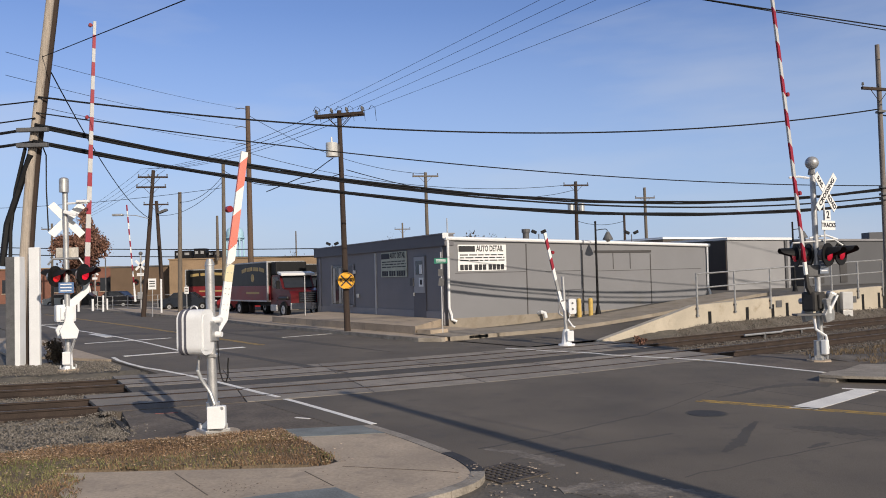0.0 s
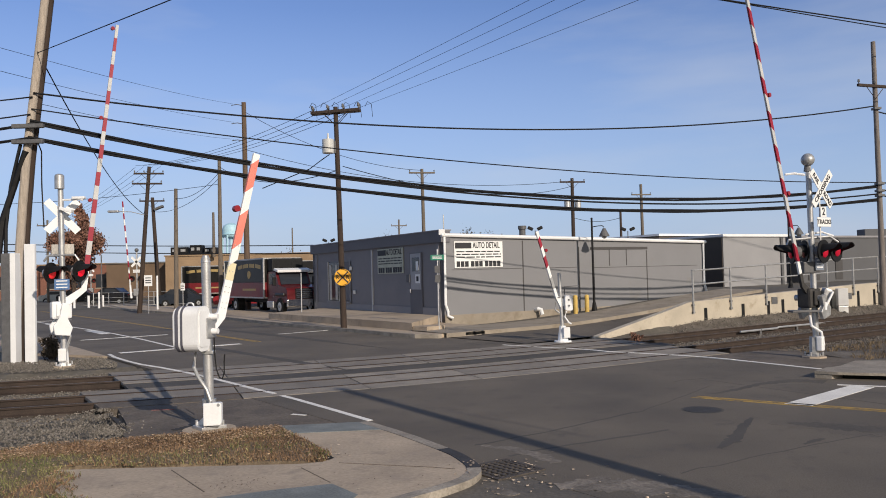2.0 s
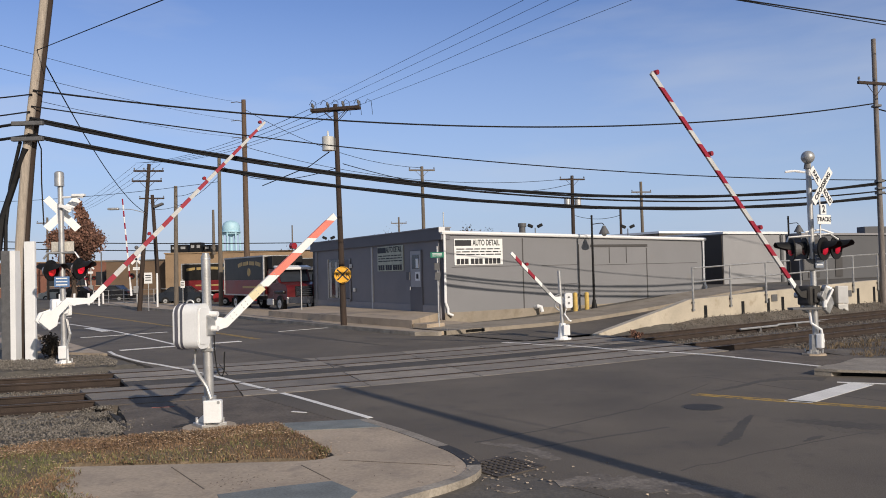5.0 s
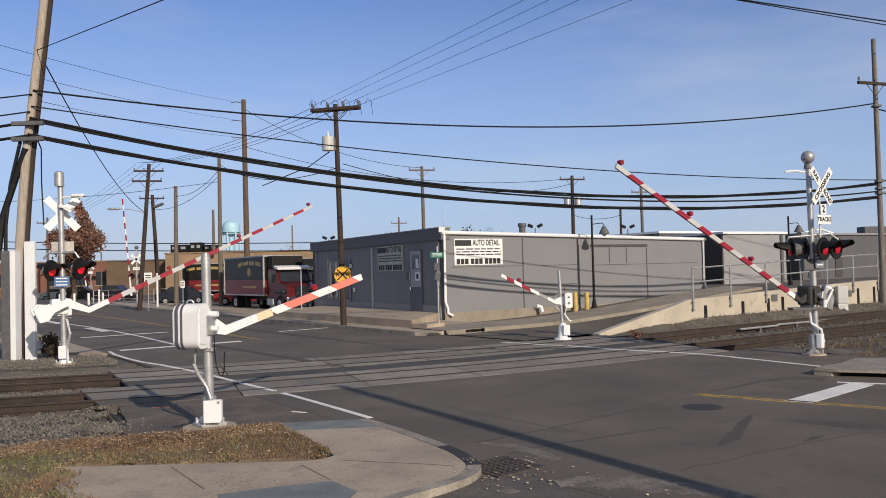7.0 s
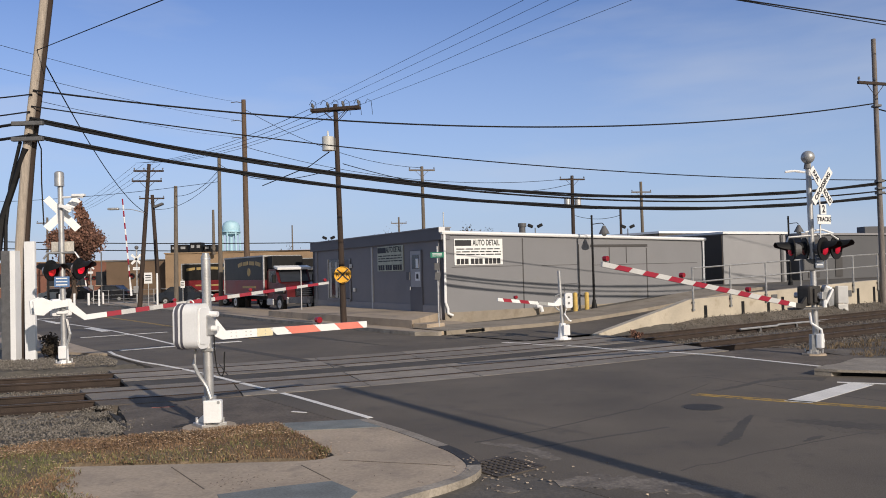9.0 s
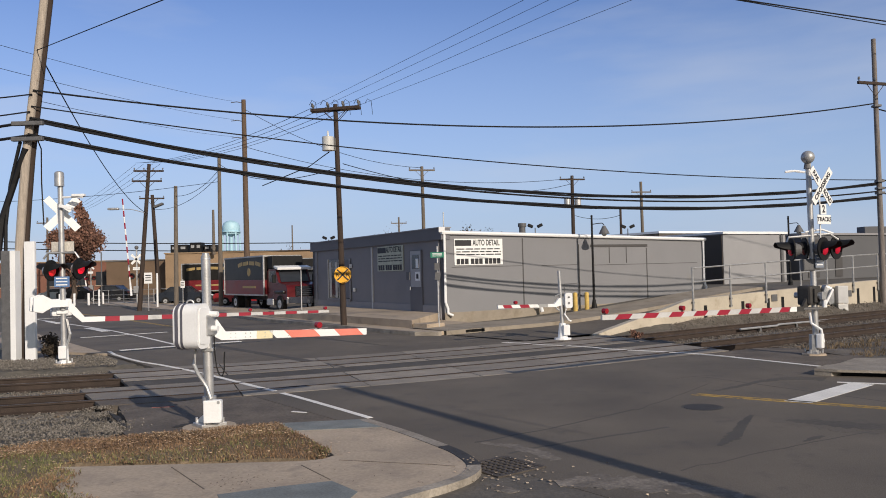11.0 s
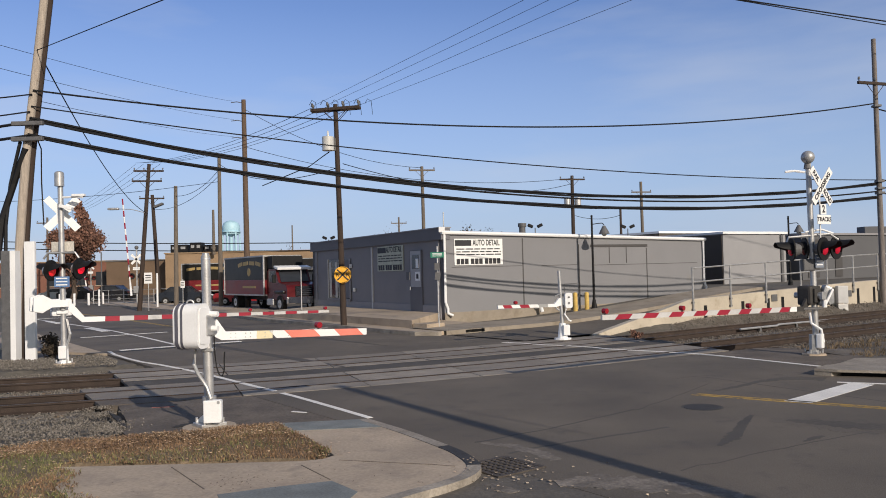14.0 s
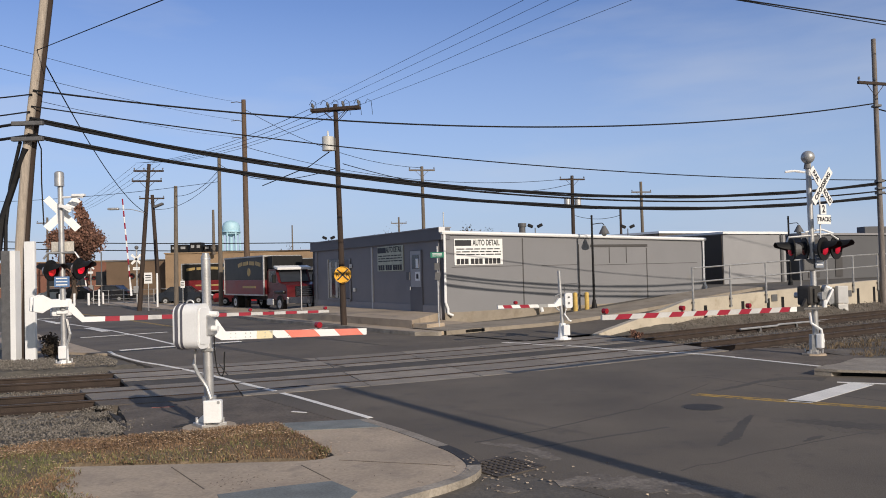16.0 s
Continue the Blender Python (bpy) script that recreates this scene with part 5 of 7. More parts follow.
def left_lean(z):
    """Sideways bend of the tall pole at a height over its foot."""
    return float(np.interp(z, (0, 3.2, 5.6, 8.1, 10.5, 14), (-0.28, -0.12, 0.06, 0.38, 0.68, 1.1)))


def pole_xy(base, top, z):
    k = (z - base[2]) / (top[2] - base[2])
    return tuple(base[i] + (top[i] - base[i]) * k for i in range(3))


def build_poles():
    lp = thing("utility_pole", "tall pale wooden utility pole with cables and white guard boards", "utility pole", LP, group="utility poles")
    bend = [(left_lean(z), 0, z) for z in (-0.2, 1.5, 3, 4.5, 6, 7.5, 9, 10.5, 12, 14)]
    part("shaft", tube(bmesh.new(), bend, 0.13, 14, 0.11), "wood_pale", lp, "", True)
    # second, dark shaft added to imitate the shaded right side of the pole
    part("shade_side_shaft", tube(bmesh.new(), [(x + 0.105, 0.13, z) for x, y, z in bend], 0.1, 12, 0.085), "wood_dark", lp, "dark shaft added as the pole's shaded side", True)
    d = Vector((0.35, 0, 14.0))
    for h, off in ((6.9, 0.0), (6.45, 0.05)):
        part("cable_clamp", box(bmesh.new(), (0.9, 0.14, 0.12), d * (h / d.z) + Vector((0.1, -0.2, 0)), None, 0.02), "dark_grey", lp)
    part("riser_conduit", tube(bmesh.new(), [(-0.55, 0, 0.3), (-0.5, 0, 4.0), (-0.35, 0, 5.2), (0.0, -0.1, 6.4)], 0.05, 6), "black", lp)
    part("riser_conduit", tube(bmesh.new(), [(-0.75, 0, 3.0), (-0.6, 0, 4.2), (-0.25, 0, 5.2), (0.15, -0.1, 6.2)], 0.09, 6), "black", lp)
    part("riser_conduit", tube(bmesh.new(), [(0.55, 0.1, 4.0), (0.5, 0.1, 5.2), (0.5, 0.1, 6.2), (0.35, 0, 6.7)], 0.02, 5), "black", lp)
    # white guard board beside it, and grey post
    g = thing("guard_board", "tall white-painted wooden guard board by the pole", "guard board", (-11.75, 22.5, -0.1))
    part("board", box(bmesh.new(), (0.30, 0.12, 3.45), (0, 0, 1.725), None, 0.02), "white_paint", g)
    g = thing("steel_post", "grey steel channel post with a white strip", "post", (-12.36, 22.5, -0.1))
    part("channel", box(bmesh.new(), (0.28, 0.3, 3.2), (-0.07, 0.1, 1.6), None, 0.02), "dark_grey", g)
    part("strip", box(bmesh.new(), (0.15, 0.32, 3.2), (0.14, 0.08, 1.6), None, 0.01), "white_paint", g)
    pc = pole("dark wooden utility pole with crossarms and transformer", PC, PCT, 0.13, 0.09, "wood_dark")
    for k in (-0.14, 0.14):
        crossarm(pc, (-0.15, k, 8.75), (1, -0.25), 2.1, 4, up=0.18)
    for k in range(6):
        x = -1.2 + k * 0.45
        part("jumper_wire", tube(bmesh.new(), [(x, 0, 8.95), (x + 0.1, 0.05, 9.15), (x + 0.25, 0.05, 9.05), (x + 0.3, 0, 8.5)], 0.012, 4), "cable", pc)
    tr = part("transformer", cyl(bmesh.new(), (-0.45, -0.2, 7.05), (-0.45, -0.2, 7.6), 0.24, 0.24, 16), "porcelain", pc, "pale grey can-shaped transformer", True)
    part("bushing", cyl(bmesh.new(), (-0.45, -0.2, 7.6), (-0.45, -0.2, 7.85), 0.05, 0.03, 8), "porcelain", tr)
    part("hanger", box(bmesh.new(), (0.1, 0.12, 0.5), (-0.2, -0.08, 7.3)), "dark_grey", tr)
    part("drop_wire", tube(bmesh.new(), [(-0.4, -0.2, 7.0), (-0.7, -0.2, 6.8), (-1.3, 0.3, 6.5), (-3.5, 1.5, 5.9)], 0.02, 4), "cable", tr)
    rs = thing("railroad_warning_sign", "round yellow railroad warning sign on the dark pole", "road sign", (-4.03, 31.55, 0))
    m = facing((0, 0, 2.16), (0.15, -1, 0))
    disc = part("disc", cyl(bmesh.new(), (0, 0.012, 2.16), (0.006, -0.022, 2.16), 0.335, 0.335, 32), "yellow_sign", rs)
    for k in (45, -45):
        part("cross_stroke", plate(bmesh.new(), m @ pose(0, 0, 0.03) @ pose(0, 0, 0, 0, 0, k), 0.6, 0.055, 0.008), "text", disc)
    for x in (-0.2, 0.2):
        lettering("letter", "R", 0.15, "text", disc, m @ pose(x, 0, 0.032))
    part("rim", tube(bmesh.new(), [(0.31 * math.cos(a), -0.03, 2.16 + 0.31 * math.sin(a)) for a in np.linspace(0, 6.27, 33)], 0.008, 4), "text", disc)
    # the poles further off
    specs = (((-13.7, 55.3, 0), (-13.75, 55.3, 14.6), 0.22, "wood_pole", 3, None), ((-15.9, 56.4, 0), (-15.85, 56.4, 10.8), 0.17, "wood_grey", 0, None),
             ((-19.9, 58.8, 0), (-19.8, 58.8, 9.05), 0.18, "wood_grey", 0, None), ((-21.2, 55.0, 0), (-20.35, 55.0, 10.2), 0.17, "wood_dark", 4, 9.7),
             ((-23.7, 66.0, 0), (-24.2, 66.0, 9.2), 0.19, "wood_dark", 0, 8.9), ((-1.4, 60, 0), (-1.45, 60, 10.2), 0.16, "wood_grey", 2, 9.9),
             ((9.9, 60, 0), (9.95, 60, 9.2), 0.17, "wood_dark", 3, 8.9), ((19.0, 75, 0), (18.95, 75, 10.2), 0.18, "wood_grey", 2, 9.2), ((13.55, 60, 0), (13.55, 60, 6.6), 0.12, "wood_dark", 0, None),
             ((-25.5, 88, 5), (-25.5, 88, 9.7), 0.18, "wood_grey", 0, None), ((-5.5, 100, 0), (-5.5, 100, 9.2), 0.14, "wood_grey", 2, 8.4), ((-42, 84, 0), (-42, 84, 9.0), 0.14, "wood_grey", 2, 8.4),
             ((-17.5, 92, 0), (-17.5, 92, 8.0), 0.1, "wood_grey", 0, None))
    for base, top, r, material, pins, arm in specs:
        p = pole("weathered wooden utility pole against the sky", base, top, r, r * 0.72, material)
        if arm:
            crossarm(p, (top[0] - base[0], -0.1, arm - base[2]), (1, 0.2), 2.0, max(2, pins), material)
        if base[0] == -21.2:
            crossarm(p, (0.72, -0.1, 9.0), (1, 0.2), 2.0, 3, material)
        if base[0] == 9.9:
            part("transformer", cyl(bmesh.new(), (-0.4, -0.2, 6.9), (-0.4, -0.2, 7.5), 0.24), "galv", p)
            part("transformer", cyl(bmesh.new(), (0.4, -0.2, 6.9), (0.4, -0.2, 7.5), 0.24), "galv", p)
        if base[0] == -13.7:
            for z in (14.35, 13.05, 11.85):
                part("side_bracket", tube(bmesh.new(), [(0, 0, z), (-0.5, -0.1, z + 0.1), (-0.9, -0.1, z + 0.05)], 0.03, 5), "dark_grey", p)
        if base[0] == -23.7:
            part("lamp_head", box(bmesh.new(), (0.8, 0.4, 0.2), (0.1, -0.2, 8.3), Matrix.Rotation(radians(-20), 3, "Y"), 0.05), "dark_grey", p)
    rp = pole("weathered wooden utility pole behind the railing", RP, RPT, 0.12, 0.09, "wood_silver")
    crossarm(rp, (-0.05, -0.12, 9.25), (1, 0.35), 1.9, 3, up=0.14)
    for z in (8.3, 5.1, 4.8, 4.6):
        part("cable_clamp", box(bmesh.new(), (0.3, 0.3, 0.1), (0.0, -0.05, z), None, 0.02), "dark_grey", rp)
    pole("dark utility pole beside the road junction", BACK, BACKT, 0.15, 0.11, "wood_dark")
    bp = pole("dark utility pole down the road", (36.8, -30.0, 0.0), (36.8, -30.0, 12.0), 0.19, 0.14, "wood_dark")
    crossarm(bp, (0, 0, 11.2), (1, 0.3), 2.2, 4)


def build_cables():
    def L(z):
        return (LP[0] + left_lean(z + 0.15) + 0.05, LP[1] - 0.15, z)

    def Rt(z):
        return pole_xy(RP, RPT, z)
    cable(L(7.72), Rt(8.85), 1.04, 0.028, "black twisted overhead cable")
    cable(L(7.26), Rt(5.58), 0.55, 0.02)
    cable(L(6.93), Rt(5.45), 1.27, 0.036, "thick black bundle of overhead cables", 2)
    cable(L(6.45), Rt(4.88), 1.16, 0.04, "thick black bundle of overhead cables", 2)
    cable(L(6.85), Rt(5.1), 1.2, 0.032)
    for z, y in ((7.6, 7.5), (7.1, 6.6), (6.8, 6.0), (6.4, 5.9)):
        a = L(z)
        cable(a, (a[0] - 16, a[1] - 2.0, y), 0.5, 0.045 if z < 7 else 0.022)
    for z in (8.62, 5.62, 5.3, 5.05):
        a = Rt(z)
        cable(a, (a[0] + 24, a[1] + 10, a[2] - 0.2), 0.8, 0.03)
    # power lines from the near pole over the road to the crossarms
    for k, (x, dz) in enumerate(((-0.9, 0), (-0.35, 0.02), (0.3, 0), (0.85, -0.05))):
        cable((36.0 + 0.5 * k, -30.0, (11.9, 11.4, 11.0, 9.4)[k]), (PC[0] - 0.1 + x, PC[1] - 0.1, 9.0 + dz), 0.4, 0.006, "thin dark overhead power line")
        cable((PC[0] - 0.1 + x, PC[1] + 0.1, 9.0), (-20.4 + x, 55, 10.3), 0.5, 0.011, "thin dark overhead power line")
        cable((-20.4 + x, 55, 10.2), (-52 + x, 105, 10.3), 0.6, 0.011, "thin dark overhead power line")
    cable(L(8.88), (BACKT[0] + 0.87, BACK[1] + 0.06, 5.32), 0.0, 0.012)
    cable(L(8.9), (-20.5, 55, 6.75), 0.85, 0.02)
    for a, b, s in (((-13.1, 23.5, 9.31), (-14.48, 55.2, 14.5), 0.15), ((-13.11, 23.5, 8.61), (-14.42, 55.2, 13.2), 0.15), ((-11.5, 22.7, 7.4), (-14.44, 55.2, 12.0), 0.15),
                    ((-13.8, 55.2, 14.0), (-1.45, 60, 10.1), 0.9), ((-13.8, 55.2, 11.3), (9.95, 60, 9.0), 1.2), ((-15.9, 56.3, 9.8), (-19.8, 58.7, 8.3), 0.5), ((-15.9, 56.3, 9.4), (-24, 66, 8.0), 0.7),
                    ((-45, 60, 8.6), (-15.9, 56.3, 9.0), 0.6), ((-60, 76, 7.1), (0, 76, 5.2), 0.5), ((-60, 76, 6.5), (0, 76, 4.4), 0.5), ((-4.1, 31.8, 6.5), (-15.9, 56.3, 10.3), 0.8),
                    ((9.95, 60, 8.6), (-4.1, 33, 6.8), 0.9), ((9.95, 60, 6.2), (13.55, 60, 6.1), 0.3)):
        cable(a, b, s, 0.045 if a[1] == 76 or b[1] == 76 else 0.008 if a[1] < 24 else 0.018, "thin distant overhead wire")
    # rising lines at the upper right
    cable(L(13.7), (31.0, 32.5, 10.0), 0.25, 0.026)
    cable(L(13.8), (35.0, 37.0, 10.6), 0.1, 0.022)


# ---- crossing signals ----
def light_unit(parent, at, way, lit=True, visor=0.28, case="dark_grey"):
    """Round black backplate with a hooded red lens."""
    m = facing(at, way)
    u = part("light_unit", cyl(bmesh.new(), m @ Vector((0, 0, -0.015)), m @ Vector((0, 0, 0.015)), 0.275, 0.275, 28), "black", parent)
    part("lamp_housing", cyl(bmesh.new(), m @ Vector((0, 0, -0.2)), m @ Vector((0, 0, 0)), 0.11, 0.2, 16), case, u)
    bm = bmesh.new()
    ball(bm, (0, 0, 0), 0.15, 18, 0.35)
    bm.transform(m @ pose(0, 0, 0.02))
    part("lens", bm, lit if isinstance(lit, str) else "red_lamp" if lit else "red_lens", u, "glowing red signal lens" if lit else "unlit dark red signal lens", True)
    def depth(a):
        return 0.06 + visor * min(1.0, max(0.0, 1.8 * math.sin(a) + 0.25))
    bm = bmesh.new()
    seg = 18
    rings = []
    for k in range(seg + 1):
        a = radians(-35 + 250 * k / seg)
        rings.append([bm.verts.new(m @ Vector((r * math.cos(a), r * math.sin(a), z))) for r, z in ((0.175, 0.01), (0.175, depth(a)), (0.181, depth(a)), (0.181, 0.01))])
    for u0, u1 in zip(rings, rings[1:]):
        for k in range(4):
            bm.faces.new((u0[k], u0[(k + 1) % 4], u1[(k + 1) % 4], u1[k]))
    bm.faces.new(rings[0])
    bm.faces.new(rings[-1])
    part("visor", bm, "black", u)
    return u


def crossbuck(parent, at, way, letters=True):
    m = facing(at, way)
    cb = None
    for k, (ang, words) in enumerate(((-46, ("RAIL", "ROAD")), (46, ("CROSSING",)))):
        mm = m @ pose(0, 0, 0.01 + 0.022 * k) @ pose(0, 0, 0, 0, 0, ang if letters else (-47, 47)[k])
        blade = part("blade", plate(bmesh.new(), mm, 1.12, 0.2, 0.014), "white_sheet", parent, "white crossbuck blade")
        if letters:
            if len(words) == 2:
                lettering("lettering", "RAIL", 0.105, "text", blade, mm @ pose(-0.32, 0, 0.011))
                lettering("lettering", "ROAD", 0.105, "text", blade, mm @ pose(0.32, 0, 0.011))
            else:
                lettering("lettering", "CROSSING", 0.105, "text", blade, mm @ pose(0, 0, 0.011), 1.25)


def gate_arm(parent, length, start, stripes, lamps, taper=(0.13, 0.075), colours=("white_sheet", "red_sheet"), drop=0.0, lean=0.35, bracket="white_paint"):
    """Arm along +x, pivot at the origin; reflective stripes and lamps are parts of it."""
    bm = bmesh.new()
    # cast bracket from the pivot to the boom
    profile(bm, [(-0.08, 0.10), (0.12, 0.1), (start, taper[0] / 2 - drop), (start + 0.25, taper[0] / 2 - drop), (start + 0.25, -taper[0] / 2 - drop), (start - 0.06, -taper[0] / 2 - drop), (0.02, -0.12), (-0.08, -0.1)], 0.06, pose(0, 0, 0, 90, 0, 0))
    arm = part("gate_arm", bm, bracket, parent, "red and white striped barrier arm")
    n = len(stripes)
    L = length - start
    x = start + 0.1
    for i, (ln, colour) in enumerate(stripes):
        x0, x1 = x, x + ln
        k0, k1 = (x0 - start) / L, (x1 - start) / L
        h0, h1 = taper[0] + (taper[1] - taper[0]) * k0, taper[0] + (taper[1] - taper[0]) * k1
        slant = 0.0 if i == 0 or colour == "cream_sheet" else lean
        e0 = slant * h0 if i else 0
        e1 = slant * h1 if i < n - 1 else 0
        bm = bmesh.new()
        profile(bm, [(x0 - e0, -h0 / 2 - drop), (x1 - e1 - 0.002, -h1 / 2 - drop), (x1 + e1 - 0.002, h1 / 2 - drop), (x0 + e0, h0 / 2 - drop)], 0.045, pose(0, 0, 0, 90, 0, 0))
        part("stripe", bm, colour, arm)
        x = x1
    for d, lit in lamps:
        bm = bmesh.new()
        k = (d - start) / L
        zt = (taper[0] + (taper[1] - taper[0]) * k) / 2 - drop
        cyl(bm, (d, 0, zt), (d, 0, zt + 0.03), 0.02, 0.02, 8)
        part("lamp_foot", bm, "dark_grey", arm)
        bm = bmesh.new()
        cyl(bm, (d, -0.045, zt + 0.07), (d, 0.045, zt + 0.07), 0.05, 0.05, 14)
        part("arm_lamp", bm, "red_lamp_small", arm, "small round red arm lamp", True)
    return arm


def mast_base(p, r, box_way, material="white_paint", k=1.0):
    bm = bmesh.new()
    cyl(bm, (0, 0, -0.2), (0, 0, 0.03), 0.3, 0.28, 8)
    part("footing", bm, "concrete", p)
    bm = bmesh.new()
    cyl(bm, (0, 0, 0.03), (0, 0, 0.08), 0.25 * k, 0.24 * k, 4)
    cyl(bm, (0, 0, 0.08), (0, 0, 0.48), 0.17 * k, r + 0.03, 8)
    part("base_casting", bm, material, p)
    for i in range(4):
        a = math.pi / 2 * i + 0.78
        part("anchor_bolt", cyl(bmesh.new(), (0.2 * math.cos(a), 0.2 * math.sin(a), 0.05), (0.2 * math.cos(a), 0.2 * math.sin(a), 0.14), 0.022, 0.022, 6), "galv", p)
    w = Vector((*box_way, 0)).normalized()
    part("junction_box", box(bmesh.new(), (0.2, 0.14, 0.34), w * 0.15 + Vector((0, 0, 0.33)), Matrix.Rotation(math.atan2(w.y, w.x) + math.pi / 2, 3, "Z"), 0.03), "white_paint", p)


LEFT_AT, RIGHT_AT, PED_AT, FARPED_AT = (-10.09, 20.99, 0.0), (8.69, 18.74, 0.0), (-3.48, 11.65, 0.0), (3.62, 24.45, 0.0)


def alternating(length, start, count, first="white_sheet", second="red_sheet"):
    step = (length - start - 0.1) / count
    return [(step, first if i % 2 == 0 else second) for i in range(count)]


def mechanism(p, at, way, material):
    """Gate motor housing with pivot hub."""
    w = Vector((*way, 0)).normalized()
    rot = Matrix.Rotation(math.atan2(w.y, w.x), 3, "Z")
    h = part("gate_motor", box(bmesh.new(), (0.5, 0.34, 0.46), at, rot, 0.06), material, p, "cast gate motor housing")
    part("motor_cover", box(bmesh.new(), (0.3, 0.06, 0.34), Vector(at) + rot @ Vector((0, -0.2, 0)), rot, 0.03), material, h)
    part("hub", cyl(bmesh.new(), Vector(at) + rot @ Vector((0, -0.3, 0)), Vector(at) + rot @ Vector((0, 0.34, 0)), 0.07, 0.07, 14), "galv", h)


def counterweights(arm, back, size, material, sides=(-0.26, 0.26)):
    for s in sides:
        bm = bmesh.new()
        profile(bm, [(0.08, 0.09), (0.08, -0.09), (-back * 0.6, -0.08), (-back, -size), (-back - size * 0.9, -size * 0.8), (-back - size * 0.9, size * 0.7), (-back, size), (-back * 0.6, 0.1)], 0.09, pose(0, s, 0, 90, 0, 0))
        bmesh.ops.bevel(bm, geom=bm.edges[:], offset=0.012, segments=1, affect="EDGES")
        part("counterweight", bm, material, arm, "counterweight of the arm")


def build_left_signal():
    p = thing("crossing_signal", "silver crossing signal mast with lit red lamps and white crossbuck back", "crossing signal", LEFT_AT, group="crossing signals")
    mast_base(p, 0.075, (0.2, -1), "white_paint", 0.75)
    part("mast", cyl(bmesh.new(), (0, 0, 0.4), (-0.05, 0, 4.95), 0.075, 0.07, 16), "galv", p, smooth=True)
    bell = part("bell", cyl(bmesh.new(), (-0.05, -0.05, 4.72), (-0.05, -0.05, 5.06), 0.12, 0.12, 18), "galv", p, smooth=True)
    part("bell_cap", ball(bmesh.new(), (-0.05, -0.05, 5.06), 0.12, 14, 0.5), "galv", bell, smooth=True)
    crossbuck(p, (-0.06, 0.12, 4.0), (-0.5, 0.86, 0), False)
    part("number_plate_back", box(bmesh.new(), (0.6, 0.02, 0.26), (-0.05, 0.1, 3.12), None, 0.004), "curtain", p)
    part("bracket_arm", tube(bmesh.new(), [(-0.05, 0, 4.42), (0.5, -0.1, 4.42), (0.6, -0.12, 4.4)], 0.03), "white_paint", p)
    part("side_fixture", box(bmesh.new(), (0.34, 0.16, 0.09), (0.15, -0.1, 4.15), Matrix.Rotation(radians(15), 3, "Y"), 0.02), "white_paint", p)
    part("side_fixture", box(bmesh.new(), (0.34, 0.12, 0.07), (0.48, -0.1, 4.46), None, 0.02), "white_paint", p)
    cap = part("lamp_crossarm", tube(bmesh.new(), [(-0.5, -0.03, 2.8), (-0.38, -0.04, 2.95), (0.35, -0.05, 2.95), (0.45, -0.05, 2.8)], 0.03, 8), "galv", p)
    light_unit(p, (-0.24, -0.16, 2.48), (0.975, -0.22, 0), "red_lamp_half", 0.34, "alu")
    light_unit(p, (0.50, -0.12, 2.52), (0.975, -0.22, 0), "red_lamp", 0.34, "alu")
    for x in (-0.4, 0.34):
        light_unit(p, (x, 0.16, 2.5), (-0.975, 0.22, 0), False)
    part("blue_plate", box(bmesh.new(), (0.38, 0.015, 0.28), (0.03, -0.14, 2.18), Matrix.Rotation(radians(8), 3, "Z"), 0.004), "blue_sign", p, "small blue information plate")
    for k in range(3):
        part("plate_bar", box(bmesh.new(), (0.28, 0.006, 0.03), (0.03, -0.152, 2.27 - k * 0.085), Matrix.Rotation(radians(8), 3, "Z")), "white_paint", p)
    mechanism(p, (-0.12, 0.1, 1.5), (math.cos(radians(36)), math.sin(radians(36))), "white_paint")
    part("conduit", tube(bmesh.new(), [(0.1, -0.12, 0.4), (0.22, -0.1, 0.8), (0.12, -0.1, 1.2)], 0.035, 6), "galv", p)
    arm = gate_arm(p, 7.88, 0.52, [(0.42, "white_sheet")] + alternating(7.88, 0.94, 18, "red_sheet", "grey_sheet"), ((7.75, 1), (5.2, 1), (2.9, 1)), (0.14, 0.075), drop=0.443, lean=0.0)
    counterweights(arm, 0.55, 0.24, "white_paint")
    return arm


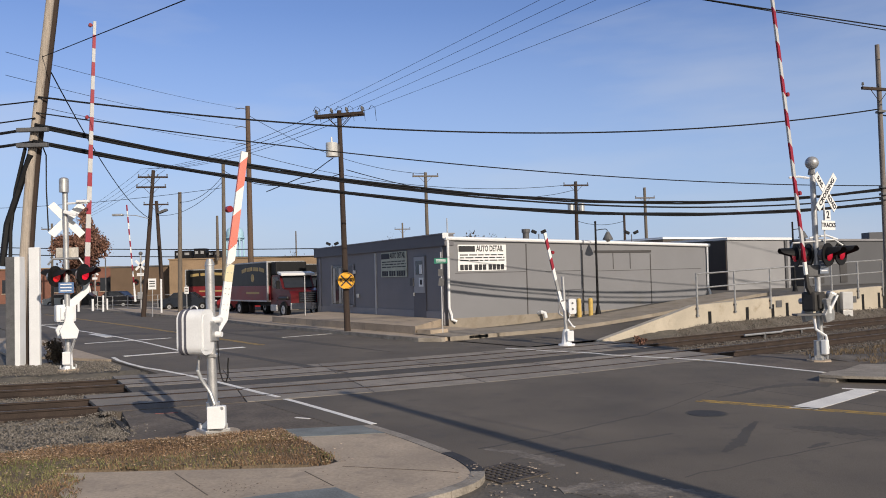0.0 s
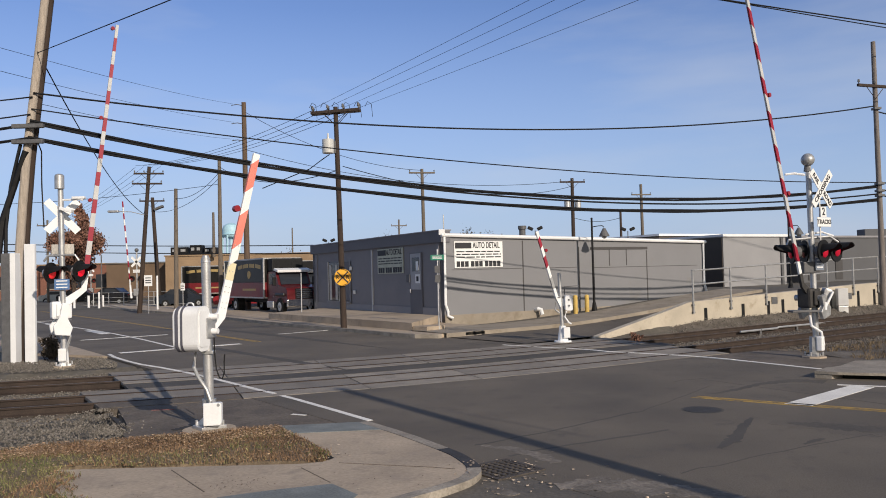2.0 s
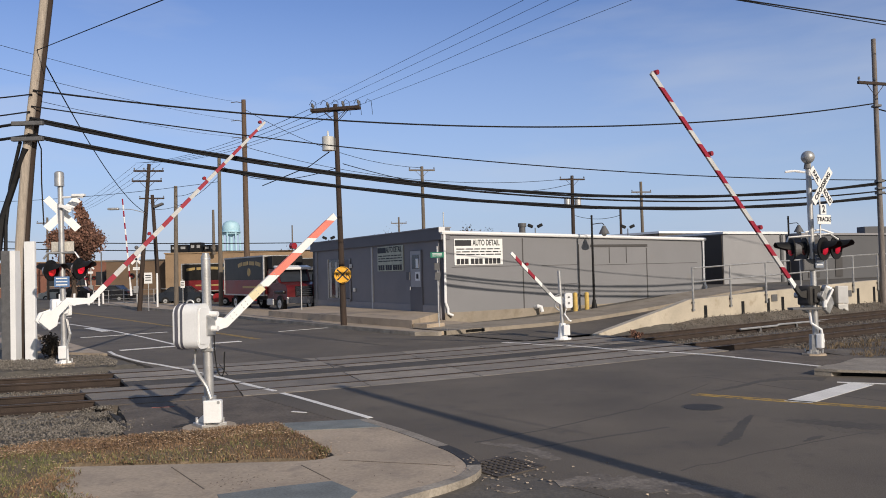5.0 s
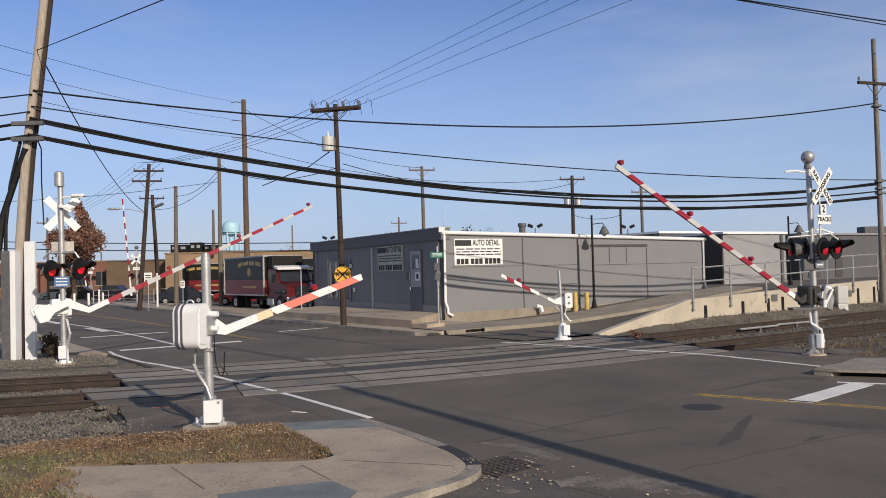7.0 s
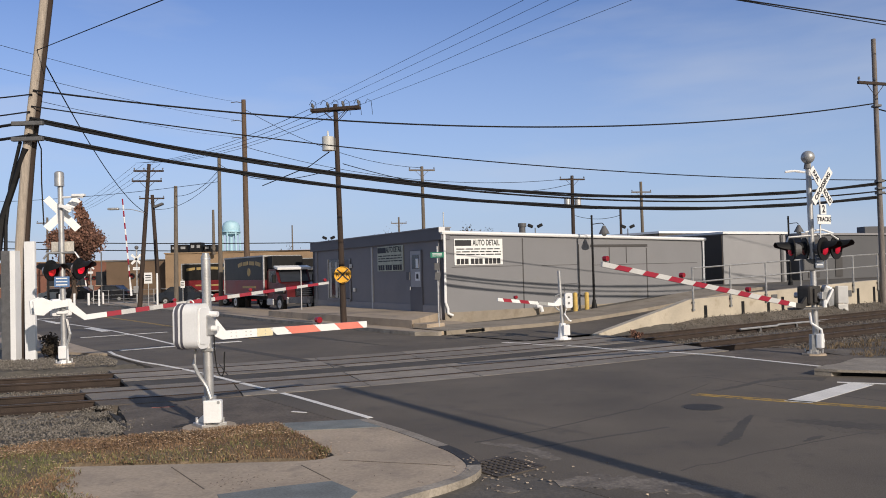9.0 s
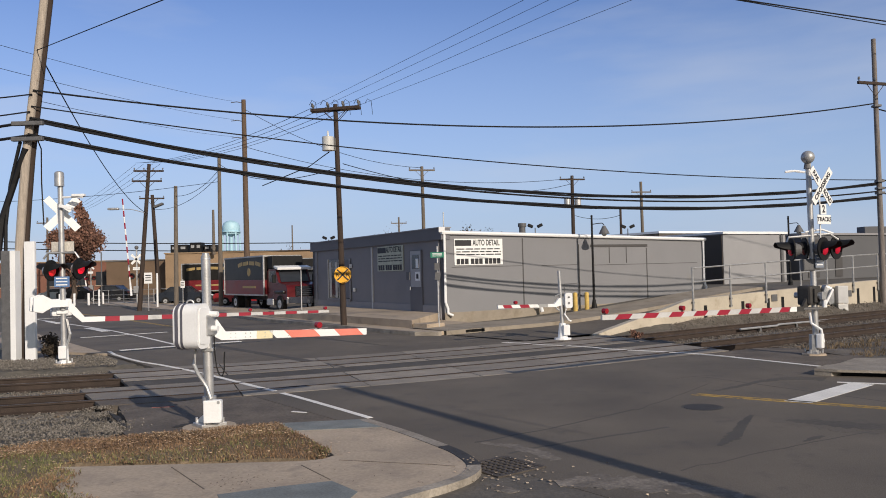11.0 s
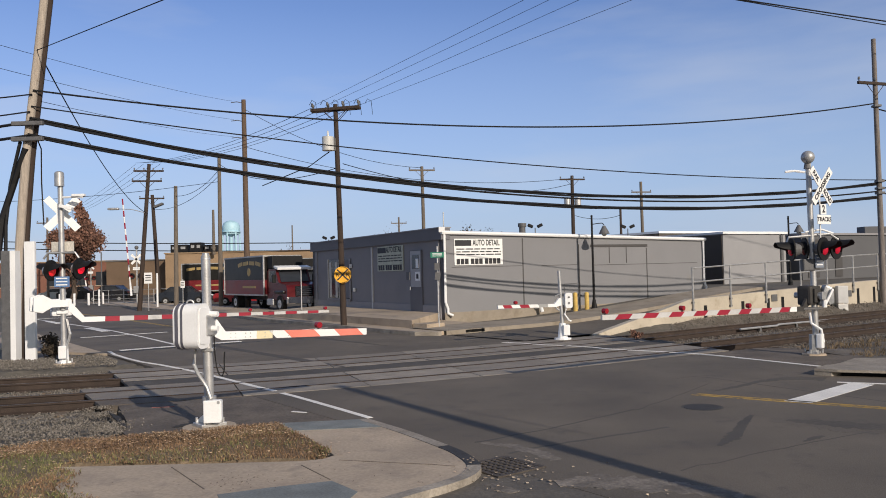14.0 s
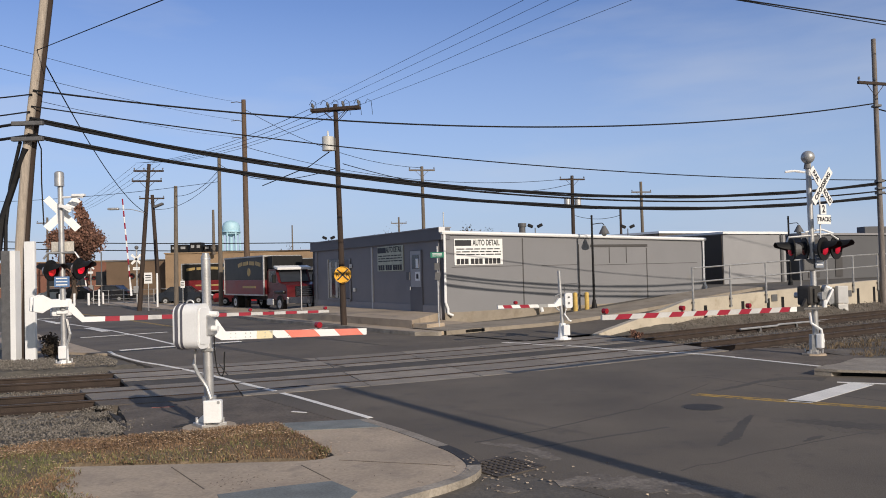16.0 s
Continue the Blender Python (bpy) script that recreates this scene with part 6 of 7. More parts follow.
def build_right_signal():
    p = thing("crossing_signal", "grey crossing signal mast with bell, lettered crossbuck and hooded lamps", "crossing signal", RIGHT_AT, group="crossing signals")
    mast_base(p, 0.07, (0.75, -0.7), "alu", 0.66)
    part("mast", cyl(bmesh.new(), (0.06, 0, 0.4), (0.035, 0, 4.55), 0.07, 0.064, 16), "galv", p, smooth=True)
    bell = part("bell", ball(bmesh.new(), (0.005, -0.06, 4.67), 0.155, 18, 1.0), "alu", p, smooth=True)
    part("bell_stem", cyl(bmesh.new(), (0.0, -0.02, 4.4), (0.0, -0.02, 4.58), 0.08, 0.05, 12), "dark_grey", bell)
    part("bracket_arm", tube(bmesh.new(), [(-0.05, 0, 4.32), (-0.3, 0, 4.36), (-0.52, 0, 4.34)], 0.03), "white_paint", p)
    crossbuck(p, (0.27, -0.1, 3.97), (0.56, -0.83, 0), True)
    tp = part("track_plate", box(bmesh.new(), (0.24, 0.015, 0.24), (0.28, -0.15, 3.42), Matrix.Rotation(radians(34), 3, "Z"), 0.003), "white_sheet", p)
    lettering("lettering", "2", 0.17, "text", tp, facing((0.285, -0.158, 3.42), (0.56, -0.83, 0)))
    tp = part("track_plate", box(bmesh.new(), (0.56, 0.015, 0.22), (0.29, -0.15, 3.18), Matrix.Rotation(radians(34), 3, "Z"), 0.003), "white_sheet", p)
    lettering("lettering", "TRACKS", 0.1, "text", tp, facing((0.295, -0.158, 3.18), (0.56, -0.83, 0)), 1.1)
    part("sign_strut", cyl(bmesh.new(), (0.2, -0.12, 2.6), (0.22, -0.12, 4.0), 0.02, 0.02, 6), "galv", p)
    part("lamp_crossarm", tube(bmesh.new(), [(-0.55, 0, 2.62), (-0.5, 0, 2.78), (0.45, -0.05, 2.84), (0.65, -0.05, 2.7)], 0.03, 8), "galv", p)
    part("lamp_crossarm", tube(bmesh.new(), [(-0.1, 0, 2.9), (0.3, 0, 2.95), (0.55, -0.03, 2.85)], 0.025, 8), "white_paint", p)
    light_unit(p, (0.22, -0.22, 2.49), (0.6, -0.8, 0), "red_lamp_dim", 0.31)
    light_unit(p, (0.62, 0.0, 2.51), (0.6, -0.8, 0), "red_lamp_dim", 0.31)
    light_unit(p, (-0.02, 0.24, 2.5), (-0.99, 0.10, 0), False, 0.31)
    light_unit(p, (-0.46, -0.06, 2.49), (-0.99, 0.10, 0), "red_lamp_dim", 0.31)
    part("blue_plate", box(bmesh.new(), (0.2, 0.015, 0.3), (0.15, -0.14, 2.2), None, 0.004), "plate_grey", p, "small blue-grey information plate")
    for k in range(3):
        part("plate_bar", box(bmesh.new(), (0.14, 0.006, 0.03), (0.15, -0.152, 2.29 - k * 0.085)), "white_paint", p)
    part("relay_box", box(bmesh.new(), (0.3, 0.2, 0.28), (-0.06, 0, 2.12), None, 0.03), "dark_grey", p)
    mechanism(p, (-0.05, 0.03, 1.40), (math.cos(radians(37)), math.sin(radians(37))), "iron")
    part("crank_case", box(bmesh.new(), (0.2, 0.22, 0.5), (0.27, -0.05, 1.38), Matrix.Rotation(radians(22), 3, "Y"), 0.05), "alu", p, "silver crank housing")
    part("drive_arm", box(bmesh.new(), (0.05, 0.05, 0.42), (0.3, -0.22, 1.36), Matrix.Rotation(radians(28), 3, "Y"), 0.012), "white_paint", p)
    part("buffer_spring", cyl(bmesh.new(), (0.2, -0.2, 1.12), (0.2, -0.2, 1.3), 0.05, 0.05, 10), "white_paint", p)
    part("service_step", box(bmesh.new(), (0.68, 0.3, 0.05), (-0.24, -0.12, 1.1), None, 0.01), "dark_grey", p)
    part("conduit", tube(bmesh.new(), [(-0.12, -0.12, 1.0), (-0.1, -0.14, 0.75), (0.12, -0.15, 0.6), (0.17, -0.14, 0.3)], 0.032, 8), "white_paint", p)
    arm = gate_arm(p, 7.25, 0.45, [(0.45, "white_sheet")] + alternating(7.25, 0.9, 16, "red_sheet", "grey_sheet"), ((7.15, 1), (4.9, 1), (2.6, 1)), (0.112, 0.092), drop=0.3, lean=-0.6, bracket="iron")
    counterweights(arm, 0.26, 0.22, "alu")
    return arm


def build_pedestrian_gate():
    p = thing("pedestrian_gate", "silver pedestrian gate post with white motor box", "pedestrian gate", PED_AT, group="pedestrian gates")
    bm = bmesh.new()
    cyl(bm, (0, -0.02, -0.3), (0, -0.02, 0.03), 0.42, 0.38, 24)
    part("footing", bm, "concrete", p, "round concrete footing")
    part("post", cyl(bmesh.new(), (0, 0, 0.03), (-0.02, 0, 2.52), 0.072, 0.066, 18), "galv", p, "silver-painted steel post", True)
    part("cap", cyl(bmesh.new(), (-0.02, 0, 2.46), (-0.02, 0, 2.56), 0.074, 0.04, 18), "galv", p, smooth=True)
    bm = bmesh.new()
    box(bm, (0.38, 0.34, 0.05), (0, 0, 0.055), Matrix.Rotation(radians(40), 3, "Z"), 0.01)
    part("base_plate", bm, "galv", p)
    for k in range(4):
        a = radians(40 + 45 + 90 * k)
        c, s = math.cos(a), math.sin(a)
        part("anchor_bolt", cyl(bmesh.new(), (0.2 * c, 0.2 * s, 0.06), (0.2 * c, 0.2 * s, 0.15), 0.022, 0.022, 6), "galv", p)
        part("gusset", prism(bmesh.new(), [(0.06 * c - 0.012 * s, 0.06 * s + 0.012 * c), (0.2 * c - 0.012 * s, 0.2 * s + 0.012 * c), (0.2 * c + 0.012 * s, 0.2 * s - 0.012 * c), (0.06 * c + 0.012 * s, 0.06 * s - 0.012 * c)], 0.07, lambda x, y: 0.22 if math.hypot(x, y) < 0.12 else 0.1), "white_paint", p)
    rz = Matrix.Rotation(radians(8), 3, "Z")
    jb = part("junction_box", box(bmesh.new(), (0.225, 0.18, 0.31), (0.115, -0.15, 0.27), rz, 0.035), "white_paint", p, "small white junction box")
    part("lid_rim", box(bmesh.new(), (0.24, 0.03, 0.325), (0.103, -0.235, 0.27), rz, 0.014), "white_paint", jb)
    for x in (0.035, 0.195):
        part("lug", cyl(bmesh.new(), (x, -0.24, 0.40), (x, -0.18, 0.40), 0.025, 0.025, 8), "galv", jb)
    part("collar", cyl(bmesh.new(), (0, 0, 0.36), (0, 0, 0.46), 0.10, 0.10, 16), "galv", p)
    # motor box: two shells with dark gasket bands, turned with its flank to the road
    m = Matrix.Rotation(radians(-13), 3, "Z")
    at = Vector((-0.165, -0.20, 1.50))
    shells = ((-0.193, 0.04, "white_paint", 0.44, 0.62), (-0.148, 0.05, "gasket", 0.482, 0.662), (-0.105, 0.035, "white_paint", 0.47, 0.65), (-0.07, 0.035, "gasket", 0.482, 0.662), (0.06, 0.23, "white_paint", 0.47, 0.65))
    first = None
    for k, (x, th, material, w, h) in enumerate(shells):
        bm = bmesh.new()
        profile(bm, rounded(w * 0.78, h, 0.135, 7), th, Matrix.Translation(at) @ m.to_4x4() @ pose(x, 0, 0, 90, 0, 90))
        if material == "white_paint":
            sharp = [e for e in bm.edges if len(e.link_faces) == 2 and e.calc_face_angle(0) > 1.0]
            bmesh.ops.bevel(bm, geom=sharp, offset=0.016, segments=2, affect="EDGES")
        ob = part("motor_box" if k == 0 else "shell", bm, material, first or p, "white gate motor box" if k == 0 else "")
        first = first or ob
    part("lifting_eye", tube(bmesh.new(), [at + Vector((-0.03 + 0.05 * math.cos(a), 0, 0.33 + 0.045 * math.sin(a))) for a in np.linspace(0, math.pi, 9)], 0.012, 6), "galv", first)
    part("door_panel", profile(bmesh.new(), rounded(0.26, 0.52, 0.06), 0.012, Matrix.Translation(at) @ m.to_4x4() @ pose(0.182, 0, 0, 90, 0, 90)), "white_paint", first)
    for z in (1.66, 1.45):
        part("pivot_boss", cyl(bmesh.new(), (0.02, -0.05, z), (0.17, -0.08, z), 0.05, 0.04, 12), "white_paint", first)
    part("bracket", box(bmesh.new(), (0.2, 0.24, 0.3), (-0.02, -0.06, 1.5), m, 0.02), "galv", first)
    part("conduit", tube(bmesh.new(), [(-0.14, -0.14, 1.16), (-0.17, -0.15, 0.95), (-0.12, -0.16, 0.82), (0.02, -0.18, 0.62), (0.07, -0.18, 0.45), (0.07, -0.17, 0.38)], 0.028, 8), "galv", p, "bent grey conduit", True)
    part("power_lead", tube(bmesh.new(), [(-0.14, -0.14, 1.3), (-0.15, -0.14, 1.12)], 0.018, 6), "black", p)
    part("trailing_lead", tube(bmesh.new(), [(0.12, -0.12, 1.36), (0.12, -0.1, 1.1), (0.14, -0.1, 0.9), (0.18, -0.1, 0.78), (0.225, -0.1, 0.76), (0.255, -0.1, 0.85), (0.255, -0.1, 1.0), (0.265, -0.1, 1.11)], 0.01, 6), "black", p, "thin black hanging lead")
    part("clamp", box(bmesh.new(), (0.17, 0.17, 0.05), (0, 0, 1.14), None, 0.01), "galv", p)
    arm = gate_arm(p, 2.76, 0.26, [(0.406, "white_sheet"), (0.264, "cream_sheet"), (0.262, "white_sheet"), (0.526, "orange_sheet"), (0.369, "white_sheet"), (0.447, "orange_sheet"), (0.126, "white_sheet")], ((1.845, 1),), (0.125, 0.105), drop=0.147, lean=-0.55)
    for x in (0.34, 0.42, 0.58, 0.66, 0.9, 1.3):
        for z in (-0.172, -0.117):
            part("rivet", cyl(bmesh.new(), (x, -0.03, z), (x, 0.03, z), 0.009, 0.009, 6), "galv", arm)
    return arm


def build_far_pedestrian_gate():
    p = thing("pedestrian_gate", "slim silver pedestrian gate post with white motor box ", "pedestrian gate", FARPED_AT, group="pedestrian gates")
    part("footing", cyl(bmesh.new(), (0, 0, -0.2), (0, 0, 0.05), 0.3, 0.26, 12), "white_paint", p)
    part("base_casting", cyl(bmesh.new(), (0, 0, 0.05), (0, 0, 0.5), 0.16, 0.1, 10), "white_paint", p)
    part("junction_box", box(bmesh.new(), (0.2, 0.16, 0.32), (0.1, -0.14, 0.3), None, 0.02), "white_paint", p)
    part("post", cyl(bmesh.new(), (0, 0, 0.3), (-0.06, 0, 2.12), 0.055, 0.05, 14), "galv", p, smooth=True)
    b = part("motor_box", profile(bmesh.new(), rounded(0.22, 0.46, 0.05), 0.26, pose(0.2, -0.02, 1.2, 90, 0, 0)), "white_paint", p, "white gate motor box")
    for z in (1.3, 1.12):
        part("box_bolt", cyl(bmesh.new(), (0.2, -0.17, z), (0.2, -0.14, z), 0.03, 0.03, 8), "dark_grey", b)
    part("arm_guard", tube(bmesh.new(), [(-0.05, -0.1, 1.4), (-0.2, -0.1, 1.35), (-0.22, -0.1, 1.0), (-0.1, -0.1, 0.9)], 0.03, 6), "alu", p)
    part("conduit", tube(bmesh.new(), [(0.12, -0.1, 0.95), (0.06, -0.12, 0.78), (0.18, -0.12, 0.6), (0.26, -0.12, 0.56)], 0.028, 6), "white_paint", p)
    part("frame_pipe", tube(bmesh.new(), [(0.1, 0.05, 1.45), (0.1, 0.05, 1.7), (0.55, 0.05, 1.72), (0.55, 0.05, 1.3)], 0.016, 5), "dark_grey", p)
    arm = gate_arm(p, 2.36, 0.3, [(0.5, "galv"), (0.36, "white_sheet"), (0.34, "red_sheet"), (0.3, "white_sheet"), (0.3, "red_sheet"), (0.2, "white_sheet")], ((1.75, 1),), (0.095, 0.095), drop=0.12)
    return arm


# ---- vehicles ----
def wheel(parent, at, r=0.5, w=0.28, rim="galv"):
    """Wheel on an axle along y, as tyre with rim and hub."""
    x, y, z = at
    t = part("wheel", cyl(bmesh.new(), (x, y - w / 2, z), (x, y + w / 2, z), r, r, 22), "tyre", parent, smooth=True)
    for s in (-1, 1):
        part("rim", cyl(bmesh.new(), (x, y + s * (w / 2 - 0.02), z), (x, y + s * (w / 2 + 0.012), z), r * 0.58, r * 0.5, 18), rim, t)
        part("hub", cyl(bmesh.new(), (x, y + s * (w / 2), z), (x, y + s * (w / 2 + 0.05), z), r * 0.18, r * 0.14, 10), "dark_grey", t)


def box_truck(label, at, rz, dark_only=False, length=4.75):
    t = thing("box_truck", label, "truck", at, rz, group="box trucks")
    up, lo = "truck_black", ("truck_black" if dark_only else "truck_red")
    bx0, bx1, hw, z0, z1 = -1.35 - length, -1.35, 1.22, 1.0, 3.42
    zm = 1.95
    body = part("cargo_box", box(bmesh.new(), (bx1 - bx0, 2 * hw, z1 - zm), ((bx0 + bx1) / 2, 0, (z1 + zm) / 2), None, 0.02), up, t, "black upper half of the cargo box")
    part("lower_side", box(bmesh.new(), (bx1 - bx0, 2 * hw, zm - z0 - 0.004), ((bx0 + bx1) / 2, 0, (zm + z0) / 2 - 0.002), None, 0.02), lo, body, "dark red lower half of the cargo box")
    for x in (bx0, bx1):
        for y in (-hw, hw):
            part("corner_post", box(bmesh.new(), (0.1, 0.1, z1 - z0 + 0.04), (x, y, (z0 + z1) / 2), None, 0.015), "alu", body)
    for z in (z0, z1):
        for y in (-hw, hw):
            part("edge_rail", box(bmesh.new(), (bx1 - bx0, 0.06, 0.09), ((bx0 + bx1) / 2, y, z), None, 0.01), "alu", body)
        for x in (bx0, bx1):
            part("edge_rail", box(bmesh.new(), (0.06, 2 * hw, 0.09), (x, 0, z), None, 0.01), "alu", body)
    if not dark_only:
        for s in (-1, 1):
            for i, (x, w) in enumerate(((-5.3, 0.75), (-4.35, 0.85), (-3.3, 0.85), (-2.25, 0.85))):
                rise = 2.88 + 0.14 * math.sin((x + 6.0) / 4.4 * math.pi)
                part("letter_bar", box(bmesh.new(), (w, 0.012, 0.24), (x, s * (hw + 0.008), rise), Matrix.Rotation(radians((8, 3, -3, -8)[i]) * -1, 3, "Y")), "gold", body)
            part("crest", cyl(bmesh.new(), (-3.8, s * (hw + 0.002), 2.45), (-3.8, s * (hw + 0.014), 2.45), 0.26, 0.26, 20), "gold", body)
            part("small_bar", box(bmesh.new(), (2.2, 0.012, 0.13), (-3.8, s * (hw + 0.008), 1.5)), "gold", body)
    # refrigeration unit over the cab
    fr = part("cooling_unit", box(bmesh.new(), (0.8, 2.05, 0.8), (bx1 + 0.45, 0, 3.0), None, 0.08), "black", t, "black refrigeration unit")
    for y in (-0.5, 0.5):
        part("fan_grille", cyl(bmesh.new(), (bx1 + 0.84, y, 3.0), (bx1 + 0.87, y, 3.0), 0.26, 0.26, 16), "black", fr)
    # conventional cab
    bm = bmesh.new()
    profile(bm, [(-1.2, 0.75), (-1.2, 2.45), (-0.95, 2.6), (0.05, 2.58), (0.5, 1.78), (1.55, 1.62), (1.72, 1.4), (1.75, 0.75)], 2.1, pose(0, 0, 0, 90, 0, 0))
    bmesh.ops.bevel(bm, geom=[e for e in bm.edges if e.calc_face_angle(0) > 0.3], offset=0.07, segments=2, affect="EDGES")
    cab = part("cab", bm, "truck_cab" if not dark_only else "truck_black", t, "dark red conventional cab" if not dark_only else "black cab", True)
    part("windscreen", box(bmesh.new(), (0.03, 1.8, 0.82), (0.33, 0, 2.16), Matrix.Rotation(radians(-29), 3, "Y"), 0.01), "glass", cab)
    for s in (-1, 1):
        part("side_window", box(bmesh.new(), (0.95, 0.03, 0.66), (-0.5, s * 1.045, 2.14), None, 0.01), "glass", cab)
        part("mirror", box(bmesh.new(), (0.1, 0.22, 0.5), (0.45, s * 1.3, 2.0), None, 0.03), "black", cab)
        part("headlight", box(bmesh.new(), (0.12, 0.34, 0.3), (1.66, s * 0.82, 1.2), None, 0.05), "chrome", cab, "clear headlight")
        part("fender", box(bmesh.new(), (1.3, 0.34, 0.2), (0.75, s * 1.0, 1.2), None, 0.08), "truck_black", cab)
        part("step_tank", box(bmesh.new(), (0.95, 0.35, 0.4), (-0.65, s * 0.98, 0.6), None, 0.05), "alu", cab)
    part("sun_visor", box(bmesh.new(), (0.62, 2.2, 0.15), (0.2, 0, 2.66), Matrix.Rotation(radians(12), 3, "Y"), 0.03), "white_paint" if not dark_only else "dark_grey", cab, "white sun visor over the windscreen")
    part("cab_roof", box(bmesh.new(), (0.9, 1.9, 0.2), (-0.55, 0, 2.62), None, 0.06), "black", cab)
    gr = part("grille", box(bmesh.new(), (0.06, 1.1, 0.62), (1.755, 0, 1.25), None, 0.03), "black", cab, "black radiator grille with chrome slats")
    for k in range(5):
        part("grille_slat", box(bmesh.new(), (0.02, 1.0, 0.05), (1.80, 0, 1.03 + k * 0.11)), "chrome", gr)
    part("bumper", box(bmesh.new(), (0.16, 2.3, 0.42), (1.9, 0, 0.72), None, 0.04), "chrome", cab)
    part("licence_plate", box(bmesh.new(), (0.02, 0.32, 0.16), (1.99, 0.75, 0.72), None, 0.003), "bollard_yellow", cab)
    part("chassis", box(bmesh.new(), (length + 2.85, 0.8, 0.24), (0.175 - length / 2, 0, 0.78), None, 0.01), "black", t)
    for s in (-1, 1):
        wheel(t, (0.75, s * 0.98, 0.5))
        wheel(t, (0.45 - length, s * 0.9, 0.5), 0.5, 0.5)
        part("mud_flap", box(bmesh.new(), (0.03, 0.5, 0.5), (-0.25 - length, s * 0.9, 0.5)), "black", t)
    return t


def car(label, at, rz, paint, tall=1.0):
    c = thing("parked_car", label, "car", at, rz, group="parked cars")
    bm = bmesh.new()
    profile(bm, [(-2.2, 0.3), (-2.25, 0.75 * tall), (-2.05, 0.95 * tall), (-1.5, 1.0 * tall), (-0.95, 1.42 * tall), (0.35, 1.44 * tall), (1.05, 0.98 * tall), (1.95, 0.86 * tall), (2.2, 0.65), (2.2, 0.3)], 1.72, pose(0, 0, 0, 90, 0, 0))
    bmesh.ops.bevel(bm, geom=[e for e in bm.edges if e.calc_face_angle(0) > 0.9], offset=0.1, segments=3, affect="EDGES")
    b = part("body", bm, paint, c, smooth=True)
    for s in (-1, 1):
        bm = bmesh.new()
        profile(bm, [(-1.3, 1.02 * tall), (-0.88, 1.35 * tall), (0.3, 1.36 * tall), (0.85, 1.02 * tall)], 0.02, pose(0, s * 0.855, 0, 90, 0, 0))
        part("side_window", bm, "glass", b)
        part("headlight", box(bmesh.new(), (0.1, 0.4, 0.14), (2.15, s * 0.6, 0.7), None, 0.03), "white_paint", b)
        part("tail_light", box(bmesh.new(), (0.08, 0.35, 0.16), (-2.2, s * 0.62, 0.82 * tall), None, 0.03), "red_lens", b)
        wheel(c, (1.35, s * 0.76, 0.32), 0.32, 0.22)
        wheel(c, (-1.35, s * 0.76, 0.32), 0.32, 0.22)
    part("windscreen", box(bmesh.new(), (0.02, 1.3, 0.66 * tall), (0.72, 0, 1.2 * tall), Matrix.Rotation(radians(-56), 3, "Y"), 0.005), "glass", b)
    part("rear_window", box(bmesh.new(), (0.02, 1.25, 0.5 * tall), (-1.22, 0, 1.22 * tall), Matrix.Rotation(radians(52), 3, "Y"), 0.005), "glass", b)
    return c


def build_vehicles():
    box_truck("black and red box truck parked beside the workshop", (-9.28, 48.2, 0.0), -55, False, 6.9)
    box_truck("black and red box truck parked sideways in the yard", (-17.3, 72.0, 0.0), 2)
    box_truck("all-black box truck parked behind the workshop corner", (-9.6, 58.5, 0.0), -52, True)
    car("dark blue saloon parked in the yard", (-21.8, 66.5, 0.0), 4, "car_blue", 1.05)
    car("black saloon parked by the brick house", (-38.5, 84.0, 0.0), 8, "car_black", 1.1)
    car("dark hatchback parked by the brick house", (-33.3, 79.0, 0.0), 175, "car_black", 1.15)
    car("dark red saloon parked between the box trucks", (-15.5, 61.5, 0.0), 6, "car_red")
    car("silver saloon parked by the brick house", (-42.5, 88.0, 0.0), 5, "car_silver")


# ---- street furniture ----
def lamp_post(at, height, reach):
    p = thing("street_lamp", "black iron street lamp with a bell-shaped shade", "street lamp", at, group="street lamps")
    part("base", cyl(bmesh.new(), (0, 0, 0), (0, 0, 0.5), 0.16, 0.07, 12), "black", p)
    part("shaft", cyl(bmesh.new(), (0, 0, 0.4), (0, 0, height), 0.06, 0.045, 12), "black", p)
    part("finial", ball(bmesh.new(), (0, 0, height + 0.03), 0.055, 8), "black", p)
    part("arm", tube(bmesh.new(), [(0, 0, height - 0.35), (reach * 0.5, 0, height - 0.31), (reach * 0.85, 0, height - 0.3), (reach, 0, height - 0.38)], 0.022, 6), "black", p)
    s = part("shade", cyl(bmesh.new(), (reach, 0, height - 0.72), (reach, 0, height - 0.42), 0.22, 0.06, 16), "dark_grey", p)
    part("shade_rim", cyl(bmesh.new(), (reach, 0, height - 0.80), (reach, 0, height - 0.72), 0.25, 0.22, 16), "dark_grey", s)
    part("globe", ball(bmesh.new(), (reach, 0, height - 0.82), 0.12, 12, 0.7), "porcelain", s)


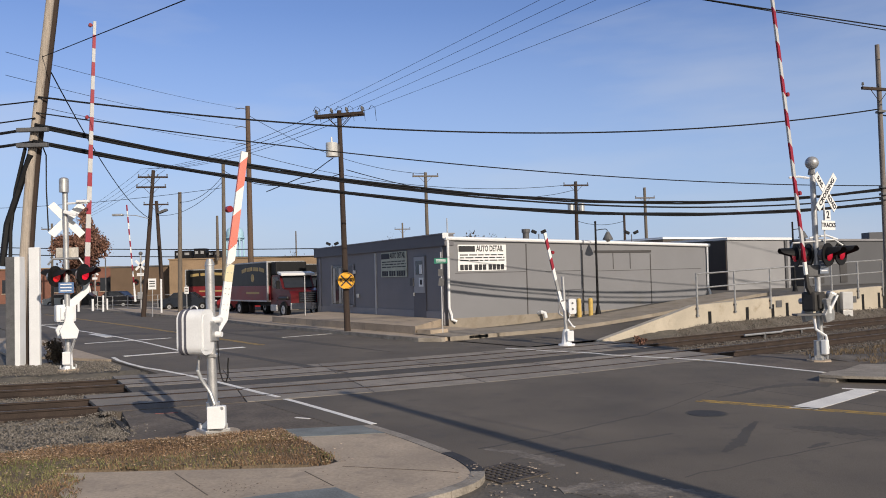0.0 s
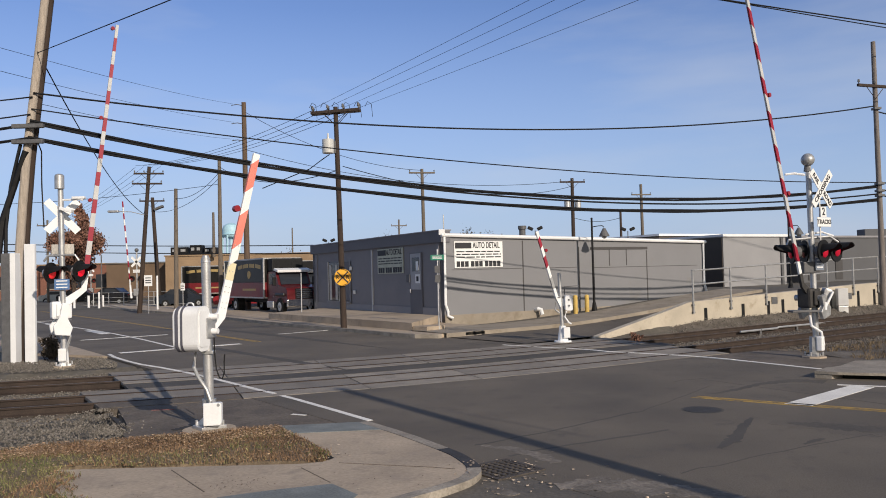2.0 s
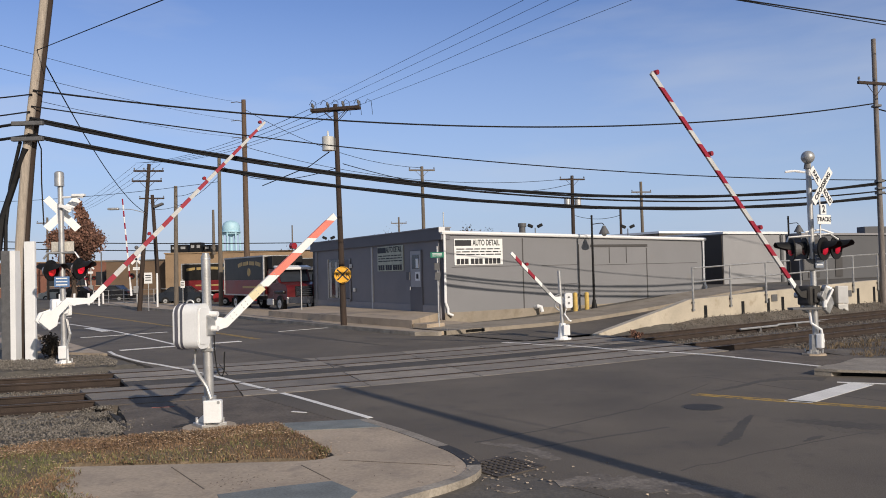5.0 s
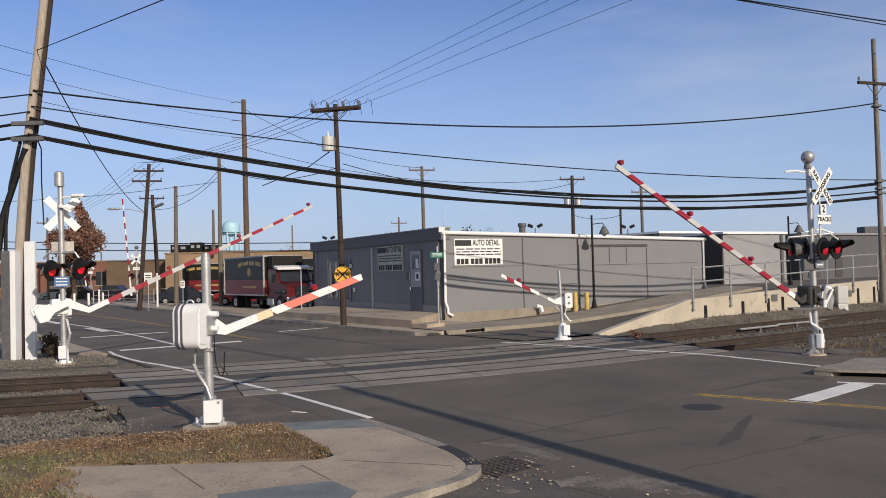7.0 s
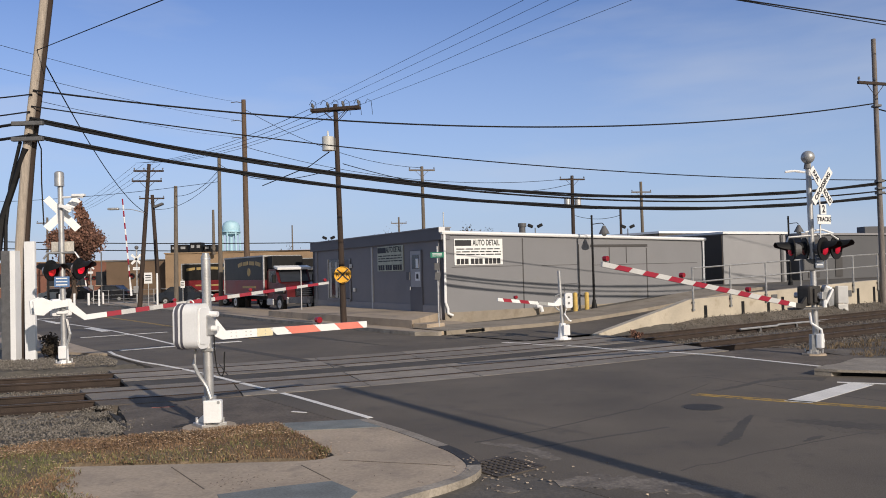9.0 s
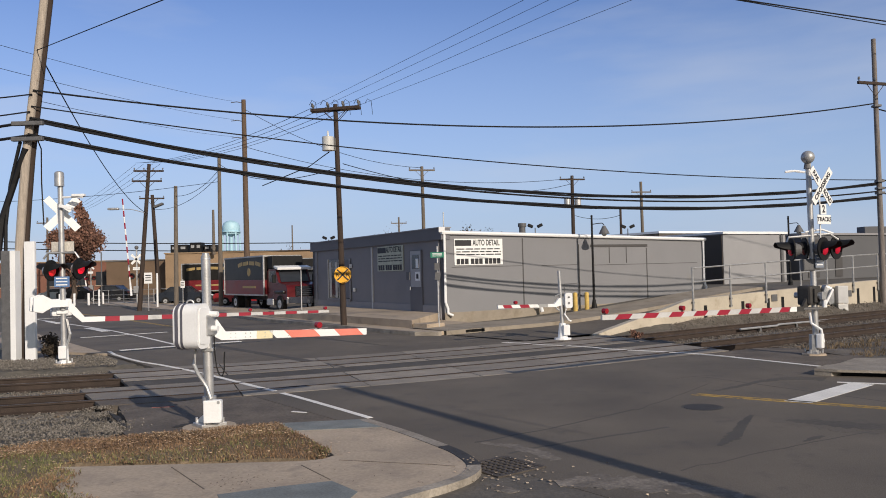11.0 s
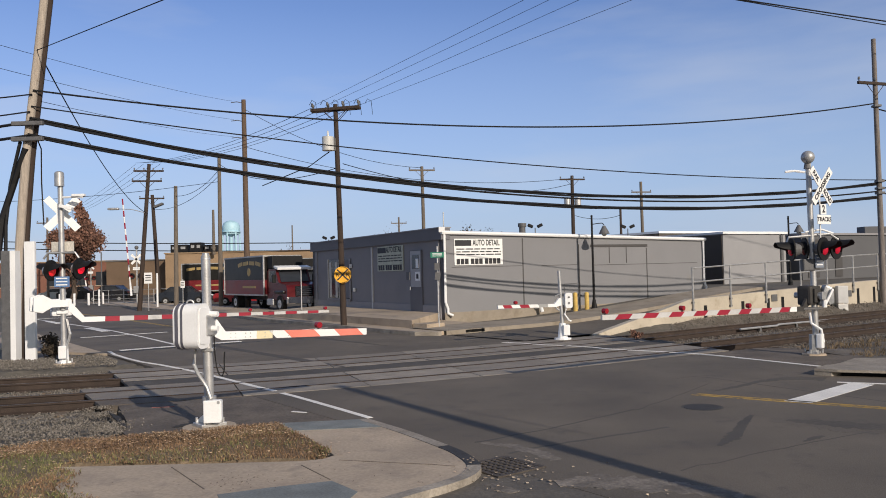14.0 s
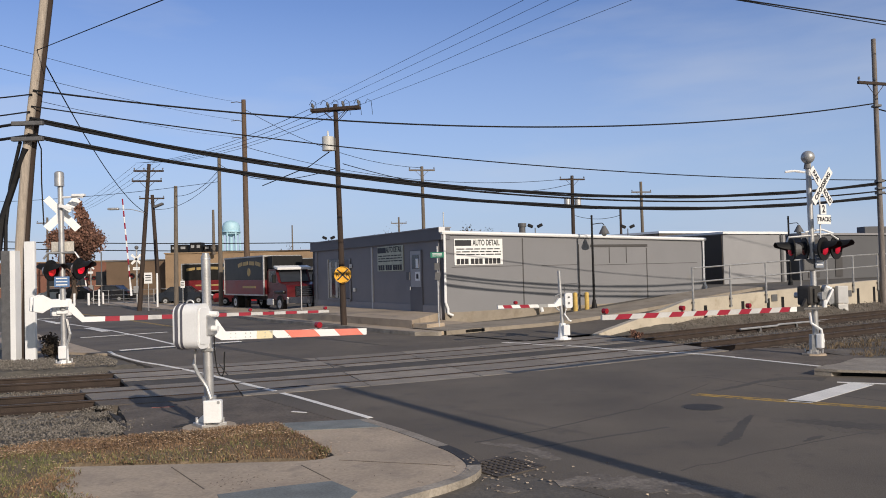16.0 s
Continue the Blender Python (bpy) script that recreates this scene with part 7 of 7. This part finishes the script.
def tree(label, at, height, spread, count, material, seed, leaf=0.16, name="tree", cone=0.0):
    """Tapered trunk, forking limbs and many small leaf clumps."""
    rnd = random.Random(seed)
    t = thing(name, label, "tree", at)
    bm = bmesh.new()
    tips = []

    def limb(a, d, ln, r, depth):
        pts = [a]
        for i in range(3):
            d = (d + Vector((rnd.uniform(-0.22, 0.22), rnd.uniform(-0.22, 0.22), rnd.uniform(-0.02, 0.16)))).normalized()
            pts.append(pts[-1] + d * ln / 3)
        tube(bm, pts, r, 6 if depth < 2 else 4, r * 0.6)
        tips.extend(pts[1:] if depth else pts[-1:])
        if depth < 4:
            for k in range(3 if depth else 5):
                side = Vector((rnd.uniform(-1, 1), rnd.uniform(-1, 1), rnd.uniform(0.0, 0.7))).normalized()
                limb(pts[rnd.choice((2, 3)) if depth else rnd.choice((1, 2, 3))], (d * 0.55 + side * spread).normalized(), ln * rnd.uniform(0.6, 0.78), r * 0.5, depth + 1)
    limb(Vector((0, 0, -0.2)), Vector((0, 0, 1)), height * 0.4, height * 0.022, 0)
    def taper(v):
        """Draw the crown in towards its top and spread it lower down."""
        k = 1 + cone * (0.55 - v.z / height)
        return Vector((v.x * k, v.y * k, v.z))
    for v in bm.verts:
        v.co = taper(v.co)
    part("trunk", bm, "bark", t)
    if count:
        verts, faces = [], []
        for k in range(count):
            c = rnd.choice(tips) + Vector((rnd.gauss(0, 0.28), rnd.gauss(0, 0.28), rnd.gauss(0, 0.25))) * min(1.0, height / 6)
            m = Euler((rnd.uniform(0, 6), rnd.uniform(0, 6), rnd.uniform(0, 6))).to_matrix()
            b = len(verts)
            s = leaf * rnd.uniform(0.6, 1.4)
            for v in ((-1, 0, 0), (0, -0.6, 0.15), (1, 0, 0), (0, 0.6, 0.15)):
                verts.append(tuple(taper(c) + m @ (Vector(v) * s)))
            faces += [(b, b + 1, b + 2), (b, b + 2, b + 3)]
        me = bpy.data.meshes.new("crown")
        me.from_pydata(verts, [], faces)
        me.materials.append(M[material])
        cr = new("crown", me)
        cr.parent = t
        tagged(cr, kind="stuff")
    return t


def far_signal(at, arm_len, lean, label):
    p = thing("far_crossing_signal", label, "crossing signal", at, group="far crossing signals")
    part("mast", cyl(bmesh.new(), (0, 0, 0), (0, 0, 4.8), 0.08, 0.07, 10), "alu", p)
    part("bell", ball(bmesh.new(), (0, 0, 4.9), 0.17, 10), "dark_grey", p)
    for k in (45, -45):
        part("blade", box(bmesh.new(), (1.15, 0.02, 0.2), (0.0, -0.1, 3.9), Matrix.Rotation(radians(k), 3, "Y")), "white_sheet", p)
    part("track_plate", box(bmesh.new(), (0.6, 0.02, 0.26), (0, -0.1, 3.1)), "white_sheet", p)
    for x in (-0.4, 0.4):
        light_unit(p, (x, -0.12, 2.45), (0.3, -0.95, 0), False)
    part("gate_motor", box(bmesh.new(), (0.5, 0.4, 0.6), (0, 0, 1.3), None, 0.05), "alu", p)
    d = Vector((math.sin(radians(lean)), 0, math.cos(radians(lean))))
    n = 14
    a = Vector((-0.45, -0.25, 1.5))
    arm = part("gate_arm", cyl(bmesh.new(), a - d * 0.7, a + d * 0.4, 0.1, 0.08, 8), "white_paint", p)
    for i in range(n):
        part("stripe", cyl(bmesh.new(), a + d * (0.4 + arm_len * i / n), a + d * (0.4 + arm_len * (i + 1) / n), 0.065, 0.062, 6), "red_sheet" if i % 2 else "white_sheet", arm)


def post(name, label, at, h, r, material, plate_size=None, plate_mat="white_sheet", category="post"):
    p = thing(name, label, category, at)
    part("shaft", cyl(bmesh.new(), (0, 0, 0), (0, 0, h), r, r, 10), material, p)
    if plate_size:
        w, hh, z = plate_size
        part("plate", box(bmesh.new(), (w, 0.02, hh), (0, -r - 0.015, z), None, 0.004), plate_mat, p)
        for k in range(3):
            part("plate_bar", box(bmesh.new(), (w * 0.7, 0.006, hh * 0.09), (0, -r - 0.03, z + hh * (0.25 - 0.22 * k))), "text" if plate_mat == "white_sheet" else "white_paint", p)
    return p


def build_street():
    lamp_post((6.88, 36.4, 0.22), 4.3, 0.56)
    lamp_post((18.6, 42.5, 0.85), 3.75, 0.55)
    for x, y, in ((5.95, 36.0), (6.5, 36.15)):
        b = thing("bollard", "yellow-painted steel bollard by the grey wall", "bollard", (x, y, 0.12), group="bollards")
        part("shaft", cyl(bmesh.new(), (0, 0, 0), (0, 0, 0.9), 0.1, 0.1, 14), "bollard_yellow", b, smooth=True)
        part("cap", ball(bmesh.new(), (0, 0, 0.9), 0.1, 12, 0.6), "bollard_yellow", b, smooth=True)
    s = post("street_sign", "green street name plate on a thin steel post", (-0.22, 29.1, 0.12), 3.0, 0.03, "galv", (0.5, 0.2, 2.68), "green_sign", "road sign")
    part("sign_back", box(bmesh.new(), (0.18, 0.02, 0.26), (-0.02, -0.06, 2.25), None, 0.004), "dark_grey", s)
    part("sign_back", box(bmesh.new(), (0.2, 0.02, 0.28), (0.0, -0.06, 1.9), Matrix.Rotation(radians(8), 3, "Y"), 0.004), "dark_grey", s)
    tree("broad tree with rusty brown autumn leaves", (-35.8, 76.0, 0.0), 9.4, 0.9, 17000, "leaves", 6, 0.13, cone=1.3)
    tree("leafless tree with fine brown twigs", (-8.0, 96.0, 0.0), 7.6, 0.9, 500, "bush", 8, 0.1)
    tree("leafless tree with fine brown twigs", (-20.5, 104.0, 0.0), 6.6, 0.9, 500, "bush", 9, 0.1)
    tree("dark bare tree rising behind the workshop roof", (3.2, 80.0, 0.0), 6.3, 1.0, 2600, "bush", 10, 0.12)
    tree("dark bare tree rising behind the workshop roof", (5.6, 86.0, 0.0), 6.2, 1.0, 1600, "bush", 12, 0.1)
    tree("low dark bush at the foot of the tall pole", (-11.35, 22.9, -0.1), 0.95, 0.8, 1800, "bush", 14, 0.035, "bush")
    tree("small russet weed against the ramp wall", (5.9, 24.6, -0.1), 0.5, 1.2, 400, "leaves", 15, 0.03, "weed")
    far_signal((-26.2, 67.6, 0.0), 7.2, -4.5, "far crossing signal with raised striped arm")
    far_signal((-41.0, 92.0, 0.0), 4.6, -8, "distant crossing signal with raised striped arm")
    post("warning_post", "white parking sign on a pole by the yard", (-20.3, 54.4, 0.0), 2.6, 0.03, "galv", (0.55, 0.75, 2.25), "white_sheet", "sign")
    post("white_post", "slim white post at the yard entrance", (-21.0, 58.0, 0.0), 2.6, 0.07, "white_paint")
    post("white_post", "slim white post at the yard entrance", (-30.5, 63.5, 0.0), 2.1, 0.09, "white_paint", (0.5, 0.14, 1.2), "white_paint")
    post("white_post", "slim white post at the yard entrance", (-29.2, 67.0, 0.0), 1.4, 0.08, "white_paint")
    post("dark_post", "dark slim steel mast by the brick house", (-29.4, 68.0, 0.0), 4.6, 0.05, "dark_grey")
    post("sign_post", "small white notice on a thin post by the red truck", (-18.3, 55.5, 0.0), 2.1, 0.03, "galv", (0.3, 0.5, 1.75), "white_sheet", "sign")
    post("sign_post", "small white notice on a thin post by the box truck", (-7.3, 40.5, 0.13), 2.3, 0.03, "galv", None)
    for k in range(4):
        post("bollard", "short white bollard at the roadside", (-33.0 + 1.1 * k, 68.0 + 0.3 * k, 0.0), 1.1, 0.1, "white_paint", None, "white_sheet", "bollard")
    f = thing("chain_fence", "low chain-link fence by the yard", "fence", (-27.0, 70.0, 0.0))
    for k in range(8):
        part("fence_post", cyl(bmesh.new(), (k * 1.3 - 4, k * 0.1, 0), (k * 1.3 - 4, k * 0.1, 1.3), 0.035, 0.035, 6), "galv", f)
    for z in (0.15, 0.5, 0.85, 1.28):
        part("fence_rail", tube(bmesh.new(), [(-4, 0, z), (5.1, 0.7, z)], 0.018, 5), "galv", f)
    # roadside lamp head on the pole over the road
    c = thing("cobra_lamp", "grey cobra-head road lamp on a bracket", "street lamp", (-20.75, 54.9, 7.0))
    part("bracket", tube(bmesh.new(), [(0.1, 0, -0.2), (-0.8, -0.1, 0.05), (-1.7, -0.2, 0.1)], 0.03, 6), "galv", c)
    part("head", box(bmesh.new(), (0.75, 0.3, 0.16), (-2.0, -0.22, 0.1), None, 0.06), "galv", c)
    d = thing("cable_pipe", "pale steel pipe lying beside the rails", "pipe", (0, 0, 0))
    part("pipe", tube(bmesh.new(), [(9.57, 25.73, 0.06), (11.2, 26.75, 0.07), (11.25, 26.78, 0.1), (16.84, 30.27, 0.1), (24.0, 34.75, 0.2)], 0.035, 6), "galv", d)
    for k in (0.12, 0.35, 0.6, 0.85):
        part("bracket", box(bmesh.new(), (0.06, 0.06, 0.3), (9.57 + 7.27 * k, 25.73 + 4.54 * k, -0.06)), "dark_grey", d)
    # power cabinet and conduit on the grey wall
    g = thing("small_cabinet", "small grey electrical cabinet against the track wall", "cabinet", (15.98, 31.86, 0.22))
    part("case", box(bmesh.new(), (0.42, 0.25, 0.7), (0, 0, 0.62), None, 0.03), "grey_sheet", g)
    part("leg", box(bmesh.new(), (0.4, 0.2, 0.3), (0, 0, 0.1), None, 0.01), "galv", g)


# ---- assembly ----
build_ground()
build_roads()
build_cracks()
build_markings()
build_pavements()
build_drain()
build_shop()
build_town()
build_track_wall()
build_poles()
build_cables()
left_arm = build_left_signal()
right_arm = build_right_signal()
near_arm = build_pedestrian_gate()
far_arm = build_far_pedestrian_gate()
build_vehicles()
build_street()
build_verge()
build_ballast()
build_tracks()
build_crossing()


# ---- moving arms ----
def swing(arm, height, azimuth, rows):
    """Key an arm that turns about its pivot: rows of seconds and degrees above level."""
    walk(arm, [(t, Matrix.Translation((0, 0, height)) @ pose(0, 0, 0, 0, 0, azimuth) @ pose(0, 0, 0, 0, -a, 0)) for t, a in rows])


def motions():
    swing(left_arm, 1.608, 36.3, [(0, 87.8), (1.2, 87.8), (1.5, 87.6), (2, 82.6), (2.5, 75.8), (3, 69.7), (3.5, 63.7), (4, 57.6), (4.6, 50.6), (5.4, 41.4), (6, 34.6), (6.5, 29.0), (7, 24.0), (7.5, 19.1), (8, 14.3),
                               (8.5, 9.8), (9, 5.5), (9.5, 1.8), (9.9, -0.6), (10.2, -1.2), (16, -1.2)])
    swing(right_arm, 1.389, -143.6, [(0, 81.5), (1.2, 81.5), (1.5, 80.6), (2, 74.2), (2.5, 67.7), (3, 61.8), (3.5, 56.4), (4, 51.0), (4.6, 45.3), (5.4, 38.0), (6, 32.6), (6.5, 28.2), (7, 24.2), (7.5, 20.3), (8, 16.5),
                                    (8.5, 12.8), (9, 9.2), (9.5, 5.6), (10, 2.6), (10.4, 1.5), (16, 1.5)])
    swing(near_arm, 1.482, 38.8, [(0, 81.4), (1.2, 81.4), (1.5, 81.0), (2, 75.8), (2.5, 70.6), (3, 64.6), (3.5, 58.6), (4, 52.4), (4.6, 45.1), (5.4, 35.7), (6, 28.4), (6.5, 22.6), (7, 16.8), (7.5, 11.0), (8, 5.9), (8.5, 2.8), (9, 0.1), (9.5, -1.8), (9.8, -2.4), (16, -2.4)])
    swing(far_arm, 1.173, -149.4, [(0, 75.5), (1.2, 75.5), (1.5, 75.2), (2, 71.2), (2.5, 66.0), (3, 61.0), (3.5, 56.1), (4, 51.1), (4.6, 45.6), (5.4, 38.4), (6, 33.0), (6.5, 28.4), (7, 23.8), (7.5, 19.4), (8, 15.0),
                                  (8.5, 10.6), (9, 6.5), (9.5, 2.8), (9.8, 1.4), (16, 1.2)])


motions()
